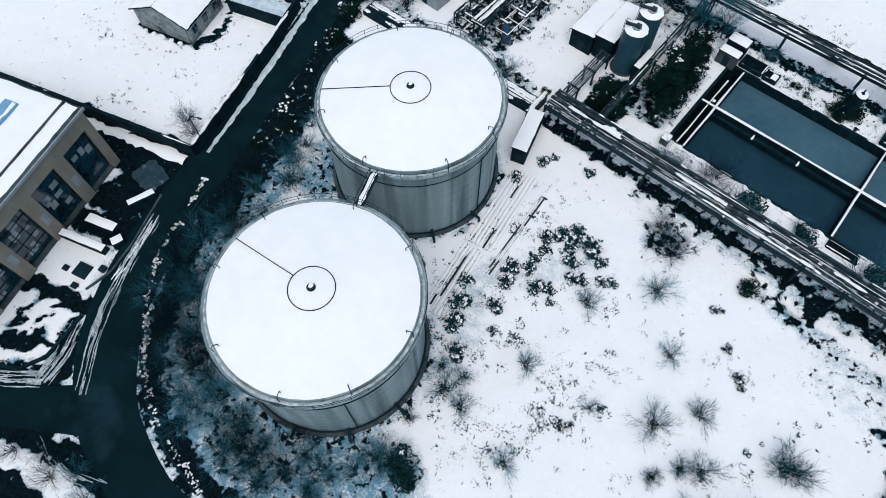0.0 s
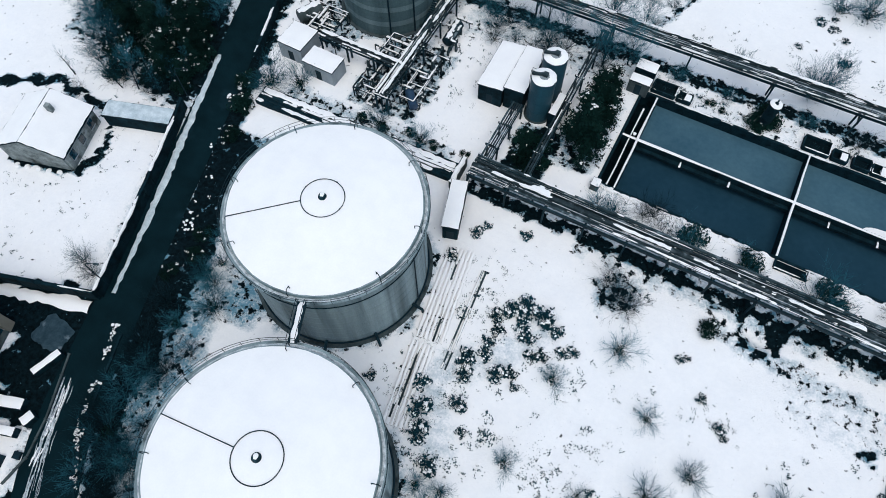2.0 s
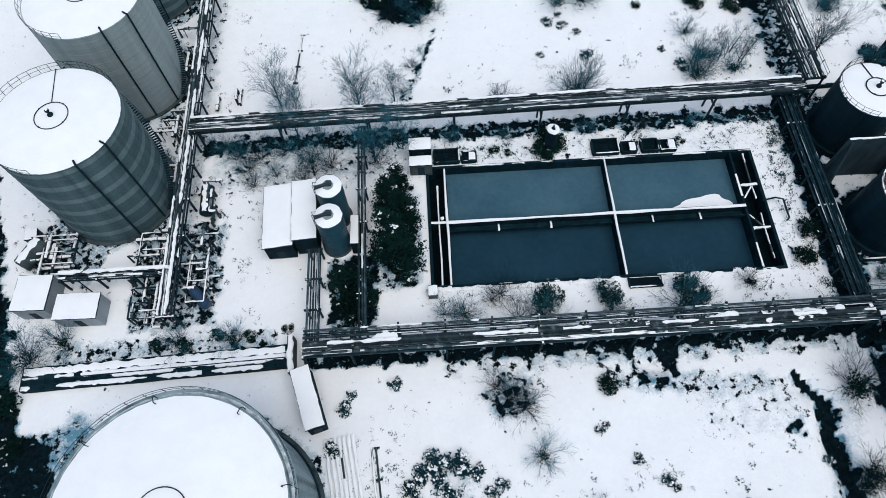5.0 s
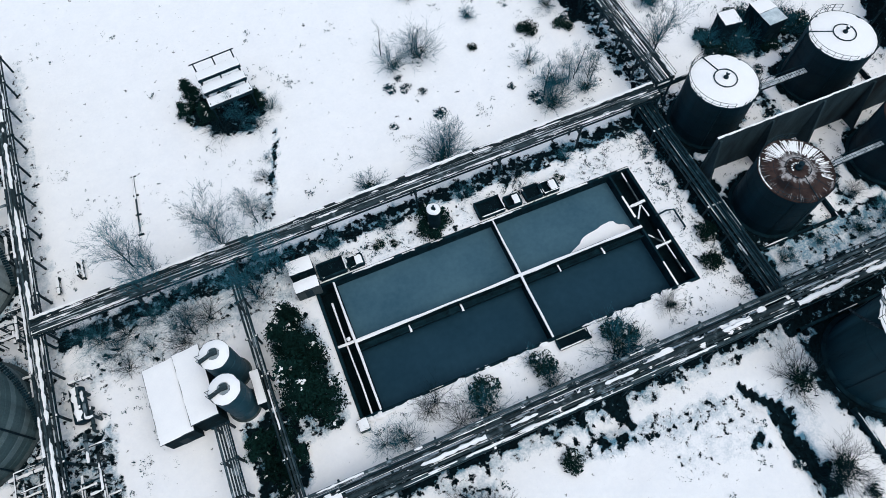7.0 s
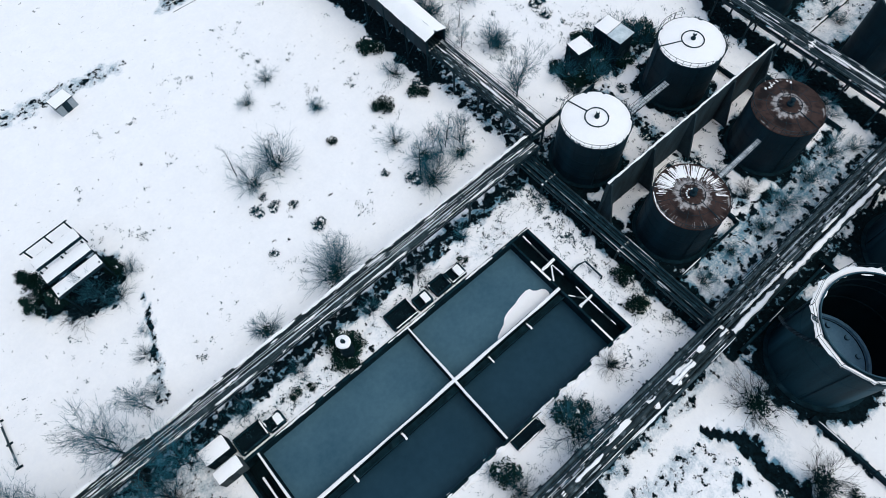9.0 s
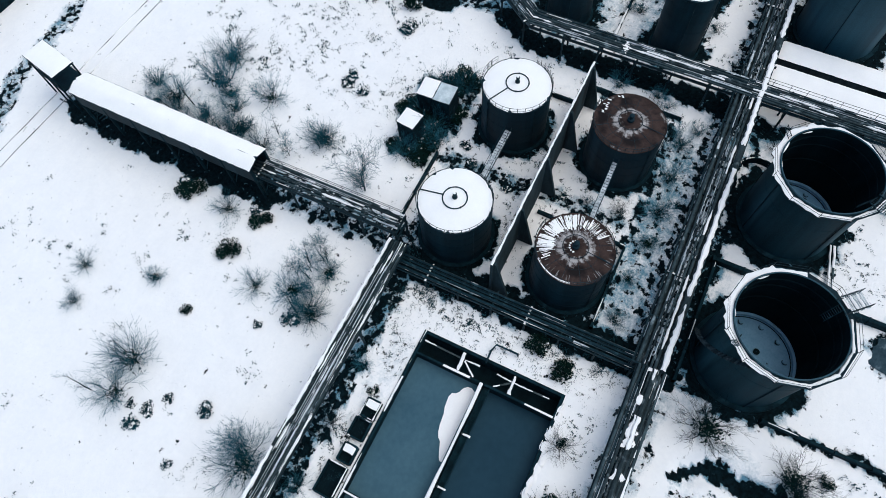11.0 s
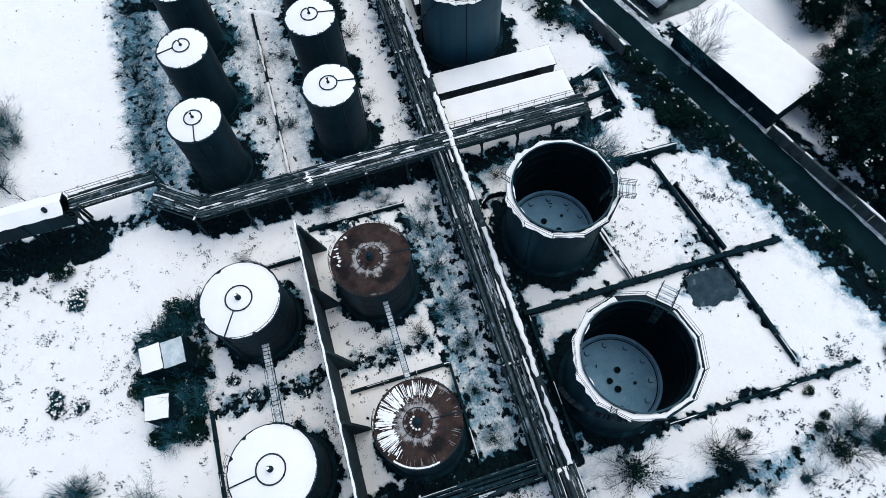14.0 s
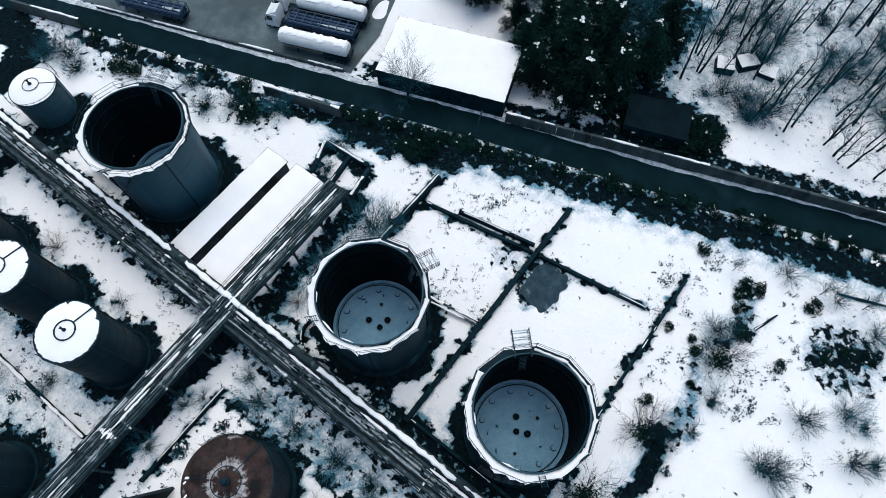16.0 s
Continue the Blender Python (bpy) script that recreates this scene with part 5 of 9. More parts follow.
    # gantry platform over the rim, with a rail ladder inside
    ca, sa = math.cos(gantry), math.sin(gantry)

    def loc(u, v, z):
        return (u * ca - v * sa, u * sa + v * ca, z)

    g = part("gantry", Geo().beam(loc(5.4, -0.85, h + 0.45), loc(8.2, -0.85, h + 0.45), 0.1, 0.16).beam(loc(5.4, 0.85, h + 0.45), loc(8.2, 0.85, h + 0.45), 0.1, 0.16), IRON, t, "pale slatted gantry on the rim")
    for k in range(9):
        u = 6.3 + k * 0.24
        part("slat", Geo().beam(loc(u, -1.0, h + 0.55), loc(u, 1.0, h + 0.55), 0.13, 0.06), SNOW_DIRTY if k % 3 else SNOW, g)
    for v in (-0.9, 0.9):
        for u in (5.4, 6.4, 7.3, 8.2):
            part("post", Geo().tube([loc(u, v, h + 0.5), loc(u, v, h + 1.6)], 0.035, 4), PIPE, g)
        for zz in (0.9, 1.25, 1.6):
            part("rail", Geo().tube([loc(5.4, v, h + zz), loc(8.2, v, h + zz)], 0.03, 4), PIPE, g)
    for v in (-0.35, 0.35):
        part("ladder_stile", Geo().tube([loc(5.5, v, h + 0.5), loc(4.75, v, h - 2.4)], 0.06, 5), IRON, t)
    for k in range(9):
        u = 5.42 - k * 0.078
        part("rung", Geo().tube([loc(u, -0.35, h + 0.2 - k * 0.3), loc(u, 0.35, h + 0.2 - k * 0.3)], 0.04, 4), IRON, t)
    for k in range(4):
        a = gantry + 1.0 + k * 1.6
        part("riser_pipe", Geo().tube([((r + 0.12) * math.cos(a), (r + 0.12) * math.sin(a), 0.2), ((r + 0.12) * math.cos(a), (r + 0.12) * math.sin(a), h - 0.6)], 0.08, 6), DARK_STEEL, t)
    # short ladder laid against the gallery
    for e in (-0.3, 0.3):
        part("ladder_stile", Geo().tube([loc(-6.15, e, h - 0.2), loc(-7.3, e, h + 0.9)], 0.05, 5), IRON, t)
    for k in range(6):
        part("rung", Geo().tube([loc(-6.25 - 0.19 * k, -0.3, h - 0.1 + 0.18 * k), loc(-6.25 - 0.19 * k, 0.3, h - 0.1 + 0.18 * k)], 0.035, 4), IRON, t)
    # outside stair that climbs the shell
    for k in range(44):
        a = gantry + 2.2 + k * 0.032
        z = 0.3 + (h - 0.8) * k / 44
        part("tread", Geo().beam(((r + 0.05) * math.cos(a), (r + 0.05) * math.sin(a), z), ((r + 0.7) * math.cos(a), (r + 0.7) * math.sin(a), z), 0.24, 0.05), PIPE, t)
    return t


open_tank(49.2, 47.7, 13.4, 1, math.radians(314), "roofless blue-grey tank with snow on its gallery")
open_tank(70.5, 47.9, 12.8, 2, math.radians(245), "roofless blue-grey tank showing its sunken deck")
open_tank(106.7, 49.2, 13.6, 3, math.radians(-70), "tall roofless grey tank near the lorry park", floor_z=1.0, sides=16, steel=OPEN_STEEL)


def far_tank():
    t = thing("small_white_tank", "small grey tank with a snowy roof by pipes", "tank", 130.0, 51.9)
    r, h = 3.3, 5.5
    courses(r, h, 4, t, [OPEN_STEEL], 40, 0.012)
    roof_plate(t, r, h, 0.5, DARK_STEEL)
    snow_roof(t, r, h, 0.5, 61, 0.05)
    foam_ring(t, r, h, 0.5, 1.1, 4.0, 0.05, 0.25)
    ring_rail(t, r + 0.4, h - 0.2, 16, 1.2, 5.0)


far_tank()


# ---- bund wall with buttresses ----
def bund_wall():
    t = thing("wall_bund", "tall grey concrete fire wall with raking buttresses", "wall", 43.6, 79.6, kind="structure")
    L, H = 34.0, 8.9
    n = 8
    for k in range(n):
        part("panel", Geo().slab(L * k / n + 0.01, -0.16, -0.2, L * (k + 1) / n - 0.01, 0.16, H, 0.03), FIRE_WALL, t)
    for k in range(5):
        x = 0.6 + (L - 1.2) * k / 4
        part("buttress", Geo().add([(x - 0.18, -0.16, 0), (x + 0.18, -0.16, 0), (x + 0.18, -2.3, 0), (x - 0.18, -2.3, 0), (x - 0.18, -0.16, H - 0.6), (x + 0.18, -0.16, H - 0.6), (x + 0.18, -0.4, H - 0.6), (x - 0.18, -0.4, H - 0.6)],
                                   [(3, 2, 1, 0), (4, 5, 6, 7), (0, 1, 5, 4), (1, 2, 6, 5), (2, 3, 7, 6), (3, 0, 4, 7)]), FIRE_WALL, t)
    part("snow_cover", Geo().drift((0, 0, H), (L, 0, H), 0.34, 0.1, random.Random(5), 0.0, 0.6), SNOW, t, smooth=True)


bund_wall()
for k, pts in enumerate(([(44.6, 66.0), (57.0, 66.0)], [(57.2, 66.0), (57.2, 78.6)], [(80.4, 65.6), (80.4, 79.2)], [(44.6, 95.3), (60, 95.4)], [(76.6, 80.5), (76.6, 92.0)])):
    low_wall("wall_tank_bund", "low dark bund wall between tanks", pts, 0.8, 0.3, DARK_CONCRETE, 0.45, 0.4, 80 + k, 4.0)
for k, (pts, h) in enumerate((([(60.4, 55.2), (60.4, 19.8)], 1.1), ([(77.9, 40), (77.7, 26.5)], 1.3), ([(76.4, 30.6), (60.8, 27.9)], 0.7), ([(60.0, 27.8), (45.2, 25.5)], 0.7), ([(42.6, 44), (42.8, 19)], 0.8), ([(42.6, 54.6), (60.0, 54.6)], 0.8))):
    low_wall("wall_bund_low", "low black bund wall in the snow", pts, h, 0.55 if k < 2 else 0.35, DARK_CONCRETE, 0.35 if k != 0 else 0.0, 0.4, 90 + k, 4.0)


low_wall("wall_curved", "curved thin wall of a sump beside a roofless tank", smooth_line([(77.2, 50.6), (77.8, 53.6), (76.8, 55.5), (74.9, 56.2), (72.4, 55.6)], 5), 1.3, 0.16, DARK_CONCRETE, 0.8, 0.25, 97, 1.2)
low_wall("wall_bund_low", "short low bund wall beside another, snow between", [(72.2, 29.0), (61.2, 26.9)], 0.8, 0.35, DARK_CONCRETE, 0.5, 0.35, 98, 3.0)


# ---- pipe racks ----
def pipe_rack(label, pts, width, z, pipes, bay=6.0, snow_gap=0.25, seed=0, tiers=1, legs=True, beam_snow=0.5, lumps=(), rails=(), pipe_mat=None, fine=0):
    """Trestles with pipes on top. pts: the rack's line; pipes: (offset across, radius, share of snow, tier)."""
    rng = random.Random(seed)
    ox, oy = pts[0]
    t = thing("pipe_rack", label, "pipe rack", ox, oy, group="pipe racks")
    P = [Vector((x - ox, y - oy, 0)) for x, y in pts]

    def side(i):
        a, b = P[max(i - 1, 0)], P[min(i + 1, len(P) - 1)]
        d = (b - a).normalized()
        return Vector((d.y, -d.x, 0))

    for a, b in zip(P[:-1], P[1:]):
        d = (b - a).normalized()
        s = Vector((d.y, -d.x, 0))
        n = max(1, round((b - a).length / bay))
        for k in range(n + (1 if b is P[-1] else 0)):
            c = a.lerp(b, k / n)
            for e in (-1, 1):
                q = c + s * (e * width / 2)
                if legs:
                    part("post", Geo().beam(q + Vector((0, 0, -0.2)), q + Vector((0, 0, z - 0.1)), 0.24, 0.24), IRON, t)
            for tier in range(tiers):
                zz = z - 0.1 - tier * 1.6
                bm = part("crossbeam", Geo().beam(c - s * (width / 2 + 0.3) + Vector((0, 0, zz)), c + s * (width / 2 + 0.3) + Vector((0, 0, zz)), 0.22, 0.28), IRON, t)
                if tier == 0 and rng.random() < beam_snow:
                    part("snow_cover", Geo().drift(c - s * (width / 2 + 0.2) + Vector((0, 0, zz + 0.14)), c + s * (width / 2 + 0.2) + Vector((0, 0, zz + 0.14)), 0.3, 0.08, rng, 0.1, 0.4), SNOW, bm)
        for e in (-1, 1):
            part("girder", Geo().beam(a + s * (e * width / 2) + Vector((0, 0, z - 0.35)), b + s * (e * width / 2) + Vector((0, 0, z - 0.35)), 0.12, 0.3), IRON, t)
    for off, r, share, tier in pipes:
        line = [P[i] + side(i) * off + Vector((0, 0, z + 0.04 + r - tier * 1.6 + rng.uniform(0, 0.02))) for i in range(len(P))]
        ob = part("pipe", Geo().tube(line, r, 8), pipe_mat or PIPE, t, smooth=True)
        if share > 0:
            g = Geo()
            for a, b in zip(line[:-1], line[1:]):
                g.drift(a + Vector((0, 0, r * 0.8)), b + Vector((0, 0, r * 0.8)), r * 1.9, 0.06 + r * 0.3, rng, (1 - share) * 0.66, 0.5)
            part("snow_cover", g, SNOW if share > 0.28 else SNOW_DIRTY, ob, smooth=True)
    for k in range(fine):
        r = rng.uniform(0.035, 0.07)
        off = -width / 2 + width * (k + rng.uniform(0.2, 0.8)) / fine
        lift = rng.choice((0.05, 0.3, 0.45, -0.3))
        line = [P[i] + side(i) * off + Vector((0, 0, z + lift + r)) for i in range(len(P))]
        ob = part("thin_pipe", Geo().tube(line, r, 5), rng.choice((PIPE, PIPE, IRON)), t)
        if lift > 0:
            g = Geo()
            for a, b in zip(line[:-1], line[1:]):
                g.drift(a + Vector((0, 0, r * 0.8)), b + Vector((0, 0, r * 0.8)), r * 2.4, 0.05, rng, rng.uniform(0.2, 0.5), 0.5)
            part("snow_cover", g, SNOW if rng.random() < 0.4 else SNOW_DIRTY, ob)
    for e, i in rails:
        a, b = P[i], P[i + 1]
        d = (b - a).normalized()
        s = Vector((d.y, -d.x, 0)) * (e * (width / 2 + 0.25))
        for zz in (0.55, 1.05):
            part("handrail", Geo().tube([a + s + Vector((0, 0, z + zz)), b + s + Vector((0, 0, z + zz))], 0.035, 5), IRON, t)
        n = int((b - a).length / 2.2)
        for k in range(n + 1):
            c = a.lerp(b, k / n) + s
            part("stanchion", Geo().tube([c + Vector((0, 0, z - 0.2)), c + Vector((0, 0, z + 1.05))], 0.035, 4), IRON, t)
    for at, w, l in lumps:
        i = min(range(len(P) - 1), key=lambda k: abs((P[k] + P[k + 1]).length / 2 - at))
        d = (P[i + 1] - P[i]).normalized()
        s = Vector((d.y, -d.x, 0))
        c = P[0] + d * at + Vector((0, 0, z + 0.3))
        part("snow_drift", Geo().drift(c - d * l / 2 + s * 0.4, c + d * l / 2 - s * 0.3, w, 0.16, rng, 0.12, 0.4), SNOW, t, smooth=True)
    return t


pipe_rack("long pipe rack, several lagged pipes under broken snow", [(-28.0, 57.6), (41.5, 57.9)], 3.4, 4.4,
          [(-1.5, 0.16, 0.3, 0), (-1.05, 0.12, 0.2, 0), (-0.6, 0.2, 0.2, 0), (-0.1, 0.12, 0.1, 0), (0.35, 0.3, 0.5, 0), (0.95, 0.14, 0.15, 0), (1.45, 0.2, 0.4, 0), (-1.2, 0.2, 0.0, 1), (0.2, 0.2, 0.0, 1), (1.3, 0.2, 0.0, 1)], 6.0, seed=1, fine=12, tiers=2, beam_snow=0.2, lumps=[(8.5, 2.0, 6.0), (39.8, 1.7, 5.0), (51, 1.5, 4.0), (58, 1.9, 4.0), (63, 1.5, 6.0), (68, 2.2, 3.0)])
pipe_rack("pipe rack with one thick snow-topped main and dark lattice", [(41.5, 58.3), (85.5, 58.5), (137.0, 58.9)], 3.8, 4.6,
          [(1.35, 0.42, 0.93, 0), (0.55, 0.2, 0.55, 0), (0.1, 0.14, 0.25, 0), (-0.4, 0.12, 0.0, 0), (-0.8, 0.16, 0.12, 0), (-1.5, 0.2, 0.2, 0), (1.0, 0.2, 0.0, 1), (-1.0, 0.25, 0.0, 1)], 6.0, seed=2, fine=9, tiers=2, beam_snow=0.15, rails=[(-1, 0), (-1, 1)])
pipe_rack("long rack of thin pipes with snow along the field", [(-45.5, 91.0), (43.0, 92.2)], 2.3, 4.9,
          [(-0.75, 0.12, 0.35, 0), (-0.4, 0.1, 0.1, 0), (-0.05, 0.16, 0.3, 0), (0.35, 0.1, 0.0, 0), (0.65, 0.14, 0.25, 0), (1.05, 0.2, 0.62, 0), (-1.15, 0.25, 0.95, 0), (0.1, 0.2, 0.0, 1)], 12.4, seed=3, fine=7, tiers=2, beam_snow=0.1)
pipe_rack("low dark pipe bridge between the basin and the tanks", [(41.8, 92.0), (42.2, 59.8)], 2.2, 2.4,
          [(-0.9, 0.16, 0.0, 0), (-0.4, 0.12, 0.0, 0), (0.1, 0.2, 0.0, 0), (0.8, 0.16, 0.04, 0)], 4.5, seed=4, fine=5, beam_snow=0.2, pipe_mat=IRON)
pipe_rack("high pipe bridge crossing the works, snow in strips", [(85.7, 37.6), (85.6, 58.4), (85.3, 91.6), (89.3, 97.0)], 3.2, 5.0,
          [(-1.4, 0.12, 0.1, 0), (-1.05, 0.16, 0.15, 0), (-0.65, 0.12, 0.1, 0), (-0.3, 0.2, 0.45, 0), (0.15, 0.2, 0.55, 0), (0.55, 0.12, 0.1, 0), (0.9, 0.14, 0.1, 0), (1.3, 0.16, 0.25, 0), (-0.8, 0.2, 0.0, 1), (0.8, 0.2, 0.0, 1)], 5.5, seed=5, fine=10, tiers=2, beam_snow=0.12, lumps=[(39.4, 2.6, 0.9), (50, 1.2, 5.0)], rails=[(-1, 0), (-1, 1), (1, 0)])
pipe_rack("raised pipe bridge from the gallery to the kink", [(91.2, 96.6), (90.6, 107.7)], 2.0, 6.0,
          [(-0.9, 0.12, 0.3, 0), (-0.5, 0.16, 0.2, 0), (0.0, 0.2, 0.35, 0), (0.5, 0.12, 0.1, 0), (0.9, 0.16, 0.3, 0)], 11.0, seed=12, fine=4, tiers=2, beam_snow=0.3, rails=[(1, 0)])
pipe_rack("pipe bridge that leaves the covered gallery", [(45.2, 93.2), (44.8, 114.4)], 2.6, 5.0,
          [(-1.2, 0.12, 0.35, 0), (-0.7, 0.16, 0.2, 0), (-0.2, 0.2, 0.4, 0), (0.3, 0.12, 0.1, 0), (0.8, 0.16, 0.3, 0), (1.25, 0.2, 0.6, 0)], 5.2, seed=6, fine=6, tiers=2, beam_snow=0.2, rails=[(1, 0), (-1, 0)])
pipe_rack("narrow run of parallel pipes from the shed", [(-27.4, 71.0), (-27.3, 58.2)], 1.6, 3.0,
          [(-0.7, 0.1, 0.2, 0), (-0.42, 0.1, 0.1, 0), (-0.1, 0.12, 0.15, 0), (0.25, 0.1, 0.0, 0), (0.6, 0.12, 0.3, 0)], 4.3, seed=7, beam_snow=0.3)
pipe_rack("narrow pipe run beside the twin silos", [(-21.2, 90.4), (-21.0, 59.0)], 1.0, 3.2,
          [(-0.4, 0.1, 0.2, 0), (-0.1, 0.14, 0.4, 0), (0.3, 0.1, 0.1, 0)], 5.2, seed=8, beam_snow=0.4)
pipe_rack("snowy pipe rack along the banded tanks", [(-45.8, 62.5), (-46.0, 91.0), (-46.4, 140.0)], 1.9, 3.6,
          [(-0.8, 0.2, 0.75, 0), (-0.3, 0.14, 0.3, 0), (0.2, 0.3, 0.85, 0), (0.8, 0.16, 0.5, 0)], 5.5, seed=9, fine=3, beam_snow=0.7)
pipe_rack("thick snow-topped main across the pipe yard", [(-60.5, 69.0), (-46.0, 69.0)], 1.0, 3.2, [(-0.3, 0.36, 1.0, 0), (0.35, 0.2, 0.6, 0)], 4.8, seed=10)
pipe_rack("dark cross rack behind the slim tanks", [(128.6, 60.5), (128.8, 99.0)], 2.2, 4.6, [(-0.8, 0.16, 0.2, 0), (-0.3, 0.2, 0.1, 0), (0.3, 0.14, 0.0, 0), (0.8, 0.2, 0.3, 0)], 5.5, seed=11, fine=5, beam_snow=0.1, lumps=[(20, 2.6, 6.5)])
low_wall("wall_row", "low snow-topped wall between two tank rows", [(89.4, 79.9), (122, 80.0)], 0.8, 0.35, DARK_CONCRETE, 1.0, 0.12, 111, 4.0)

# ---- covered galleries and sheds ----
def covered_gallery(label, x0, x1, y0, y1, eave, seed, hole=False):
    """A long roof on trestle legs over a pipe deck."""
    cx = (x0 + x1) / 2
    t = thing("covered_gallery", label, "covered gallery", cx, y0, group="covered pipe galleries")
    w, L = (x1 - x0), y1 - y0
    rng = random.Random(seed)
    rise = 0.7
    roof = part("roof", Geo().add([(-w / 2, 0, eave), (0, 0, eave + rise), (w / 2, 0, eave), (-w / 2, L, eave), (0, L, eave + rise), (w / 2, L, eave),
                                   (-w / 2, 0, eave - 0.12), (0, 0, eave + rise - 0.12), (w / 2, 0, eave - 0.12), (-w / 2, L, eave - 0.12), (0, L, eave + rise - 0.12), (w / 2, L, eave - 0.12)],
                                  [(0, 1, 4, 3), (1, 2, 5, 4), (9, 10, 7, 6), (10, 11, 8, 7), (0, 6, 7, 1), (1, 7, 8, 2), (3, 4, 10, 9), (4, 5, 11, 10), (0, 3, 9, 6), (2, 8, 11, 5)]), DARK_STEEL, t)
    part("snow_cover", Geo().sheet(-w / 2, 0, w / 2, L, eave, 0.16, rng, 0.55, 0.1, slope=lambda x, y: rise * (1 - abs(x) / (w / 2))), SNOW, roof, smooth=True)
    if hole:
        part("flue", Geo().tube([(-w * 0.22, 2.0, eave), (-w * 0.22, 2.0, eave + 1.0)], 0.3, 10), IRON, roof)
    part("deck", Geo().box(-w / 2 + 0.4, 0, eave - 3.2, w / 2 - 0.4, L, eave - 3.0), DARK_STEEL, t)
    for e in (-1, 1):
        part("girder", Geo().beam((e * (w / 2 - 0.4), 0, eave - 2.9), (e * (w / 2 - 0.4), L, eave - 2.9), 0.15, 0.5), IRON, t)
        part("rail", Geo().beam((e * (w / 2 - 0.4), 0, eave - 1.9), (e * (w / 2 - 0.4), L, eave - 1.9), 0.07, 0.07), IRON, t)
    for off in (-1.0, -0.5, 0.1, 0.6, 1.1):
        part("pipe", Geo().tube([(off, -0.2, eave - 2.8), (off, L + 0.2, eave - 2.8)], 0.16, 6), PIPE, t)
    n = max(3, round(L / 5.2))
    for k in range(n):
        for e in (-1, 1):
            y, q = 0.3 + (L - 0.6) * k / n, 0.3 + (L - 0.6) * (k + 1) / n
            part("side_panel", Geo().box(e * (w / 2 - 0.32) - 0.04, y + 0.05, eave - 3.0 - rng.uniform(0, 0.3), e * (w / 2 - 0.32) + 0.04, q - 0.05, eave - 0.3), DARK_STEEL, t)
    for k in range(n + 1):
        y = 0.2 + (L - 0.4) * k / n
        for e in (-1, 1):
            part("leg", Geo().beam((e * (w / 2 - 0.4), y, -0.2), (e * (w / 2 - 0.4), y, eave), 0.3, 0.3), DARK_CONCRETE, t)
        part("brace", Geo().beam((-(w / 2 - 0.4), y, 0.3), (w / 2 - 0.4, y, eave - 3.4), 0.12, 0.12), IRON, t)
        part("tie", Geo().beam((-(w / 2 - 0.4), y, eave - 3.4), (w / 2 - 0.4, y, eave - 3.4), 0.18, 0.25), IRON, t)
    return t


covered_gallery("long covered gallery on trestles with a snow roof", 42.5, 46.6, 114.0, 145.2, 7.6, 1)
covered_gallery("long snow-roofed gallery on dark trestles, flue at its end", 87.9, 91.5, 107.7, 146.2, 7.6, 2, True)


def head_house():
    t = thing("loading_hut", "small open loading hut with snow roof on legs", "hut", 45.8, 151.5, 0, -12)
    rng = random.Random(3)
    roof = part("roof", Geo().slab(-1.9, -3.6, 8.0, 1.9, 3.6, 8.2), DARK_STEEL, t)
    part("snow_cover", Geo().sheet(-1.9, -3.6, 1.9, 3.6, 8.2, 0.18, rng, 0.5, 0.1), SNOW, roof, smooth=True)
    part("floor", Geo().box(-1.8, -3.4, 4.8, 1.8, 3.4, 5.0), DARK_STEEL, t)
    for x in (-1.7, 1.7):
        for y in (-3.3, 0, 3.3):
            part("leg", Geo().beam((x, y, -0.2), (x, y, 8.0), 0.22, 0.22), DARK_CONCRETE, t)
        for z in (5.6, 6.2):
            part("rail", Geo().beam((x, -3.4, z), (x, 3.4, z), 0.06, 0.06), IRON, t)
    for k in range(14):
        part("stair_tread", Geo().box(-1.0, -4.0 - 0.28 * k, 4.8 - 0.34 * k, 0.2, -3.75 - 0.28 * k, 4.86 - 0.34 * k), IRON, t)


head_house()


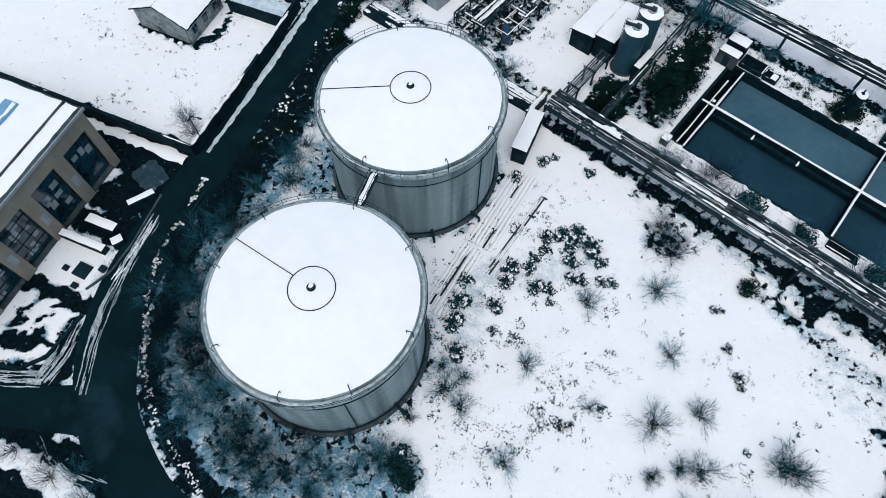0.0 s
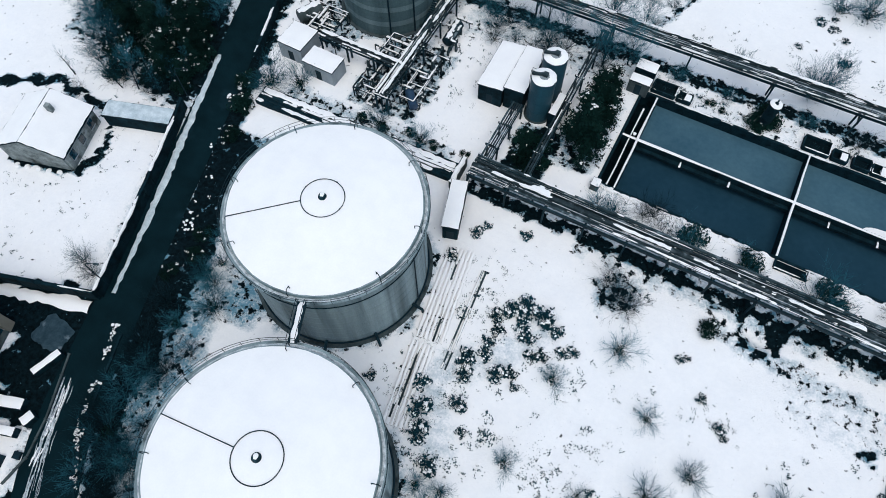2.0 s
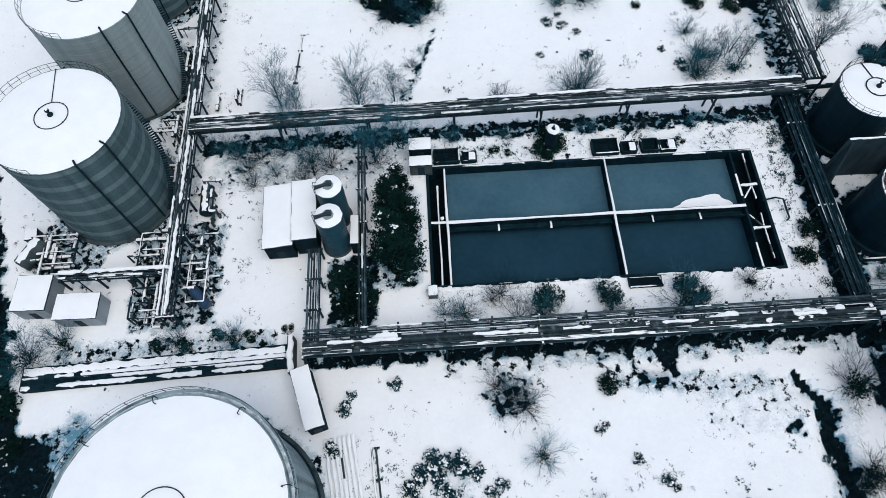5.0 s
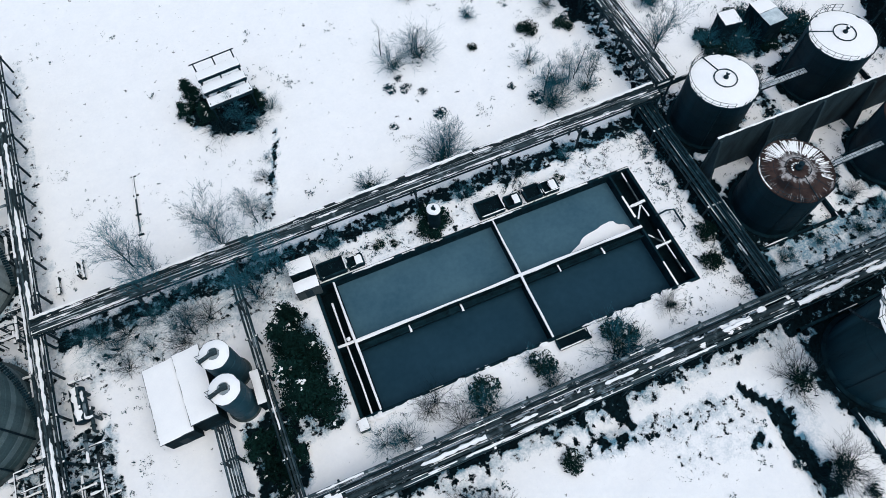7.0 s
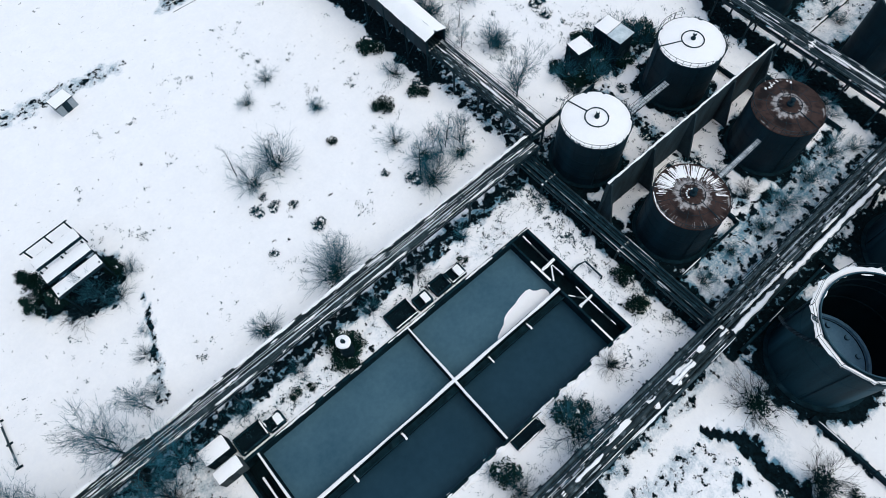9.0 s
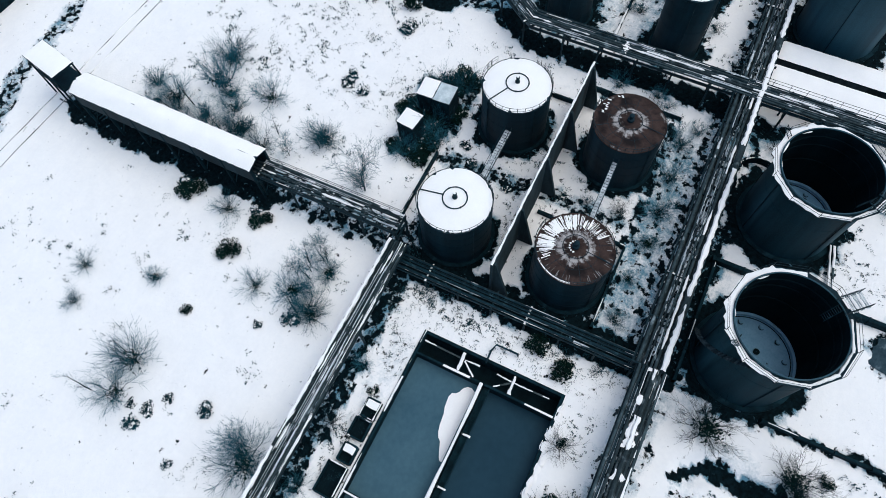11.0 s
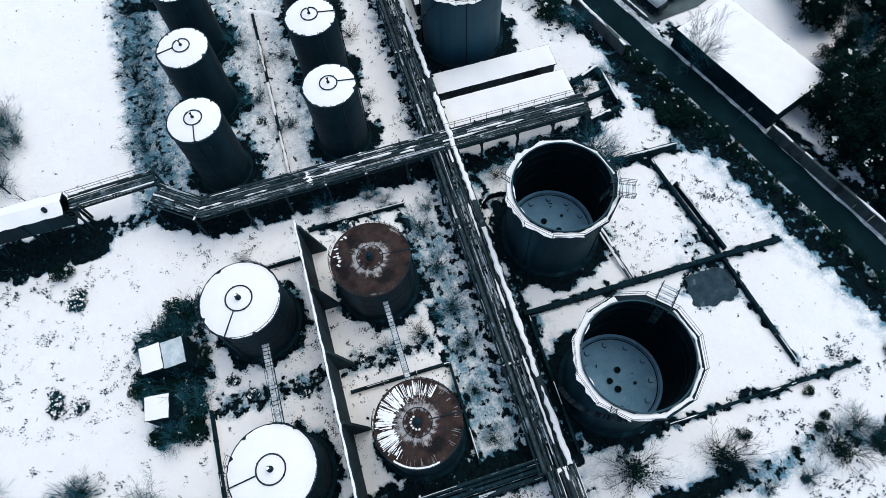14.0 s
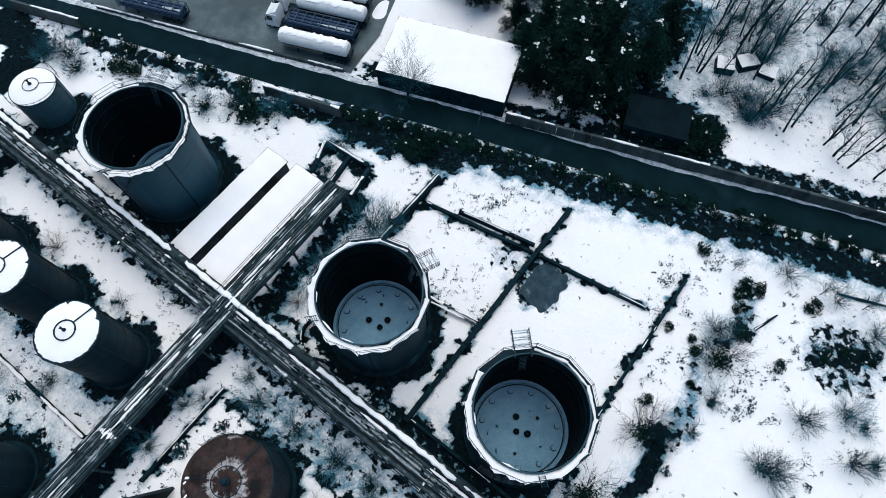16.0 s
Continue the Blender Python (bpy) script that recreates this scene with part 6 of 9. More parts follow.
def flat_shed(name, label, x0, y0, x1, y1, h, rz=0.0, wall=None, seed=0, snow=0.2, overhang=0.2, rise=0.0, door=True, cat="shed", group="", snow_mat=None, roof_mat=None):
    """A plain shed: walls, a roof plate sloping along x, a blanket of snow."""
    wall = wall or DARK_CONCRETE
    cx, cy = (x0 + x1) / 2, (y0 + y1) / 2
    t = thing(name, label, cat, cx, cy, 0, rz, group)
    w, d = (x1 - x0) / 2, (y1 - y0) / 2
    rng = random.Random(seed)
    for nm, g in (("wall", Geo().box(-w, -d, -0.1, w, -d + 0.2, h)), ("wall", Geo().box(-w, d - 0.2, -0.1, w, d, h)), ("wall", Geo().box(-w, -d + 0.2, -0.1, -w + 0.2, d - 0.2, h)), ("wall", Geo().box(w - 0.2, -d + 0.2, -0.1, w, d - 0.2, h))):
        part(nm, g, wall, t)
    o = overhang
    roof = part("roof", Geo().add([(-w - o, -d - o, h), (w + o, -d - o, h + rise), (w + o, d + o, h + rise), (-w - o, d + o, h), (-w - o, -d - o, h + 0.15), (w + o, -d - o, h + rise + 0.15), (w + o, d + o, h + rise + 0.15), (-w - o, d + o, h + 0.15)],
                                  [(3, 2, 1, 0), (4, 5, 6, 7), (0, 1, 5, 4), (1, 2, 6, 5), (2, 3, 7, 6), (3, 0, 4, 7)]), roof_mat or DARK_STEEL, t)
    if snow:
        part("snow_cover", Geo().sheet(-w - o, -d - o, w + o, d + o, h + 0.15, snow, rng, 0.6, 0.08, slope=lambda x, y: rise * (x + w + o) / (2 * (w + o))), snow_mat or SNOW, roof, smooth=True)
    if door:
        dr = part("door", Geo().box(-0.5, -d - 0.03, 0.0, 0.5, -d + 0.02, 2.0), DARK_STEEL, t)
        part("handle", Geo().box(0.32, -d - 0.08, 0.95, 0.42, -d - 0.03, 1.1), IRON, dr)
    return t


flat_shed("long_shed", "long flat shed under an even white snow roof", 94.9, 38.4, 98.3, 56.3, 2.8, 0, CONCRETE, 1, group="pair of long flat sheds")
flat_shed("long_shed", "long flat shed, snow roof, dark gap along it", 88.6, 37.9, 93.3, 56.5, 2.9, 0, CONCRETE, 2, group="pair of long flat sheds")
flat_shed("valve_house", "small snowed shed by the tall roofless tank", 112.5, 50.5, 117.5, 54.8, 2.6, 0, CONCRETE, 3)
flat_shed("pump_shed", "wide pump shed with a smooth snow roof", -34.2, 71.4, -30.4, 80.7, 3.5, 2, DARK_CONCRETE, 4, rise=0.4)
flat_shed("pump_shed", "higher bay of the pump shed under snow", -30.2, 72.0, -27.2, 80.9, 4.2, 2, DARK_CONCRETE, 5, rise=0.2, door=False)
flat_shed("cabin", "pale switch cabin with a clean snow roof", -66.0, 64.6, -61.6, 69.4, 3.1, -2, PALE_WALL, 6, overhang=0.1, group="pale cabins of the pipe yard")
flat_shed("cabin", "pale cabin with dark base and snow roof", -60.5, 63.2, -55.0, 66.6, 2.8, -1, PALE_WALL, 7, overhang=0.1, group="pale cabins of the pipe yard")
flat_shed("dosing_hut", "dark flat hut with snowy roof by the basin", -14.4, 86.2, -11.2, 88.2, 2.6, 0, DARK_CONCRETE, 8, overhang=0.05)
flat_shed("dosing_hut", "grey hut with snow roof at the basin corner", -14.4, 83.6, -11.2, 85.2, 2.4, 0, CONCRETE, 9, overhang=0.05)
flat_shed("meter_box", "small snow-capped box at the basin edge", -12.6, 64.2, -11.4, 65.6, 1.1, 0, CONCRETE, 10, overhang=0.05, door=False)
flat_shed("shack", "dark shack with a snow roof in scrub", 65.5, 96.3, 68.7, 98.8, 4.4, 3, DARK_CONCRETE, 11, overhang=0.1, snow_mat=THIN_SNOW, group="shacks in the scrub")
flat_shed("shack", "second bay of the shack under snow", 65.6, 99.1, 68.8, 101.5, 4.2, 3, DARK_CONCRETE, 24, overhang=0.1, door=False, group="shacks in the scrub")
flat_shed("shack", "detached dark shack under a snow roof", 59.8, 98.9, 62.5, 101.6, 4.2, -6, DARK_CONCRETE, 25, overhang=0.1, door=False, group="shacks in the scrub")
flat_shed("dark_hut", "black flat roof among ivy beside the road wall", 54.0, -2.2, 62.6, 3.2, 2.2, 20, DARK_CONCRETE, 12, snow=0, overhang=0.2, door=False, roof_mat=INNER_STEEL)
flat_shed("pipe_cover", "corrugated cover with snow roof beside the tank", -28.6, 47.6, -26.5, 55.0, 3.2, 17, DARK_CONCRETE, 13, overhang=0.15)
flat_shed("tarpaulined_box", "snow-topped crate between bare trunks", 53.9, -16.1, 56.6, -13.6, 1.1, 25, DARK_CONCRETE, 14, overhang=0.0, door=False, group="crates in the wood")
flat_shed("tarpaulined_box", "snow-topped crate tilted in the wood", 51.4, -18.4, 54.4, -16.0, 1.2, 50, DARK_CONCRETE, 15, overhang=0.0, door=False, group="crates in the wood")
flat_shed("tarpaulined_box", "broken crate with patchy snow in the wood", 48.4, -18.8, 50.8, -16.6, 0.8, 10, DARK_CONCRETE, 16, overhang=0.1, snow=0.1, door=False, group="crates in the wood")
flat_shed("garage_block", "flat-roofed garage block under thick even snow", -9.6, -5.2, 9.6, 5.2, 3.6, 0, DARK_CONCRETE, 17, overhang=0.1)
scene.objects["garage_block"].matrix_basis = pose(87.4, 11.2, 0, 0, 0, 20)


def inlet_pits():
    """Open concrete pits at the north edge of the basin."""
    for k, (x0, y0, x1, y1) in enumerate(((-10.9, 85.2, -7.2, 87.4), (-6.9, 85.2, -4.7, 86.8), (12.4, 85.2, 16.2, 87.6), (16.6, 85.2, 18.8, 86.9), (19.6, 85.2, 22.0, 87.2), (22.3, 85.2, 24.6, 87.0))):
        t = thing("sump_pit", "open dark sump pit with snow on its rim", "pit", x0, y0, group="sump pits along the basin")
        rng = random.Random(k)
        w, d = x1 - x0, y1 - y0
        for a, b in (((0, 0), (w, 0)), ((0, d), (w, d)), ((0, 0.12), (0, d - 0.12)), ((w, 0.12), (w, d - 0.12))):
            wl = part("rim", Geo().beam((*a, 0.3), (*b, 0.3), 0.2, 0.9), DARK_CONCRETE, t)
            part("snow_cover", Geo().drift((*a, 0.75), (*b, 0.75), 0.2, 0.05, rng, 0.42, 0.3), SNOW, wl)
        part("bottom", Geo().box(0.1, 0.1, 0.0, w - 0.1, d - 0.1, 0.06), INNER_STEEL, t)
        if k % 2:
            part("hatch", Geo().box(w * 0.5, 0.1, 0.66, w - 0.1, d - 0.1, 0.72), IRON, t)
            part("snow_cover", Geo().sheet(w * 0.5, 0.1, w - 0.1, d - 0.1, 0.72, 0.08, rng, 0.4, 0.1), SNOW, t)


inlet_pits()


def silo(x, y, seed):
    t = thing("slim_silo", "slim steel silo with a snow ring and roof hoist", "silo", x, y, group="twin silos")
    r, h = 1.8, 8.0
    courses(r, h, 4, t, [OPEN_STEEL], 32, 0.01)
    part("roof", Geo().lathe([(r, h), (r + 0.05, h + 0.05), (0.05, h + 0.35)], 32), DARK_STEEL, t)
    part("snow_cover", Geo().lathe([(r, h + 0.06), (r - 0.15, h + 0.2), (0.75, h + 0.36), (0.7, h + 0.3)], 36, wobble=0.05, seed=seed), SNOW, t, smooth=True)
    part("top_flange", Geo().lathe([(0.7, h + 0.25), (0.7, h + 0.45), (0.05, h + 0.5)], 20), PALE_WALL, t)
    part("hoist", Geo().beam((-1.7, -0.5, h + 0.6), (0.5, 0.2, h + 0.6), 0.4, 0.3).box(-0.2, -0.3, h + 0.4, 0.5, 0.4, h + 0.9), PIPE, t)
    part("ladder", Geo().tube([(-r - 0.15, -0.25, 0.2), (-r - 0.15, -0.25, h + 0.8), (-r + 0.4, -0.25, h + 0.8)], 0.04, 5).tube([(-r - 0.15, 0.25, 0.2), (-r - 0.15, 0.25, h + 0.8), (-r + 0.4, 0.25, h + 0.8)], 0.04, 5), IRON, t)
    part("foundation", Geo().lathe([(r + 0.3, -0.2), (r + 0.3, 0.1), (r - 0.2, 0.15)], 24), CONCRETE, t)


silo(-24.8, 77.5, 1)
silo(-24.7, 73.1, 2)
flat_shed("roof_sheet", "narrow snow-covered lean-to beside the twin silos", -22.6, 71.5, -21.4, 75.8, 3.0, 0, DARK_CONCRETE, 18, overhang=0.05, door=False, cat="lean-to")


def ivy_tower():
    t = thing("valve_tower", "short valve tower with a snowy head, ivy-grown", "tower", 6.2, 86.9)
    part("shaft", Geo().lathe([(0.9, -0.1), (0.85, 4.6), (0.95, 4.65), (0.95, 4.8), (0.05, 4.9)], 20), DARK_CONCRETE, t)
    part("snow_cap", Geo().lathe([(0.95, 4.8), (0.8, 4.98), (0.35, 5.05), (0.3, 4.95)], 20, wobble=0.06, seed=4), SNOW, t, smooth=True)
    part("spindle", Geo().tube([(0, 0, 4.8), (0, 0, 5.7)], 0.12, 8), IRON, t)


ivy_tower()


def roof_ruin():
    """Three narrow mono-pitch roofs on thin posts, gaps between them."""
    t = thing("open_shelter", "shelter of three narrow snow roofs on posts", "shelter", -14.2, 119.9, 0, 5)
    rng = random.Random(9)
    for k in range(3):
        y = -3.7 + k * 2.75
        roof = part("roof", Geo().add([(-3.3, y - 1.12, 5.55), (3.3, y - 1.12, 5.55), (3.3, y + 1.18, 5.0), (-3.3, y + 1.18, 5.0), (-3.3, y - 1.12, 5.67), (3.3, y - 1.12, 5.67), (3.3, y + 1.18, 5.12), (-3.3, y + 1.18, 5.12)],
                                      [(3, 2, 1, 0), (4, 5, 6, 7), (0, 1, 5, 4), (1, 2, 6, 5), (2, 3, 7, 6), (3, 0, 4, 7)]), DARK_STEEL, t)
        part("snow_cover", Geo().sheet(-3.3, y - 1.12, 3.3, y + 1.18, 5.12, 0.12, rng, 0.5, 0.06, slope=lambda a, b: 0.55 * (y + 1.18 - b) / 2.3), SNOW, roof, smooth=True)
        part("fascia", Geo().box(-3.3, y - 1.2, 5.2, 3.3, y - 1.13, 5.66), DARK_STEEL, t)
    part("ridge_beam", Geo().box(-3.6, 4.0, 5.7, 3.4, 4.12, 5.85), DARK_STEEL, t)
    for x in (-3.0, 0, 3.0):
        for y in (-4.3, 0.0, 4.0):
            part("post", Geo().beam((x, y, -0.2), (x, y, 5.7), 0.2, 0.2), DARK_CONCRETE, t)


roof_ruin()


# ---- retaining trench beside the large tank ----
def pipe_trench():
    t = thing("pipe_trench", "low concrete pipe trench covered in snow slabs", "trench", -64.0, 56.1, 0, 2.05)
    rng = random.Random(12)
    L, H = 33.4, 0.95
    for k in range(11):
        x = L * k / 11
        part("block", Geo().slab(x + 0.02, -1.45, -0.2, x + L / 11 - 0.02, 1.55, H, 0.06), DARK_CONCRETE, t)
    g = Geo()
    g.sheet(0.2, 0.3, L - 0.2, 1.5, H, 0.12, rng, 0.5, 0.3)
    g.sheet(11.0, -0.5, L - 0.2, 0.35, H + 0.01, 0.1, rng, 0.5, 0.35)
    for y, w, gap in ((-1.1, 0.8, 0.12), (-0.45, 0.6, 0.25), (0.1, 0.7, 0.12)):
        g.drift((0.2, y, H), (L - 0.3, y, H), w, 0.12, rng, gap, 0.4)
    part("snow_cover", g, SNOW, t, smooth=True)
    for y in (-0.8, -0.2):
        part("pipe", Geo().tube([(0.4, y, H + 0.06), (L - 0.4, y, H + 0.06)], 0.08, 6), IRON, t, smooth=True)
    part("cap_beam", Geo().box(L + 0.1, -2.4, -0.2, L + 0.9, 2.2, 2.0), CONCRETE, t)
    part("snow_cover", Geo().drift((L + 0.5, -2.5, 2.0), (L + 0.5, 2.3, 2.0), 0.9, 0.18, rng, 0, 0.5), SNOW, t, smooth=True)


pipe_trench()


def ground_pipes(label, p, q, n, gap, r, seed, z=0.3, snow=0.9):
    """A bundle of pipes laid on low sleepers."""
    p, q = Vector((*p, 0)), Vector((*q, 0))
    t = thing("ground_pipes", label, "pipes", p.x, p.y)
    d = q - p
    s = Vector((d.y, -d.x, 0)).normalized()
    rng = random.Random(seed)
    for k in range(n):
        o = s * ((k - (n - 1) / 2) * gap) + Vector((0, 0, z))
        ob = part("pipe", Geo().tube([o, o + d], r, 6), PIPE, t, smooth=True)
        part("snow_cover", Geo().drift(o + Vector((0, 0, r * 0.8)), o + d + Vector((0, 0, r * 0.8)), r * (3.5 if snow > 0.9 else 2.2), 0.1, rng, (1 - snow) * 0.5, 0.8), SNOW, ob, smooth=True)
    m = max(2, int(d.length / 3))
    for k in range(m + 1):
        c = d * (k / m) + Vector((0, 0, z - 0.3))
        part("sleeper", Geo().beam(c - s * (n * gap / 2 + 0.2), c + s * (n * gap / 2 + 0.2), 0.25, 0.35), DARK_CONCRETE, t)


ground_pipes("bundle of snow-covered pipes laid beside the tank", (-24.2, 47.0), (-22.0, 33.5), 7, 0.55, 0.14, 1, 0.06, 0.95)
ground_pipes("bundle of low pipes half buried in snow", (-22.4, 32.8), (-20.6, 22.0), 6, 0.55, 0.14, 2, 0.05, 0.95)
ground_pipes("pair of dark pipes along the snow", (-20.0, 45.5), (-18.6, 31.0), 2, 0.5, 0.12, 3, 0.12, 0.5)
ground_pipes("single pipe on blocks in the field", (-32.0, 102.0), (-31.2, 112.0), 1, 0.4, 0.12, 4, 0.3, 0.5)
ground_pipes("pipe from a roofless tank to the bund", (69.0, 41.6), (60.9, 40.2), 2, 0.5, 0.16, 5, 0.5, 0.5)
ground_pipes("rusty siding rails in the snow field", (20.0, 154.8), (74.0, 152.4), 2, 2.1, 0.05, 6, 0.03, 0.75)


def pipe_run(x, y, rng, group):
    """One bent run of pipe on short supports, with snow along its back."""
    t = thing("pipe_run", "bent pipe run with a flange and snow on top", "pipework", x, y, 0, rng.choice((0, 90, 180, 270)), group=group)
    r, z, L = rng.uniform(0.1, 0.26), rng.choice((0.5, 0.8, 1.3, 1.9, 2.4)), rng.uniform(1.5, 4.5)
    k = rng.choice((0, 1, 1, 2))
    pts = [(-L / 2, 0, 0 if k else z), (-L / 2, 0, z), (L / 2, 0, z)]
    if k == 0:
        pts = pts[1:]
    if k == 2:
        q = rng.uniform(0.8, 2.2) * rng.choice((-1, 1))
        pts += [(L / 2, q, z), (L / 2, q, 0)]
    else:
        pts += [(L / 2, 0, 0)]
    pipe = part("pipe", Geo().tube(pts, r, 8), PIPE, t, smooth=True)
    g = Geo()
    for a, b in zip(pts[:-1], pts[1:]):
        if abs(a[2] - b[2]) < 0.1:
            up = Vector((0, 0, r * 0.8))
            g.drift(Vector(a) + up, Vector(b) + up, r * 2.2, 0.08 + r * 0.3, rng, 0.06, 0.35)
    part("snow_cover", g, SNOW, pipe, smooth=True)
    f = rng.uniform(-0.3, 0.3) * L
    part("flange", Geo().tube([(f - 0.06, 0, z), (f + 0.06, 0, z)], r * 1.6, 10), IRON, t)
    if rng.random() < 0.5:
        part("handwheel", Geo().ringbar(0.22, z + r + 0.5, 0.03, 12, f + 0.5, 0.0).tube([(f + 0.5, 0, z), (f + 0.5, 0, z + r + 0.5)], 0.04, 5), IRON, t)
    if z > 0.7:
        for e in (-0.3, 0.3):
            part("support", Geo().beam((e * L, -0.3, z - r - 0.06), (e * L, 0.3, z - r - 0.06), 0.1, 0.1).beam((e * L, 0, -0.1), (e * L, 0, z - r), 0.1, 0.1), IRON, t)


def pipe_yard():
    """The tangle of pipes at the foot of the banded tanks."""
    rng = random.Random(77)
    for x0, y0, x1, y1, n in ((-51.5, 63, -47.2, 68, 12), (-51, 70, -47.2, 76, 14), (-44.6, 64, -41.6, 72, 9), (-44.6, 74, -42, 84, 8), (-65.4, 70.6, -59.6, 77, 12), (-49.2, 84, -47.4, 98, 10), (-50.5, 92, -47.5, 94.5, 6), (-44, 98, -38, 100, 3), (-49.4, 100, -47.4, 116, 7)):
        for k in range(n):
            pipe_run(rng.uniform(x0, x1), rng.uniform(y0, y1), rng, "pipes of the pipe yard")
    for k, (x, y, w, d, h) in enumerate(((-48.6, 72.6, 4.6, 5.0, 2.6), (-48.8, 65.2, 5.0, 4.2, 2.0), (-43.0, 68.0, 2.4, 6.0, 1.8), (-62.4, 73.6, 4.4, 3.6, 1.6))):
        t = thing("trestle", "open iron trestle that carries yard pipes", "trestle", x, y, group="frames of the pipe yard")
        for a in (-w / 2, w / 2):
            for b in (-d / 2, 0, d / 2):
                part("post", Geo().beam((a, b, -0.1), (a, b, h), 0.16, 0.16), IRON, t)
            bm = part("beam", Geo().beam((a, -d / 2, h), (a, d / 2, h), 0.16, 0.2), IRON, t)
            part("snow_cover", Geo().drift((a, -d / 2, h + 0.1), (a, d / 2, h + 0.1), 0.2, 0.06, rng, 0.15, 0.4), SNOW, bm)
        for b in (-d / 2, 0, d / 2):
            bm = part("beam", Geo().beam((-w / 2, b, h + 0.02), (w / 2, b, h + 0.02), 0.16, 0.2), IRON, t)
            part("snow_cover", Geo().drift((-w / 2, b, h + 0.12), (w / 2, b, h + 0.12), 0.2, 0.06, rng, 0.15, 0.4), SNOW, bm)


pipe_yard()


def drum(label, x, y, rz, r, L, mat, snow=True, cat="vessel"):
    t = thing("pressure_vessel", label, cat, x, y, 0, rz)
    part("barrel", Geo().tube([(-L / 2, 0, r + 0.4), (-L / 2 + 0.15, 0, r + 0.4), (L / 2 - 0.15, 0, r + 0.4), (L / 2, 0, r + 0.4)], [r * 0.7, r, r, r * 0.7], 20), mat, t, smooth=True)
    for e in (-0.3, 0.3):
        part("saddle", Geo().box(e * L - 0.15, -r * 0.8, -0.1, e * L + 0.15, r * 0.8, r * 0.75 + 0.2), CONCRETE, t)
    if snow:
        part("snow_cover", Geo().drift((-L / 2 + 0.1, 0, 2 * r + 0.33), (L / 2 - 0.1, 0, 2 * r + 0.33), r * 1.1, 0.14, random.Random(4), 0.0, 0.4), SNOW, t, smooth=True)


drum("grey horizontal vessel on saddles in the pipe yard", -66.2, 73.6, 62, 1.15, 4.2, CONCRETE)
drum("blue cylinder lying in the snow", -42.6, 65.8, -48, 0.7, 3.4, BLUE_PAINT, False)
drum("dark horizontal drum with snow beside the rack", -43.2, 80.6, 92, 0.9, 4.6, DARK_STEEL)
flat_shed("cabinet", "small snow-capped cabinet by the vessel", -67.8, 75.8, -66.2, 77.4, 1.5, 10, CONCRETE, 19, overhang=0.05, door=False)


def lamp_post(x, y, h, a):
    t = thing("street_lamp", "slim grey street lamp post by the road", "street lamp", x, y, 0, a, group="street lamps")
    part("pole", Geo().tube([(0, 0, -0.2), (0, 0, h * 0.9), (0.4, 0, h), (1.6, 0, h + 0.15)], [0.1, 0.07, 0.06, 0.05], 7), IRON, t, smooth=True)
    part("lamp_head", Geo().slab(1.5, -0.14, h + 0.08, 2.2, 0.14, h + 0.24, 0.04), PIPE, t)


lamp_post(-63.6, 20.2, 7.0, 20)
lamp_post(-73.6, 50.4, 7.0, 20)
lamp_post(76.5, 19.4, 6.0, -70)
lamp_post(-57.5, 67.9, 5.0, 40)


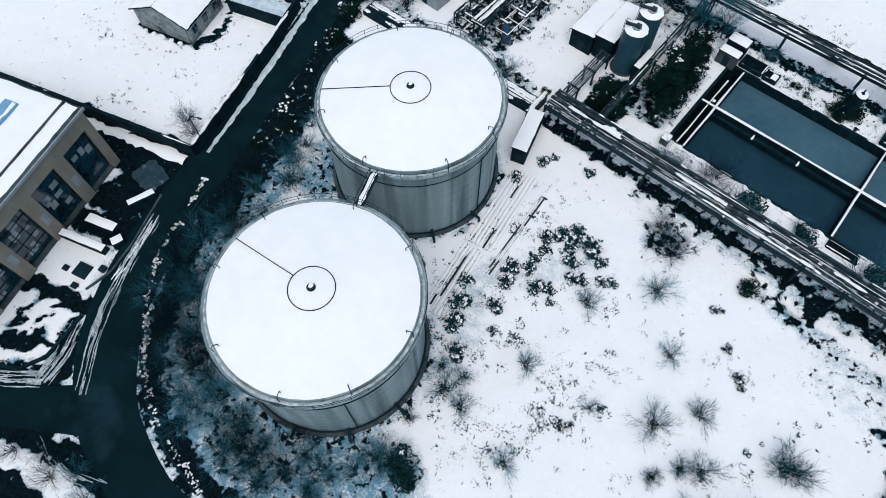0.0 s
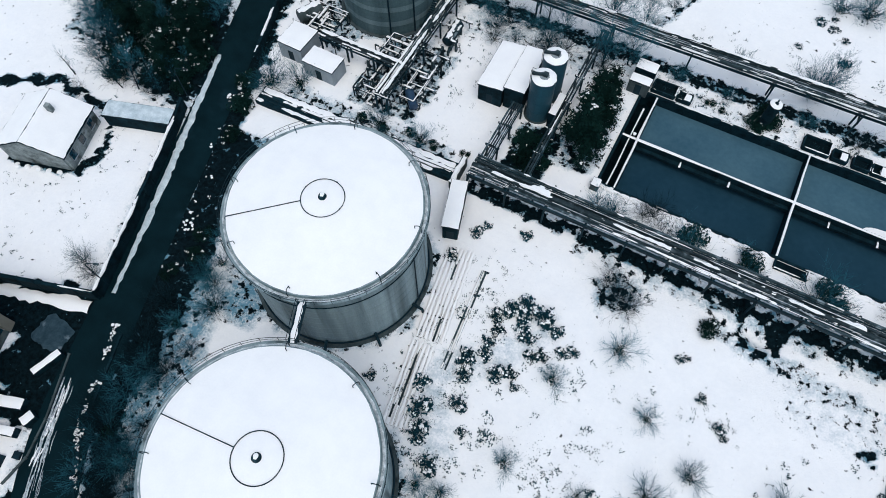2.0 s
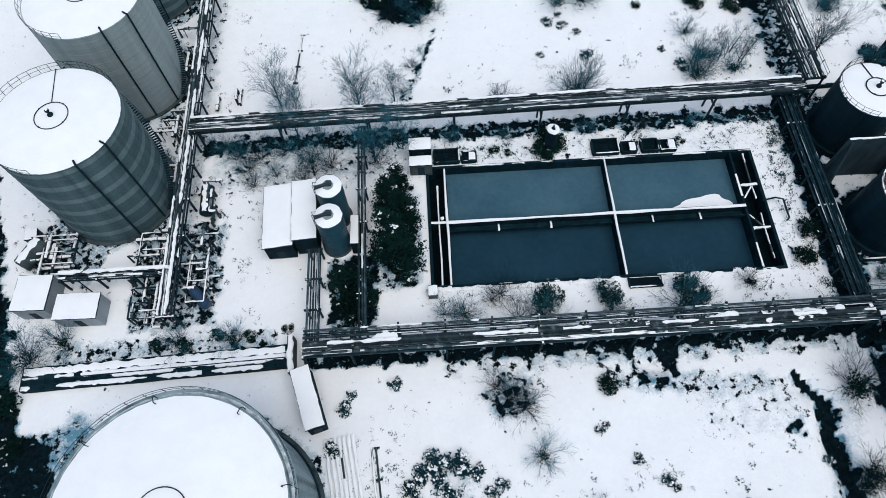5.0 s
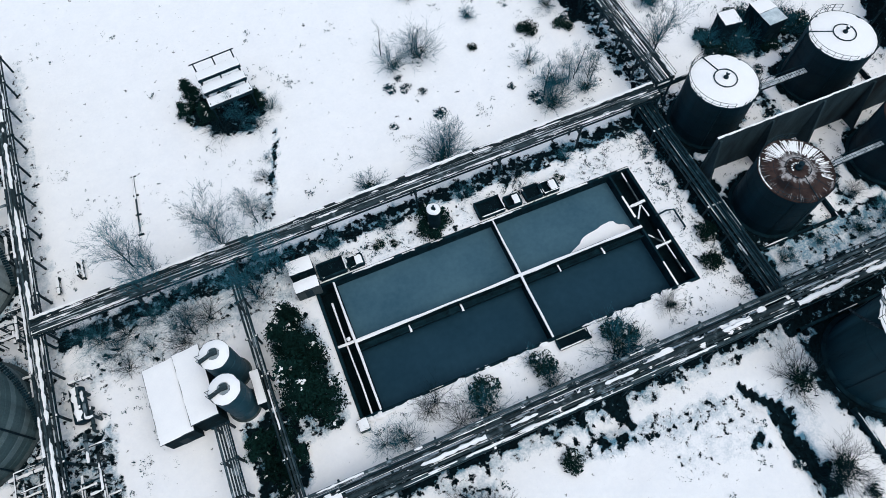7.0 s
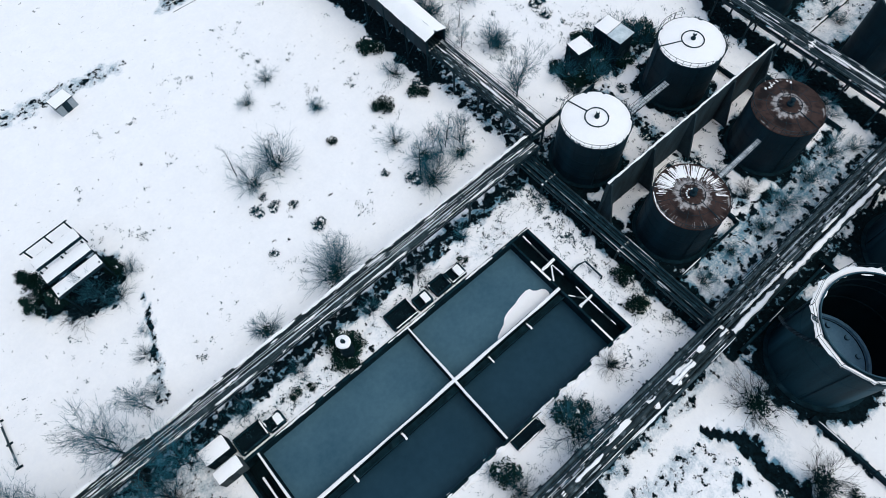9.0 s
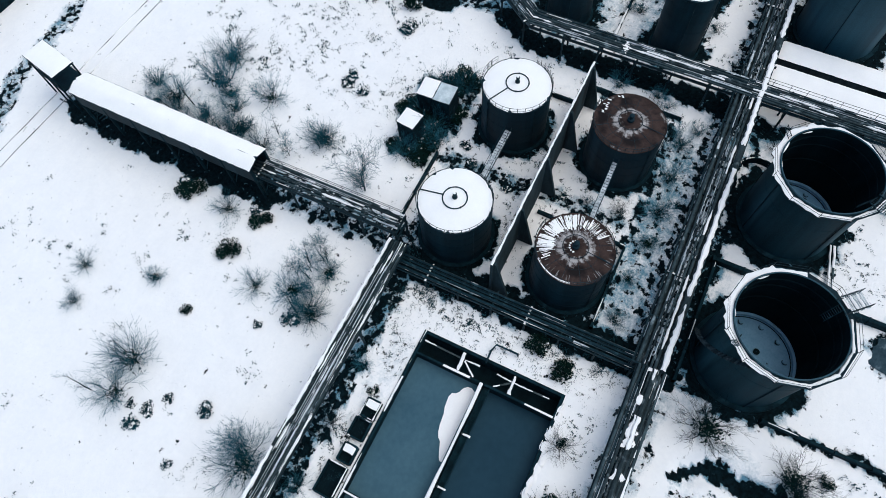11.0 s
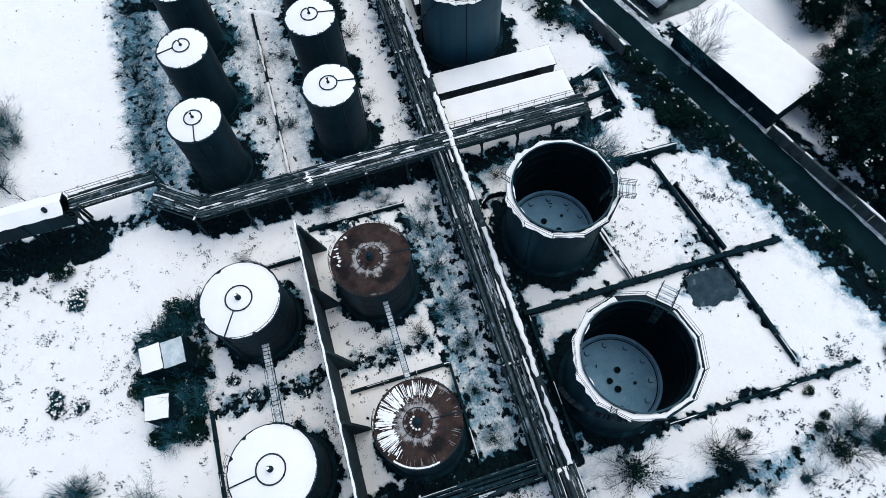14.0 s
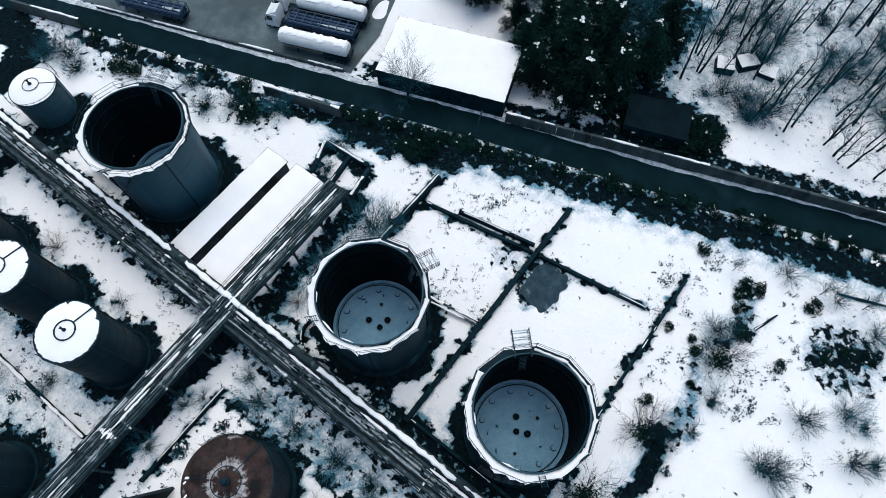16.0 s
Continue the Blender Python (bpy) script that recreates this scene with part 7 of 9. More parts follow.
# ---- tall hall with tan facade ----
def tall_hall():
    t = thing("tall_hall", "tall hall with tan facade and large glazed bays", "building", -70.8, 10.4, 0, -72.5)
    H, D, L = 11.6, 20.0, 33.0
    rng = random.Random(6)
    bays = [(1.3 + k * 6.5, 5.9 + k * 6.5) for k in range(5)]
    xs = 0.0
    for a, b in bays + [(L, L)]:
        if a > xs:
            part("pier", Geo().box(xs, -0.5, -0.2, a, 0.0, H - 2.6), TAN, t)
        xs = b
    part("lintel", Geo().box(0.0, -0.5, H - 2.6, L, 0.0, H), TAN, t)
    part("wall", Geo().box(0.0, -D, -0.2, 0.4, -0.5, H), TAN, t)
    part("wall", Geo().box(0.4, -D, -0.2, L, -D + 0.4, H), TAN, t)
    part("wall", Geo().box(L - 0.4, -D + 0.4, -0.2, L, -0.5, H), TAN, t)
    part("floor", Geo().box(0.4, -D + 0.4, -0.1, L - 0.4, -0.5, 0.05), DARK_CONCRETE, t)
    for i, (a, b) in enumerate(bays):
        win = part("window", Geo().box(a, -0.9, 0.3, b, -0.86, H - 2.6), WINDOW, t, "dark glazing with many panes")
        if i >= 2:
            for k in range(4):
                x = a + (b - a) * k / 3
                part("mullion", Geo().box(x - 0.05, -0.86, 0.3, x + 0.05, -0.76, H - 2.6), DARK_STEEL, win)
            for k in range(6):
                z = 0.4 + (H - 3.1) * k / 5
                part("transom", Geo().box(a, -0.86, z - 0.05, b, -0.78, z + 0.05), DARK_STEEL, win)
        for k in range(6 if i else 3):
            x, z = rng.uniform(a + 0.4, b - 1.2), rng.uniform(0.6, H - 4.6)
            part("pane", Geo().box(x, -0.855, z, x + rng.uniform(0.6, 1.4), -0.845, z + rng.uniform(0.6, 1.5)), PALE_WALL, win)
        part("sill", Geo().box(a, -0.9, 0.05, b, -0.1, 0.3), CONCRETE, win)
    for i in (0, 1, 2):
        x = bays[i][1] + 0.9
        part("notice_board", Geo().box(x - 0.45, 0.0, 3.4, x + 0.45, 0.05, 5.4), PALE_WALL, t, "pale blank notice board")
    roof = part("roof", Geo().box(-0.3, -D, H, L, 0.3, H + 0.25), CONCRETE, t)
    part("snow_cover", Geo().sheet(-0.2, -D + 0.2, L, -0.4, H + 0.25, 0.22, rng, 1.0, 0.15), SNOW, roof, smooth=True)
    part("eaves_trim", Geo().box(-0.35, 0.2, H + 0.0, L, 0.38, H + 0.42), PALE_WALL, roof)
    part("parapet", Geo().box(-0.1, -2.6, H + 0.25, L, -2.35, H + 0.62), CONCRETE, roof, "low dark upstand along the roof edge")
    for k in range(4):
        sk = part("skylight", Geo().box(2.6 + k * 7.0, -9.6, H + 0.25, 6.6 + k * 7.0, -7.6, H + 0.75), FLOAT_DECK, roof, "grey-green skylight strip")
        part("snow_cover", Geo().sheet(2.6 + k * 7.0, -8.4, 6.0 + k * 7.0, -7.6, H + 0.75, 0.08, rng, 0.6, 0.3), SNOW, sk)


tall_hall()
for k, (x0, y0, x1, y1, h) in enumerate(((-63.4, 6.4, -62.4, 10.3, 0.8), (-66.0, 1.6, -61.4, 3.0, 0.9), (-66.9, -1.6, -59.8, -0.5, 1.0), (-60.6, 1.2, -59.3, 2.8, 0.8))):
    flat_shed("planter", "dark raised planter box heaped with snow", x0, y0, x1, y1, h, 18 if k in (1, 2) else -18, DARK_CONCRETE, 30 + k, overhang=0.0, door=False, cat="planter", group="planters on the forecourt")
low_wall("wall_kerb", "low kerb of the forecourt", [(-61.6, 10.6), (-58.4, 3.0), (-57.2, -1.5), (-57.6, -5.2)], 0.2, 0.25, CONCRETE, 0, 0.05, 21)
low_wall("wall_kerb", "dark kerb of the road bend", [(-57.4, 15.6), (-53.6, 4.2), (-50.4, -1.2), (-44.4, -6.4), (-38.9, -9.6), (-33, -11.6), (-26.4, -12.2)], 0.2, 0.3, DARK_CONCRETE, 0, 0.27, 23, 3.0)
low_wall("wall_kerb", "curved kerb of the forecourt lawn", [(-54.9, -7.6), (-54.4, -10), (-53.7, -14.0), (-55.0, -17.1), (-57.6, -18.6), (-62, -20.2)], 0.3, 0.4, DARK_CONCRETE, 0, 0.3, 22)
for k, (x, y, s) in enumerate(((-60.2, -3.8, 2.0), (-62.2, -5.0, 0.8), (-58.3, -1.9, 0.9), (-59.2, -5.8, 0.8))):
    flat_shed("manhole_cover", "dark square cover in the snowy forecourt", x - s / 2, y - s / 2, x + s / 2, y + s / 2, 0.16, 15, DARK_CONCRETE, 40 + k, snow=0, overhang=0.0, door=False, cat="cover", group="covers in the forecourt")


# ---- stone house with a yard ----
def stone_house():
    t = thing("stone_house", "old stone house with a snow-covered gable roof", "house", -86.7, 35.0, 0, 16)
    w, d, h, rise = 5.0, 4.4, 3.4, 2.3
    rng = random.Random(5)
    for e in (-1, 1):
        part("wall", Geo().box(e * w - 0.2, -d, -0.2, e * w + 0.2, d, h), STONE, t)
        part("gable", Geo().add([(-w + 0.2, e * d - 0.2, -0.2), (w - 0.2, e * d - 0.2, -0.2), (w - 0.2, e * d - 0.2, h), (0, e * d - 0.2, h + rise), (-w + 0.2, e * d - 0.2, h),
                                 (-w + 0.2, e * d + 0.2, -0.2), (w - 0.2, e * d + 0.2, -0.2), (w - 0.2, e * d + 0.2, h), (0, e * d + 0.2, h + rise), (-w + 0.2, e * d + 0.2, h)],
                                [(0, 1, 2, 3, 4), (9, 8, 7, 6, 5), (0, 5, 6, 1), (1, 6, 7, 2), (2, 7, 8, 3), (3, 8, 9, 4), (4, 9, 5, 0)]), STONE, t)
        rf = part("roof", Geo().add([(0, -d - 0.5, h + rise + 0.1), (e * (w + 0.6), -d - 0.5, h - 0.2), (e * (w + 0.6), d + 0.5, h - 0.2), (0, d + 0.5, h + rise + 0.1),
                                     (0, -d - 0.5, h + rise + 0.28), (e * (w + 0.6), -d - 0.5, h - 0.02), (e * (w + 0.6), d + 0.5, h - 0.02), (0, d + 0.5, h + rise + 0.28)],
                                    [(0, 1, 2, 3), (7, 6, 5, 4), (0, 4, 5, 1), (1, 5, 6, 2), (2, 6, 7, 3)]), DARK_CONCRETE, t)
        x0, x1 = (0, w + 0.6) if e > 0 else (-w - 0.6, 0)
        part("snow_cover", Geo().sheet(x0, -d - 0.5, x1, d + 0.5, h - 0.02, 0.16, rng, 0.6, 0.12, slope=lambda x, y: (rise + 0.3) * (1 - abs(x) / (w + 0.6))), SNOW, rf, smooth=True)
    for k in range(3):
        y = -2.9 + k * 2.8
        win = part("window", Geo().box(w + 0.16, y - 0.55, 1.0, w + 0.23, y + 0.55, 2.6), WINDOW, t)
        part("frame", Geo().box(w + 0.2, y - 0.65, 2.6, w + 0.28, y + 0.65, 2.72).box(w + 0.2, y - 0.65, 0.88, w + 0.32, y + 0.65, 1.0), PALE_WALL, win)
    part("chimney", Geo().slab(1.2, 1.2, h + 1.0, 1.9, 1.9, h + rise + 1.0, 0.05), STONE, t)
    for k in range(5):
        part("snow_clod", Geo().clump(-3.5 + k * 1.7, -d - 1.0, 0.0, 0.5, 0.4, 0.35, rng), SNOW, t)


stone_house()
flat_shed("lean_to", "grey flat-roofed lean-to between house and road wall", -82.0, 42.3, -71.6, 45.0, 2.5, 18, DARK_CONCRETE, 51, snow=0.06, overhang=0.1, door=False, cat="lean-to", snow_mat=THIN_SNOW)


# ---- frozen puddle in the bund ----
def frozen_puddle(x, y, rx, ry, label, seed):
    rng = random.Random(seed)
    verts, n = [(0, 0, 0.14)], 48
    for ring, z in ((0.7, 0.14), (1.0, 0.02)):
        for k in range(n):
            a = 2 * math.pi * k / n
            q = ring * (1.0 + 0.14 * noise.noise((3 * math.cos(a), 3 * math.sin(a), 1.0)) + rng.uniform(-0.05, 0.05)) / (abs(math.cos(a)) ** 5 + abs(math.sin(a)) ** 5) ** 0.2
            verts.append((rx * q * math.cos(a), ry * q * math.sin(a), z))
    faces = [(0, 1 + k, 1 + (k + 1) % n) for k in range(n)] + [(1 + k, 1 + n + k, 1 + n + (k + 1) % n, 1 + (k + 1) % n) for k in range(n)]
    t = tagged(part("frozen_puddle", Geo().add(verts, faces), PUDDLE, None, smooth=True), label, "puddle")
    t.location = (x, y, 0.0)


frozen_puddle(57.0, 30.8, 2.3, 3.1, "dark frozen puddle inside the bund wall", 15)
frozen_puddle(-65.4, 11.6, 2.4, 2.0, "grey frozen puddle on the dark forecourt", 16)


# ---- lorry park ----
tagged(part("yard", Geo().add([(99.5, 20.2, 0.12), (146, 36.4, 0.12), (160, 12, 0.12), (108, -8, 0.12), (100.6, 12, 0.12)], [(0, 4, 3, 2, 1)]), YARD), "slushy brown-grey lorry park", "yard", kind="structure")


def wheels(t, xs, half, r=0.5):
    for x in xs:
        for e in (-1, 1):
            wh = part("wheel", Geo().tube([(x, e * half - 0.16, r), (x, e * half + 0.16, r)], r, 16), RUBBER, t)
            part("rim", Geo().tube([(x, e * (half + 0.165) - 0.01, r), (x, e * (half + 0.165) + 0.01, r)], r * 0.55, 10), PIPE, wh)


def trailer(kind, x, y, rz, label, seed):
    """A semi-trailer: a round tank or a rack of long gas cylinders; its nose is at plus x."""
    t = thing("semi_trailer", label, "trailer", x, y, 0, rz, group="parked trailers")
    rng = random.Random(seed)
    L = 11.2
    part("chassis", Geo().box(-L / 2, -0.5, 0.95, L / 2, 0.5, 1.2).box(-L / 2, -1.15, 0.9, -L / 2 + 0.2, 1.15, 1.2), DARK_STEEL, t)
    wheels(t, (-4.6, -3.4, -2.2), 1.0)
    for e in (-1, 1):
        part("landing_leg", Geo().box(2.6, e * 0.8 - 0.08, 0.0, 2.8, e * 0.8 + 0.08, 1.0), IRON, t)
    if kind == "tank":
        r = 1.18
        part("barrel", Geo().tube([(-L / 2, 0, 2.4), (-L / 2 + 0.15, 0, 2.4), (-L / 2 + 0.5, 0, 2.4), (L / 2 - 0.5, 0, 2.4), (L / 2 - 0.15, 0, 2.4), (L / 2, 0, 2.4)], [0.6, 1.0, r, r, 1.0, 0.6], 24), WHITE_PAINT, t, smooth=True)
        part("snow_cover", Geo().drift((-L / 2 + 0.4, 0, 3.5), (L / 2 - 0.4, 0, 3.5), 1.5, 0.16, rng, 0.0, 0.5), SNOW, t, smooth=True)
        part("mudguard", Geo().box(-5.3, -1.2, 1.05, -1.5, 1.2, 1.13), DARK_STEEL, t)
        part("cabinet", Geo().box(-L / 2 - 0.25, -0.9, 1.0, -L / 2 + 0.15, 0.9, 2.2), PIPE, t)
    else:
        for i in range(4):
            for j in range(2):
                part("cylinder", Geo().tube([(-L / 2 + 0.3, -0.87 + i * 0.58, 1.5 + j * 0.58), (L / 2 - 0.3, -0.87 + i * 0.58, 1.5 + j * 0.58)], 0.26, 10), BLUE_PAINT, t, smooth=True)
        for k in range(9):
            xx = -L / 2 + 0.15 + (L - 0.3) * k / 8
            part("hoop", Geo().beam((xx, -1.2, 1.1), (xx, -1.2, 2.7), 0.1, 0.1).beam((xx, 1.2, 1.1), (xx, 1.2, 2.7), 0.1, 0.1).beam((xx, -1.2, 2.7), (xx, 1.2, 2.7), 0.1, 0.1), BLUE_PAINT, t)
        for e in (-1.2, 0, 1.2):
            part("top_rail", Geo().beam((-L / 2 + 0.1, e, 2.72), (L / 2 - 0.1, e, 2.72), 0.09, 0.09), BLUE_PAINT, t)
        part("snow_cover", Geo().drift((-L / 2 + 0.4, 0.3, 2.35), (L / 2 - 0.4, 0.3, 2.35), 0.5, 0.05, rng, 0.4, 0.5), SNOW_DIRTY, t)
    return t


def cab(x, y, rz):
    t = thing("lorry_cab", "white lorry cab with dark windscreen in slush", "lorry", x, y, 0, rz, group="lorry cabs")
    part("body", Geo().add([(-0.9, -1.2, 0.7), (1.1, -1.2, 0.7), (1.1, 1.2, 0.7), (-0.9, 1.2, 0.7), (-0.9, -1.2, 3.1), (0.75, -1.15, 3.1), (0.75, 1.15, 3.1), (-0.9, 1.2, 3.1), (1.12, -1.2, 1.8), (1.12, 1.2, 1.8)],
                           [(3, 2, 1, 0), (4, 5, 6, 7), (0, 1, 8, 5, 4), (1, 2, 9, 8), (8, 9, 6, 5), (2, 3, 7, 6, 9), (3, 0, 4, 7)]), WHITE_PAINT, t)
    part("windscreen", Geo().add([(1.12, -1.05, 1.9), (1.12, 1.05, 1.9), (0.8, 1.0, 2.95), (0.8, -1.0, 2.95), (1.16, -1.05, 1.92), (1.16, 1.05, 1.92), (0.84, 1.0, 2.97), (0.84, -1.0, 2.97)], [(0, 1, 2, 3), (4, 5, 6, 7), (0, 4, 5, 1), (1, 5, 6, 2), (2, 6, 7, 3), (3, 7, 4, 0)]), WINDOW, t)
    for e in (-1, 1):
        part("side_window", Geo().box(-0.1, e * 1.2 - 0.02, 1.9, 0.75, e * 1.2 + 0.02, 2.7), WINDOW, t)
        part("headlight", Geo().slab(1.1, e * 0.85 - 0.2, 0.8, 1.16, e * 0.85 + 0.2, 1.05, 0.01), FLOAT_DECK, t)
        part("mirror", Geo().box(0.9, e * 1.35 - 0.1, 1.9, 1.0, e * 1.35 + 0.1, 2.4), DARK_STEEL, t)
    part("bumper", Geo().box(1.0, -1.2, 0.35, 1.2, 1.2, 0.75), PIPE, t)
    part("deflector", Geo().add([(-0.9, -1.0, 3.1), (0.3, -1.0, 3.1), (0.3, 1.0, 3.1), (-0.9, 1.0, 3.1), (-0.9, -1.0, 3.7), (-0.9, 1.0, 3.7)], [(0, 1, 4), (2, 3, 5), (1, 2, 5, 4), (0, 4, 5, 3)]), WHITE_PAINT, t)
    part("frame_rail", Geo().box(-4.2, -0.45, 0.8, -0.9, 0.45, 1.0), DARK_STEEL, t)
    wheels(t, (0.3, -3.2), 1.0)


LOT = 21.5
trailer("tank", 106.2, 20.3, LOT, "white tank trailer with snow along its back", 1)
trailer("rack", 107.8, 16.9, LOT, "blue cylinder rack trailer behind a white cab", 2)
cab(115.0, 19.8, LOT)
trailer("tank", 108.6, 13.6, LOT, "white tank trailer parked behind a lorry cab", 3)
cab(116.2, 16.8, LOT)
trailer("tank", 110.6, 10.6, LOT, "white tank trailer at the far side of the row", 4)
trailer("tank", 112.6, 6.4, LOT, "white tank trailer under snow in the row", 6)
trailer("rack", 131.7, 30.0, LOT, "blue cylinder rack trailer by the gate", 5)

for k, pts in enumerate(([(94.0, 31.8), (92.2, 36.8)], [(91.8, 37.0), (85.6, 36.6)], [(85.4, 36.2), (86.2, 31.4)], [(86.6, 31.2), (93.6, 31.6)], [(89.6, 31.4), (89.0, 36.6)])):
    low_wall("wall_valve_pit", "broken low wall of a snowed-up valve pit", pts, 1.0, 0.5, DARK_CONCRETE, 0.7, 0.35, 120 + k, 2.0)
flat_shed("site_hut", "small dark hut with a glazed top in the field", -4.4, 146.6, -1.4, 148.8, 2.0, 12, PALE_WALL, 61, snow=0.05, overhang=0.1)
barn = flat_shed("barn", "flat snow-roofed barn with dark braced sides", -109.5, 64.1, -97.5, 75.1, 6.0, 20, DARK_CONCRETE, 62, overhang=0.2)
for k in range(3):
    a = -5.9 + 4 * k
    part("brace", Geo().beam((a, -5.58, 0.2), (a + 3.8, -5.58, 5.8), 0.16, 0.3), CONCRETE, barn)
    part("brace", Geo().beam((6.08, a * 0.9, 0.2), (6.08, a * 0.9 + 3.4, 5.8), 0.16, 0.3), CONCRETE, barn)
part("rail", Geo().beam((-6, -5.6, 3.0), (6, -5.6, 3.0), 0.2, 0.25), CONCRETE, barn)
flat_shed("warehouse", "dark-walled warehouse at the field's far edge", 24.0, 175.5, 66.0, 186.0, 5.5, -2, DARK_CONCRETE, 63, overhang=0.1)

# ---- plants ----
def grow(g_thick, g_thin, p, d, length, r, depth, rng, split=3, droop=0.0, thin_at=0.03, spread=0.7):
    """One branch and what springs from it."""
    n = (1, 2, 3, 4)[min(depth, 3)]
    pts, rs = [p], [r]
    q, dd = Vector(p), Vector(d).normalized()
    for i in range(n):
        dd = (dd + Vector((rng.uniform(-1, 1), rng.uniform(-1, 1), rng.uniform(-0.6, 1.0) - droop)) * (0.26 / n ** 0.5)).normalized()
        q = q + dd * (length / n)
        pts.append(q.copy())
        rs.append(r * (1 - 0.62 * (i + 1) / n))
    (g_thick if r > thin_at else g_thin).tube(pts, rs, 5 if r > thin_at else 3, caps=False)
    if depth <= 0:
        return
    for k in range(split):
        t = rng.uniform(0.3, 1.0)
        i = min(int(t * n), n - 1)
        base = pts[i].lerp(pts[i + 1], t * n - i)
        a = rng.uniform(0, 2 * math.pi)
        side = (dd.orthogonal().normalized() * math.cos(a) + dd.cross(dd.orthogonal()).normalized() * math.sin(a))
        nd = (dd * rng.uniform(0.5, 1.0) + side * spread * rng.uniform(0.7, 1.2) + Vector((0, 0, 0.15))).normalized()
        grow(g_thick, g_thin, base, nd, length * rng.uniform(0.5, 0.72), max(rs[i] * 0.62, 0.012), depth - 1, rng, split, droop, thin_at, spread)


def bare_tree(seed, h, split=4, depth=3, spread=0.6):
    """Short trunk that soon parts into many rising limbs, so that the crown is a wide fan of fine twigs."""
    rng = random.Random(seed)
    t = thing("bare_tree", "leafless tree with a fine grey twig crown", "tree")
    thick, thin = Geo(), Geo()
    trunk = Geo()
    p, pts, rs = Vector((0, 0, -0.2)), [], []
    for i in range(6):
        pts.append(p.copy())
        rs.append(h * 0.016 * (1 - 0.15 * i))
        p = p + Vector((rng.uniform(-0.05, 0.05) * h * 0.2, rng.uniform(-0.05, 0.05) * h * 0.2, h * 0.125))
    trunk.tube(pts, rs, 7)
    for k in range(16):
        i = rng.choice((1, 2, 2, 3, 3, 4, 4, 5, 5))
        a = 2.4 * k + rng.uniform(-0.4, 0.4)
        q = spread * rng.uniform(0.5, 1.2)
        grow(thick, thin, pts[i], Vector((math.cos(a) * q, math.sin(a) * q, rng.uniform(0.8, 1.3))), h * rng.uniform(0.32, 0.48), rs[i] * 0.5, depth, rng, split, -0.12, 0.025, 0.55)
    part("trunk", trunk, BARK, t, smooth=True)
    part("limb", thick, BARK, t, smooth=True)
    part("crown", thin, TWIG, t)
    return t


def sapling(seed, h):
    """A slim upright tree of the wood."""
    rng = random.Random(seed)
    t = thing("slim_tree", "slim dark leafless trunk with few upright branches", "tree")
    trunk, thin = Geo(), Geo()
    lean = Vector((rng.uniform(-0.12, 0.12), rng.uniform(-0.12, 0.12), 1))
    pts = [lean * (h * i / 6) + Vector((rng.uniform(-0.08, 0.08), rng.uniform(-0.08, 0.08), -0.1)) for i in range(7)]
    trunk.tube(pts, [0.17, 0.15, 0.13, 0.11, 0.09, 0.06, 0.025], 6)
    for k in range(18):
        i = rng.randint(1, 6)
        a = rng.uniform(0, 2 * math.pi)
        grow(trunk, thin, pts[i], Vector((math.cos(a) * 0.7, math.sin(a) * 0.7, rng.uniform(0.6, 1.2))), h * rng.uniform(0.12, 0.26), 0.032, 2, rng, 3, 0.0, 0.03)
    part("trunk", trunk, BARK, t)
    part("crown", thin, TWIG, t)
    return t


def leaves(centres, size, rng, flat=0.5):
    """Small bent leaves scattered about the given centres."""
    n = len(centres)
    u = rng.normal(size=(n, 3))
    u /= np.linalg.norm(u, axis=1)[:, None]
    w = rng.normal(size=(n, 3))
    w[:, 2] *= flat
    w -= u * (w * u).sum(1)[:, None]
    w /= np.linalg.norm(w, axis=1)[:, None] + 1e-9
    s = size * rng.uniform(0.6, 1.4, (n, 1))
    c = np.asarray(centres)
    v = np.stack([c - u * s, c + w * s * 0.45, c + u * s, c - w * s * 0.45], 1).reshape(-1, 3)
    g = Geo()
    g.v = [tuple(p) for p in v.tolist()]
    g.f = [(4 * i, 4 * i + 1, 4 * i + 2, 4 * i + 3) for i in range(n)]
    return g


def bare_shrub(seed, h, stems=16, flat=0.9, material=None, depth=2, core=0):
    rng = random.Random(seed)
    t = thing("bare_shrub", "leafless shrub of thin grey stems in snow", "shrub")
    g, g2 = Geo(), Geo()
    for k in range(stems + 6):
        a = 2.4 * k + rng.uniform(-0.4, 0.4)
        s = rng.uniform(0.25, 1.15) * flat
        foot = Vector((rng.uniform(-0.1, 0.1) * h, rng.uniform(-0.1, 0.1) * h, -0.05))
        grow(g, g2, foot, Vector((math.cos(a) * s, math.sin(a) * s, 1.0)), h * rng.uniform(0.5, 0.9), 0.015 + 0.005 * h, depth, rng, 4 if stems > 20 else 5, 0.3, 0.022, 0.5)
    part("stem", g, BARK, t)
    part("crown", g2, material or TWIG, t)
    if core:
        nr = np.random.default_rng(seed)
        pts = nr.normal(size=(core, 3)) * np.array([0.17, 0.17, 0.10]) * h + np.array([0, 0, 0.2 * h])
        pts[:, 2] = np.abs(pts[:, 2])
        part("foliage", leaves(pts, 0.15, nr), NEEDLE, t, "dark tangle of dead leaves")
    return t


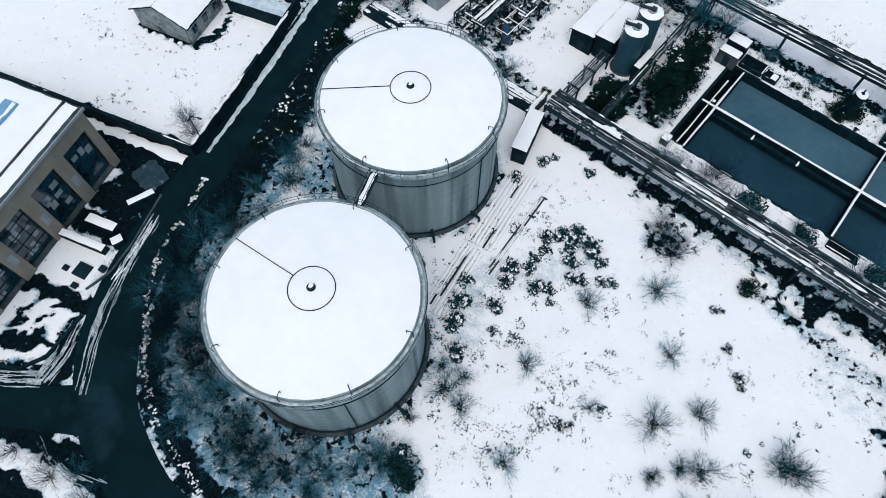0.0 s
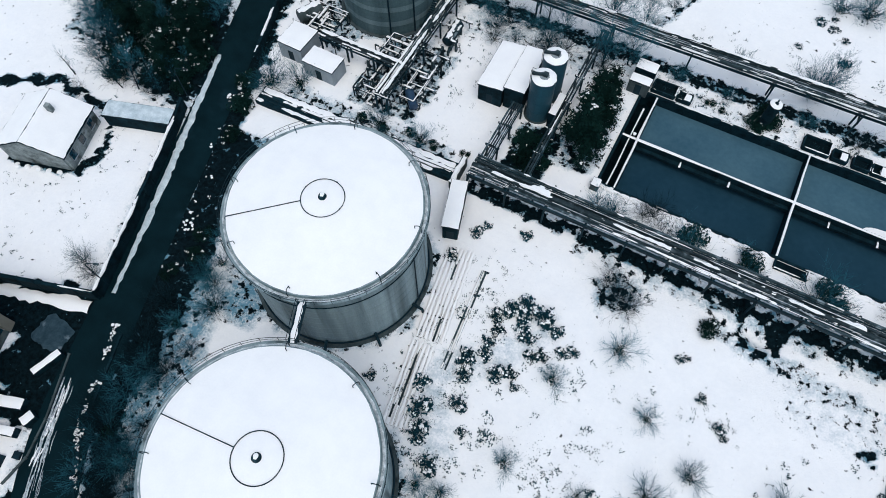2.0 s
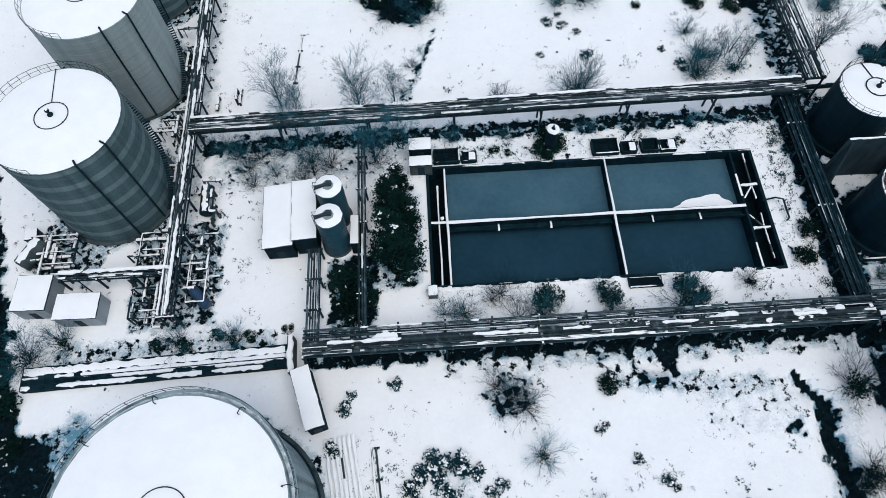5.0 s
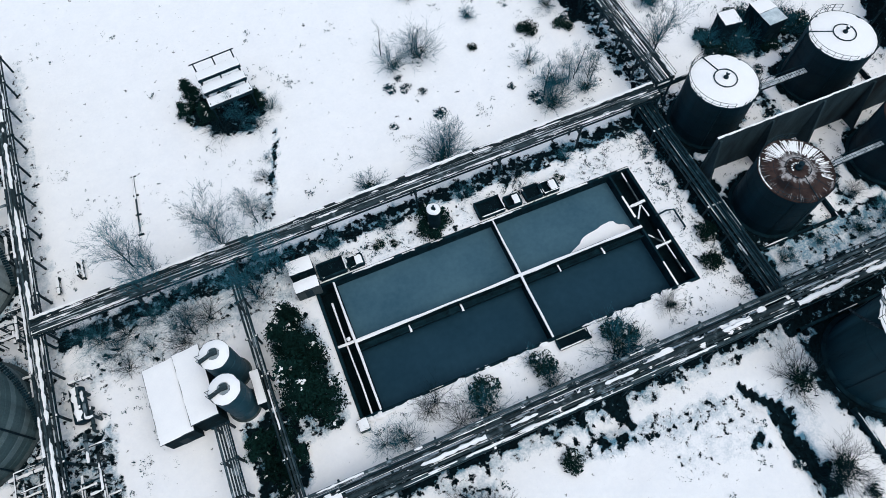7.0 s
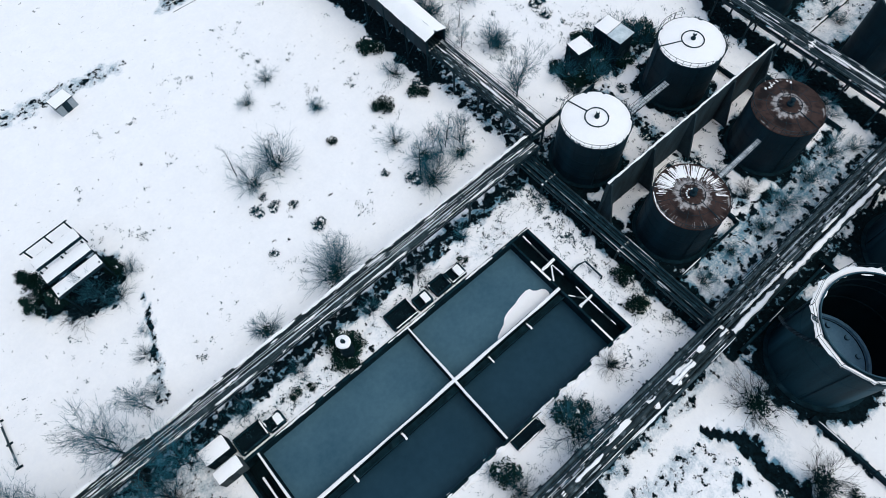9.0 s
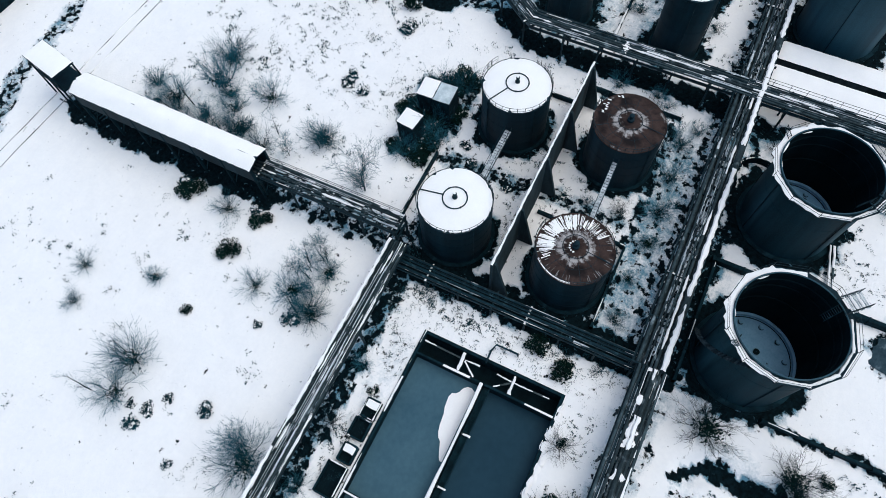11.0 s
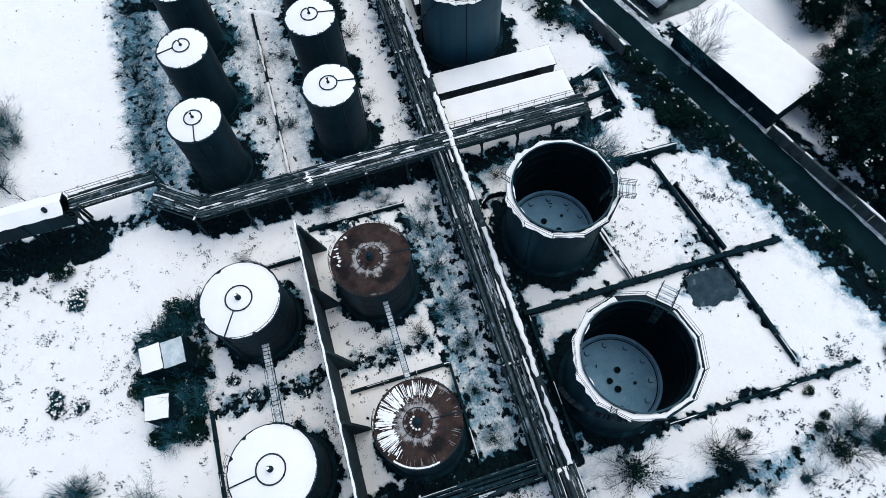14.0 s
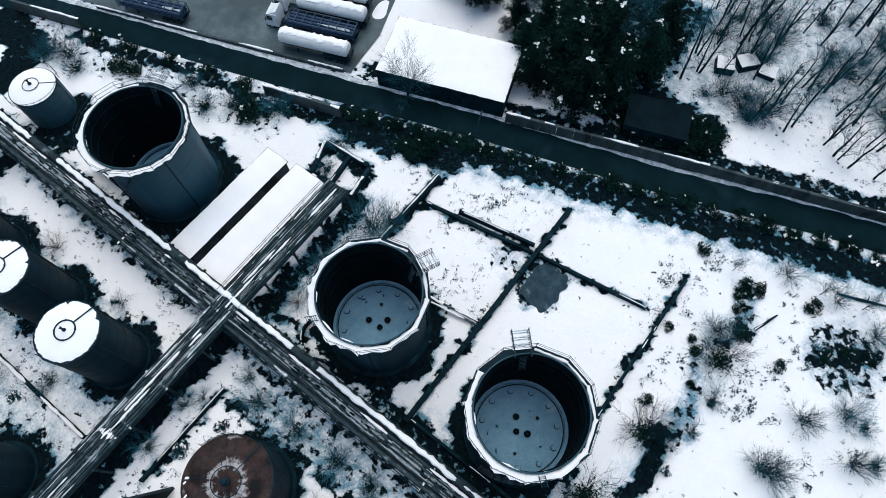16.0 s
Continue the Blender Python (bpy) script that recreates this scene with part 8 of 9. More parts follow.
def evergreen_bush(name, label, seed, r, h, count, leaf, material, snow=8, clumps=14):
    nr = np.random.default_rng(seed)
    rng = random.Random(seed)
    t = thing(name, label, "bush")
    a, q = nr.uniform(0, 2 * np.pi, clumps), np.sqrt(nr.uniform(0, 1, clumps)) * r * 0.8
    cz = h * 0.55 * (1 - 0.5 * (q / r) ** 2) * nr.uniform(0.7, 1.1, clumps)
    C = np.stack([q * np.cos(a), q * np.sin(a), cz], 1)
    k = nr.integers(0, clumps, count)
    d = nr.normal(size=(count, 3))
    d /= np.linalg.norm(d, axis=1)[:, None]
    pts = C[k] + d * (nr.uniform(0.5, 1.0, (count, 1)) ** 0.5) * np.array([r * 0.34, r * 0.34, h * 0.36])
    pts[:, 2] = np.maximum(pts[:, 2], 0.05)
    part("foliage", leaves(pts, leaf, nr), material, t)
    stems = Geo()
    for c in C:
        stems.tube([(c[0] * 0.2, c[1] * 0.2, -0.1), (c[0] * 0.6, c[1] * 0.6, c[2] * 0.5), tuple(c)], [0.05, 0.035, 0.015], 4, caps=False)
    part("stem", stems, BARK, t)
    if snow:
        g = Geo()
        for i in range(snow):
            c = C[rng.randrange(clumps)]
            g.clod(c[0] + rng.uniform(-0.3, 0.3) * r, c[1] + rng.uniform(-0.3, 0.3) * r, c[2] + h * 0.28, r * rng.choice((0.08, 0.14, 0.24)), rng)
        part("snow_cover", g, SNOW, t)
    return t


def evergreen_tree(seed, h, r, count, leaf):
    nr = np.random.default_rng(seed)
    rng = random.Random(seed)
    t = thing("evergreen_tree", "dense dark evergreen tree dusted with snow", "tree")
    part("trunk", Geo().tube([(0, 0, -0.2), (0.1, 0.05, h * 0.4), (0, 0, h * 0.92)], [h * 0.022, h * 0.016, 0.03], 7), BARK, t)
    limbs, C = Geo(), []
    for k in range(46):
        z = h * rng.uniform(0.12, 0.95)
        a = rng.uniform(0, 2 * math.pi)
        q = r * (1 - (z / h) ** 1.6 * 0.9) * rng.uniform(0.55, 1.05)
        e = (q * math.cos(a), q * math.sin(a), z - 0.12 * q)
        limbs.tube([(0, 0, z - 0.3), (e[0] * 0.5, e[1] * 0.5, z), e], [0.06, 0.04, 0.015], 4, caps=False)
        for s in (0.35, 0.6, 0.85, 1.0):
            C.append((e[0] * s, e[1] * s, z - 0.12 * q * s))
    C = np.array(C)
    k = nr.integers(0, len(C), count)
    pts = C[k] + nr.normal(size=(count, 3)) * np.array([0.11 * r, 0.11 * r, 0.03 * h])
    pts[:, 2] = np.maximum(pts[:, 2], 0.1)
    part("limb", limbs, BARK, t)
    part("crown", leaves(pts, leaf, nr), NEEDLE, t)
    g = Geo()
    for i in range(7):
        c = C[rng.randrange(len(C))]
        g.clod(c[0] * 0.95, c[1] * 0.95, c[2] + 0.05 * h, rng.uniform(0.15, 0.5), rng, 6)
    part("snow_cover", g, SNOW, t)
    return t


planter_rng = random.Random(2024)


def plant(protos, spots, size=(0.85, 1.15), used={}):
    """Sets plants at the spots: each (x, y) or (x, y, size). The first use of a kind takes the model itself."""
    for s in spots:
        i = planter_rng.randrange(len(protos))
        ob = protos[i]
        k = (s[2] if len(s) > 2 else 1.0) * planter_rng.uniform(*size)
        m = Matrix.LocRotScale((s[0], s[1], -0.04), Euler((0, 0, planter_rng.uniform(0, 6.28))), (k, k, k * planter_rng.uniform(0.9, 1.1)))
        if ob.name not in used:
            used[ob.name] = True
            ob.matrix_basis = m
        else:
            copy_thing(ob, Matrix.Identity(4)).matrix_basis = m


TREES = [bare_tree(1, 8.0), bare_tree(2, 9.0), bare_tree(3, 7.0, 4)]
SAPLINGS = [sapling(4, 9.0), sapling(5, 11.0), sapling(6, 8.0)]
SHRUBS = [bare_shrub(11, 3.2, 18, 1.3, None, 2, 150), bare_shrub(12, 2.8, 16, 1.5, None, 2, 110), bare_shrub(13, 3.6, 18, 1.1, None, 2, 170), bare_shrub(14, 2.0, 14, 1.7, None, 2, 120)]
DARK_SHRUBS = [bare_shrub(15, 3.4, 15, 1.5, BARK, 2, 420), bare_shrub(16, 3.0, 13, 1.7, BARK, 2, 360)]
BRUSH = [bare_shrub(21, 3.4, 26, 1.6, None, 2), bare_shrub(22, 3.8, 24, 1.4, BARK, 2)]
LAURELS = [evergreen_bush("laurel_bush", "low leafy bush half buried under snow", 31, 1.8, 1.2, 330, 0.27, LEAF, 11), evergreen_bush("laurel_bush", "low leafy bush with snow on its leaves", 32, 1.4, 1.0, 240, 0.26, LEAF, 8)]
DARKS = [evergreen_bush("evergreen_bush", "round dark evergreen bush in the snow", 41, 1.9, 2.6, 1100, 0.17, NEEDLE, 2, 22), evergreen_bush("evergreen_bush", "dark ivy-covered bush dusted with snow", 42, 1.6, 2.0, 900, 0.16, NEEDLE, 1, 18)]
IVY = [evergreen_bush("ivy_hedge", "dark ivy thicket with clots of snow", 51, 2.2, 2.0, 1300, 0.17, NEEDLE, 2, 22), evergreen_bush("ivy_hedge", "dark bramble thicket at the road verge", 52, 2.0, 1.5, 1000, 0.17, NEEDLE, 3, 18)]
FIRS = [evergreen_tree(61, 11.0, 4.0, 6500, 0.21), evergreen_tree(62, 9.0, 3.4, 5500, 0.19), evergreen_tree(63, 13.0, 4.4, 7000, 0.23)]

# field south of the long rack
plant(BRUSH, [(-3, 50.5, 1.0), (-1.4, 49.2, 0.8), (-4.8, 52, 0.7)])
plant(LAURELS, [(-14.4, 42.3, 0.8), (-12.8, 43.6, 0.9), (-10.3, 43.2, 1.0), (-8.2, 42.1, 0.8), (-5.0, 40.5, 0.5), (-6.2, 39.7, 0.6), (-14.6, 38.9, 0.8), (-15.8, 40.4, 0.6), (-11.2, 39.9, 0.9), (-9.4, 37.6, 0.7), (-14.7, 35.0, 0.8), (-8.5, 38.4, 0.7), (-16.8, 33.5, 0.9), (-16.0, 31.6, 0.8), (-12.5, 33.4, 0.7), (-11.0, 34.6, 0.7), (-15.3, 36.9, 0.8), (-9.9, 33.1, 0.5), (-12.3, 41.4, 0.8), (-17.4, 53, 0.7), (-13, 25, 0.6), (-15, 28, 0.7)])
plant(SHRUBS, [(0, 43.4), (-6, 36.2, 0.8), (-7, 24.4, 0.9), (-10, 15, 1.0), (-13, 15.4, 0.8), (-12, 18, 0.7), (9, 28.4, 0.9), (12.6, 33, 0.9), (12, 23, 0.9), (16, 27.2, 1.0), (24.4, 34, 1.0), (-2, 13.2, 0.9), (6, 37, 0.6), (2, 25, 0.5)])
plant(DARKS, [(-11, 5.4, 1.1), (-9.6, 4.2, 0.9), (9, 51.5, 0.7)])
plant(LAURELS, [(14, 40, 0.6), (14.8, 39.2, 0.45), (11, 42.4, 0.5), (7.2, 46, 0.45), (8, 46.6, 0.35), (0.4, 21, 0.6), (1.4, 21.8, 0.4), (3.2, 26, 0.5), (28, 22, 0.45), (33, 41, 0.5)])
plant(SHRUBS, [(22.8, 26.2), (19.1, 22.5, 0.9), (16.8, 22.6, 0.8), (23.1, 33.8, 1.1), (14.1, 25.9, 0.9), (32.6, 30.6, 0.7), (32.8, 35.3, 0.6), (36.4, 22.4, 0.8)])
plant(DARK_SHRUBS, [(34.4, 25.7, 1.25), (37.4, 39.0, 1.2), (38.9, 49.3, 1.2), (36.2, 38.0, 0.8)])
plant(DARKS, [(28.1, 21.8, 0.4), (38.4, 25.4, 0.45), (35.8, 30.5, 0.45), (39.0, 35.4, 0.4), (33.5, 21.2, 0.7), (32.6, 31.0, 0.4), (43.1, 13.7, 0.6), (41.4, 25.8, 0.35), (37.2, 26.4, 0.4)])
plant(IVY, [(24.0, 17.2, 0.5), (22.0, 15.2, 0.6), (19.6, 14.2, 0.6), (28.2, 12.2, 0.65), (34.4, 20.4, 0.6), (35.4, 14.6, 0.9), (36.6, 16.4, 0.5), (35.4, 18.2, 0.5)])
plant(TREES, [(28.1, 10.0, 0.5), (23.0, 8.6, 0.5), (38.6, 13.8, 0.4)])
plant(BRUSH, [(20, 11, 0.8), (32.6, 10, 0.8), (15, 8, 0.8), (26, 9.6, 0.7), (18, 10, 0.7)])
def fallen_log(a, b, r, label):
    t = thing("fallen_log", label, "log", a[0], a[1])
    dx, dy = b[0] - a[0], b[1] - a[1]
    part("trunk", Geo().tube([(0, 0, r * 0.8), (dx * 0.4 + dy * 0.02, dy * 0.4 - dx * 0.02, r * 1.2), (dx * 0.75, dy * 0.75, r * 1.5), (dx, dy, r * 1.8)], [r, r * 0.9, r * 0.75, r * 0.5], 8), BARK, t, smooth=True)
    part("branch_stub", Geo().tube([(dx * 0.6, dy * 0.6, r * 1.3), (dx * 0.6 - dy * 0.09, dy * 0.6 + dx * 0.09, r * 3.0)], [r * 0.4, r * 0.2], 6), BARK, t)
    part("snow_cover", Geo().tube([(0, 0, r * 1.5), (dx * 0.35, dy * 0.35, r * 1.85)], [r * 0.45, r * 0.3], 6), SNOW, t, smooth=True)


fallen_log((32.7, 19.5), (31.3, 16.1), 0.2, "dark fallen log in snow beside a bramble")
fallen_log((26.5, 8.5), (20.7, 6.6), 0.24, "long dark fallen trunk among scrub by the road")
# banks of the basin
plant(DARKS, [(3, 63.2, 1.0), (11, 63.2, 1.0), (21.4, 63.4, 1.15), (23, 62.6, 0.8), (39.4, 71, 0.95), (37.6, 67.4, 0.95), (38.8, 66.8, 0.6), (30, 64, 0.35)])
plant(BRUSH, [(-3, 64.2, 0.75), (-4.4, 63.6, 0.6), (29.4, 64, 0.65), (22.4, 60.6, 0.9), (-1, 60.8, 0.8), (10, 64.2, 0.5), (-10.4, 62, 0.7)])
plant(SHRUBS, [(2, 60.8, 1.1), (11, 60.6, 0.8), (-8, 61.6, 0.8), (20.6, 60.8, 1.3)])
plant(IVY, [(6.2, 86.0, 0.95), (5.0, 86.6, 0.9), (7.2, 87.2, 0.9), (6.2, 88.0, 1.0), (25.6, 87.0, 0.5), (-2, 87, 0.5), (0, 86.6, 0.35)])
# strip below the thin-pipe rack
plant(BRUSH, [(-40, 88.4, 0.8), (-36.5, 88, 0.8), (-33, 88.6, 0.9), (-29, 87, 0.8), (-8, 89.4, 0.6), (0, 89.2, 0.6), (12, 89.6, 0.6), (20, 89.6, 0.6), (28, 89.8, 0.6), (-42, 90, 0.8), (-30, 84, 0.7), (-37, 83.4, 0.6)])
plant(TREES, [(-31, 91.4, 1.1), (-27.2, 89.4, 0.9), (-16, 88.6, 1.15), (-31, 95, 1.1), (-22, 97, 0.9), (-16.4, 97.4, 0.95), (13, 97.6, 0.95), (50, 102, 0.95), (-14, 114.6, 0.7)])
plant(SHRUBS, [(11, 96.2, 1.5), (12, 97.2, 1.2), (0, 96.2, 1.2), (31, 99.6, 1.0)])
plant(TREES, [(33, 100.4, 0.55), (30.6, 100.6, 0.5), (38, 101.6, 0.6), (36, 102.4, 0.55), (39.6, 103, 0.5), (34.6, 103.6, 0.5)])
plant(SAPLINGS, [(10, 119, 0.5), (15, 118, 0.6), (16, 118.4, 0.5), (11, 118.2, 0.4), (30, 101, 0.6), (38, 101, 0.6), (37, 103.4, 0.6), (35, 102, 0.5)])
plant(DARKS, [(24, 114.4, 0.5), (34, 114, 0.7), (38.6, 125, 1.1), (40, 124, 0.9), (39, 113, 0.8), (40, 112, 0.7), (33, 114.8, 0.5)])
plant(LAURELS, [(14, 104.4, 0.5), (9, 112, 0.6), (7, 105, 0.5), (11, 111, 0.5), (67, 114, 0.8), (65, 111, 0.6), (79, 110.6, 0.8), (29, 101.4, 0.8), (77, 134, 0.7)])
plant(DARKS, [(84, 112, 0.8), (83.6, 139, 0.6), (74, 98.2, 1.0), (72.4, 99.4, 0.8), (64, 99, 0.7), (65, 103.4, 0.6), (60, 97.6, 0.8), (58.6, 98.8, 0.6)])
# shelter in the far field
plant(FIRS, [(-19.6, 121.5, 0.55), (-21.4, 119.4, 0.45), (-18.4, 117.6, 0.45), (-10.4, 116.6, 0.4)])
plant(BRUSH, [(-12, 113.4, 0.8), (-9, 116, 0.7), (-17, 114.4, 0.8), (-13.6, 104, 0.5), (-12, 107, 0.4), (-15, 99, 0.6)])
# field with the galleries
plant(SHRUBS, [(62, 133, 1.1), (56, 129, 1.1), (52, 136.6), (51, 130.4), (51, 124.2), (54, 127), (55, 112, 1.0), (58, 123), (49.6, 119.4, 0.9), (48.6, 128), (49, 133), (50, 139), (53, 141), (39, 118, 0.9), (31, 108, 0.7), (26, 121, 0.9)])
plant(TREES, [(50.6, 129.4, 0.5), (50.4, 125.6, 0.5), (50.7, 136.6, 0.5), (56.4, 130.2, 0.5), (61.5, 131.2, 0.55), (50.4, 115, 0.45), (53.4, 111.6, 0.45), (50.0, 102.6, 0.5)])
plant(SHRUBS, [(36.7, 99.9, 1.3), (32.5, 102.8, 1.4), (30.4, 98.9, 1.1), (15.4, 116.6, 1.3), (11.1, 115.8, 1.0), (23.3, 130.9, 0.6), (18.5, 128.8, 0.5)])
plant(LAURELS, [(11.0, 113.4, 0.5), (11.6, 111.1, 0.6), (13.5, 109.4, 0.5), (14.3, 104.4, 0.6), (26.5, 104.9, 0.6), (65.6, 113.6, 0.7), (80.4, 109.9, 0.7)])
plant(BRUSH, [(48.4, 121, 0.7), (49, 124.6, 0.7), (49, 130.5, 0.8), (50.4, 135, 0.8)])
plant(SAPLINGS, [(50, 127.4, 0.6), (52, 133.4, 0.6), (53, 118.6, 0.5), (95, 121, 0.7), (96, 128, 0.7), (98, 135, 0.7), (94, 114, 0.6), (99, 119, 0.7), (97, 141, 0.7)])
# between the tanks and the cross rack
plant(SHRUBS, [(59, 63.4, 0.9), (64, 63.6, 0.8), (70, 64, 0.9), (76, 64.4, 0.9), (79, 62.8, 0.8), (83, 70, 0.7), (82.6, 76, 0.7), (47, 63.6, 0.8), (53, 64, 0.8), (81, 47, 1.2), (80.4, 43, 1.1), (80.2, 38, 1.2)])
plant(BRUSH, [(81.8, 68, 0.5), (62, 68.6, 0.5), (61.4, 73, 0.5), (78.6, 88.6, 0.5), (81, 52, 0.6), (98, 79.6, 0.5), (111, 80, 0.5), (99, 66, 0.6), (112, 66, 0.6)])
plant(LAURELS, [(63, 92.4, 0.6), (58.6, 84, 0.5), (60.4, 90, 0.5), (61.2, 76.2, 0.5), (79.4, 74, 0.6), (77.4, 69, 0.6), (100, 82, 0.6), (100, 94, 0.6), (112, 94, 0.6)])
# thicket round the large tanks
plant(BRUSH, [(-53, 16), (-51.4, 10), (-53, 6, 0.9), (-47.4, 3, 0.9), (-49.4, 12, 0.8), (-45, -1, 0.9), (-41, 0, 1.0), (-42, -5, 0.9), (-36, -6, 1.0), (-37, -2, 0.8), (-31, -5, 0.9), (-25, -5, 1.0), (-27, -8, 0.8), (-21, -3.6, 0.9), (-18, -1, 0.9), (-15, 1.6, 0.8), (-47, 8, 0.7), (-55, 22, 0.9), (-54, 33, 0.7), (-51, 43, 0.8)])
plant(SHRUBS, [(-52, 20, 1.2), (-49, 24, 1.0), (-50, 5, 1.2), (-44, 4, 1.1), (-39, 3, 1.0), (-33, -3, 1.1), (-22, -7, 1.1), (-15, 17.4, 0.9), (-14, 10, 0.8), (-52, 30, 0.9), (-45, 60, 0.8), (-38, 60.2, 0.8), (-64, 59, 1.2), (-60, 61, 0.9)])
plant(IVY, [(-57, 32.4, 0.8), (-57.4, 25.4, 0.8), (-56, 29, 0.7), (-67.4, 57.4, 0.9), (-65.4, 53, 0.9), (-63.4, 48, 0.8), (-36, 60.4, 0.5), (-44, 59.4, 0.5), (-48, 60, 0.5), (-40, 60.8, 0.5), (-24.4, 60.4, 0.6), (-31, 61.2, 0.5)])
plant(LAURELS, [(-19, 25.4, 1.0), (-17.6, 22.6, 0.9), (-20, 28.4, 0.8), (-14.8, 20, 0.8), (-25, 45.4, 0.6), (-26.4, 26, 0.7), (-23.6, 50.2, 0.6), (-22.8, 52, 0.5)])
plant(BRUSH, [(-51, 27, 0.8), (-48, 18, 0.7), (-44, 8, 0.6), (-34, -8, 0.9), (-29, -3, 0.8), (-22, 0, 0.7), (-12, 5, 0.8), (-40, -7, 0.9), (-45, -4, 0.8), (-50, 0, 0.9), (-16, -4, 0.9), (-54.6, 27, 0.7)])
# dark growth by the silos and the basin's west end
plant(FIRS, [(-16.2, 69.4, 0.85), (-17.4, 72.6, 0.9), (-15.8, 75.4, 0.9), (-17.4, 78.0, 0.8), (-16.2, 80.6, 0.6)])
plant(IVY, [(-23, 64.6, 1.0), (-24.4, 67.4, 0.9), (-21.8, 67.8, 0.9), (-22.4, 62, 0.7), (-20.2, 64.8, 0.7)])
# verge hedges of the road
plant(IVY, [(95 - 3.35 * k, 26.0 - 1.22 * k, 0.62 + 0.2 * ((k * 7) % 3) / 2) for k in range(22)])
plant(DARKS, [(83, 25, 1.1), (82, 23.4, 1.0), (85.4, 25.4, 0.8), (106, 34, 0.8), (104.4, 33, 0.7)])
plant(SHRUBS, [(117, 36, 1.4), (112.4, 38, 1.3), (139, 46.2, 1.3), (136, 44, 1.2), (109, 35, 1.1), (103, 31.6, 0.9), (139, 45, 1.2), (133, 45, 1.2), (78.6, 36, 1.0), (92, 31, 0.7), (91, 35, 0.8)])
plant(TREES, [(89, 19.2, 1.1)])
plant(BRUSH, [(96 + 4.5 * k, 97.5 + (k * 5 % 3), 0.9) for k in range(8)])
plant(SHRUBS, [(98, 78, 0.7), (104, 82, 0.7), (111, 77, 0.8), (116, 83, 0.7), (99.6, 90, 0.8), (111.6, 91, 0.8), (99.4, 70, 0.8), (111.4, 70, 0.8)])
plant(BRUSH, [(-44, -20.6, 0.7), (-41, -22, 0.8), (-39, -19.6, 0.6), (-47, -23, 0.7), (-36, -21, 0.8), (-38, 86, 0.8), (-34, 85, 0.7), (-26, 86, 0.8), (-19, 86, 0.7), (-20, 89, 0.7)])
# woods
plant(FIRS, [(80, 2.5, 0.9), (76.5, 6, 0.8), (73, 2, 1.0), (69, 5, 0.9), (66, 1, 1.0), (70, -3, 0.9), (76, -3, 0.9), (81, -5, 0.8), (64.6, -5.6, 0.9), (74, -10, 0.8), (92, -3, 0.9), (98, -2, 0.8), (65, -12, 0.8)])
plant(BRUSH, [(86 + 3 * (k % 4), -16 + 3.5 * (k // 4), 1.1) for k in range(12)])
plant(SAPLINGS, [(66 + 3.1 * (k % 7), -22 + 3.3 * (k // 7) + (k * 5 % 3), 0.9) for k in range(14)])
plant(BRUSH, [(67 + 4.1 * k, -17 - (k * 3 % 4), 1.2) for k in range(5)])
plant(IVY, [(60, 2.4, 1.0), (57, 2.6, 1.0), (54, 1.2, 1.0), (51.4, -0.6, 1.1), (50.4, -3.2, 1.1), (53, -3.6, 1.0), (56.4, -0.8, 1.0), (59.6, -0.6, 1.0), (62, 1, 0.9)])
wood_rng = random.Random(8)
plant(SAPLINGS, [(wood_rng.uniform(20, 62), wood_rng.uniform(-46, -9), wood_rng.uniform(0.8, 1.2)) for _ in range(135)])
plant(SHRUBS, [(wood_rng.uniform(18, 60), wood_rng.uniform(-40, -8), wood_rng.uniform(0.7, 1.2)) for _ in range(40)])
plant(SAPLINGS, [(wood_rng.uniform(88, 125), wood_rng.uniform(-20, -4), wood_rng.uniform(0.8, 1.1)) for _ in range(14)])
plant(IVY, [(-76.4, 55.4, 1.0), (-77, 58.6, 1.1), (-79, 55, 1.1), (-79.4, 62.6, 1.0), (-82, 60, 1.2), (-84, 66.4, 1.1), (-81.6, 51, 1.0), (-87, 48.8, 1.1), (-85, 55, 1.3), (-88.4, 61, 1.3), (-91, 58, 1.3), (-92, 53, 1.2), (-76, 51.6, 0.8)])
plant(FIRS, [(-77.6, 57, 0.5), (-81, 64.4, 0.55), (-79.6, 53, 0.5), (-86, 53, 0.6), (-83, 57, 0.75), (-80, 60, 0.6), (-88, 59, 0.7), (-85, 63, 0.7), (-90, 66, 0.8), (-90.4, 58, 0.6), (-80.4, 54, 0.55)])
plant(SAPLINGS, [(-78, 49, 0.7), (-80, 50, 0.7), (-77, 52, 0.6), (-76.6, 55, 0.6), (-82, 48.4, 0.7), (-84.6, 47.4, 0.6), (-79, 65, 0.6), (-93, 46, 0.6)])
plant(BRUSH, [(-69, 21.4, 0.7), (-66.4, 20.4, 0.6), (-90, 43.4, 0.6), (-84, 69, 0.8), (-86, 73, 0.6), (-83, 78, 0.7)])


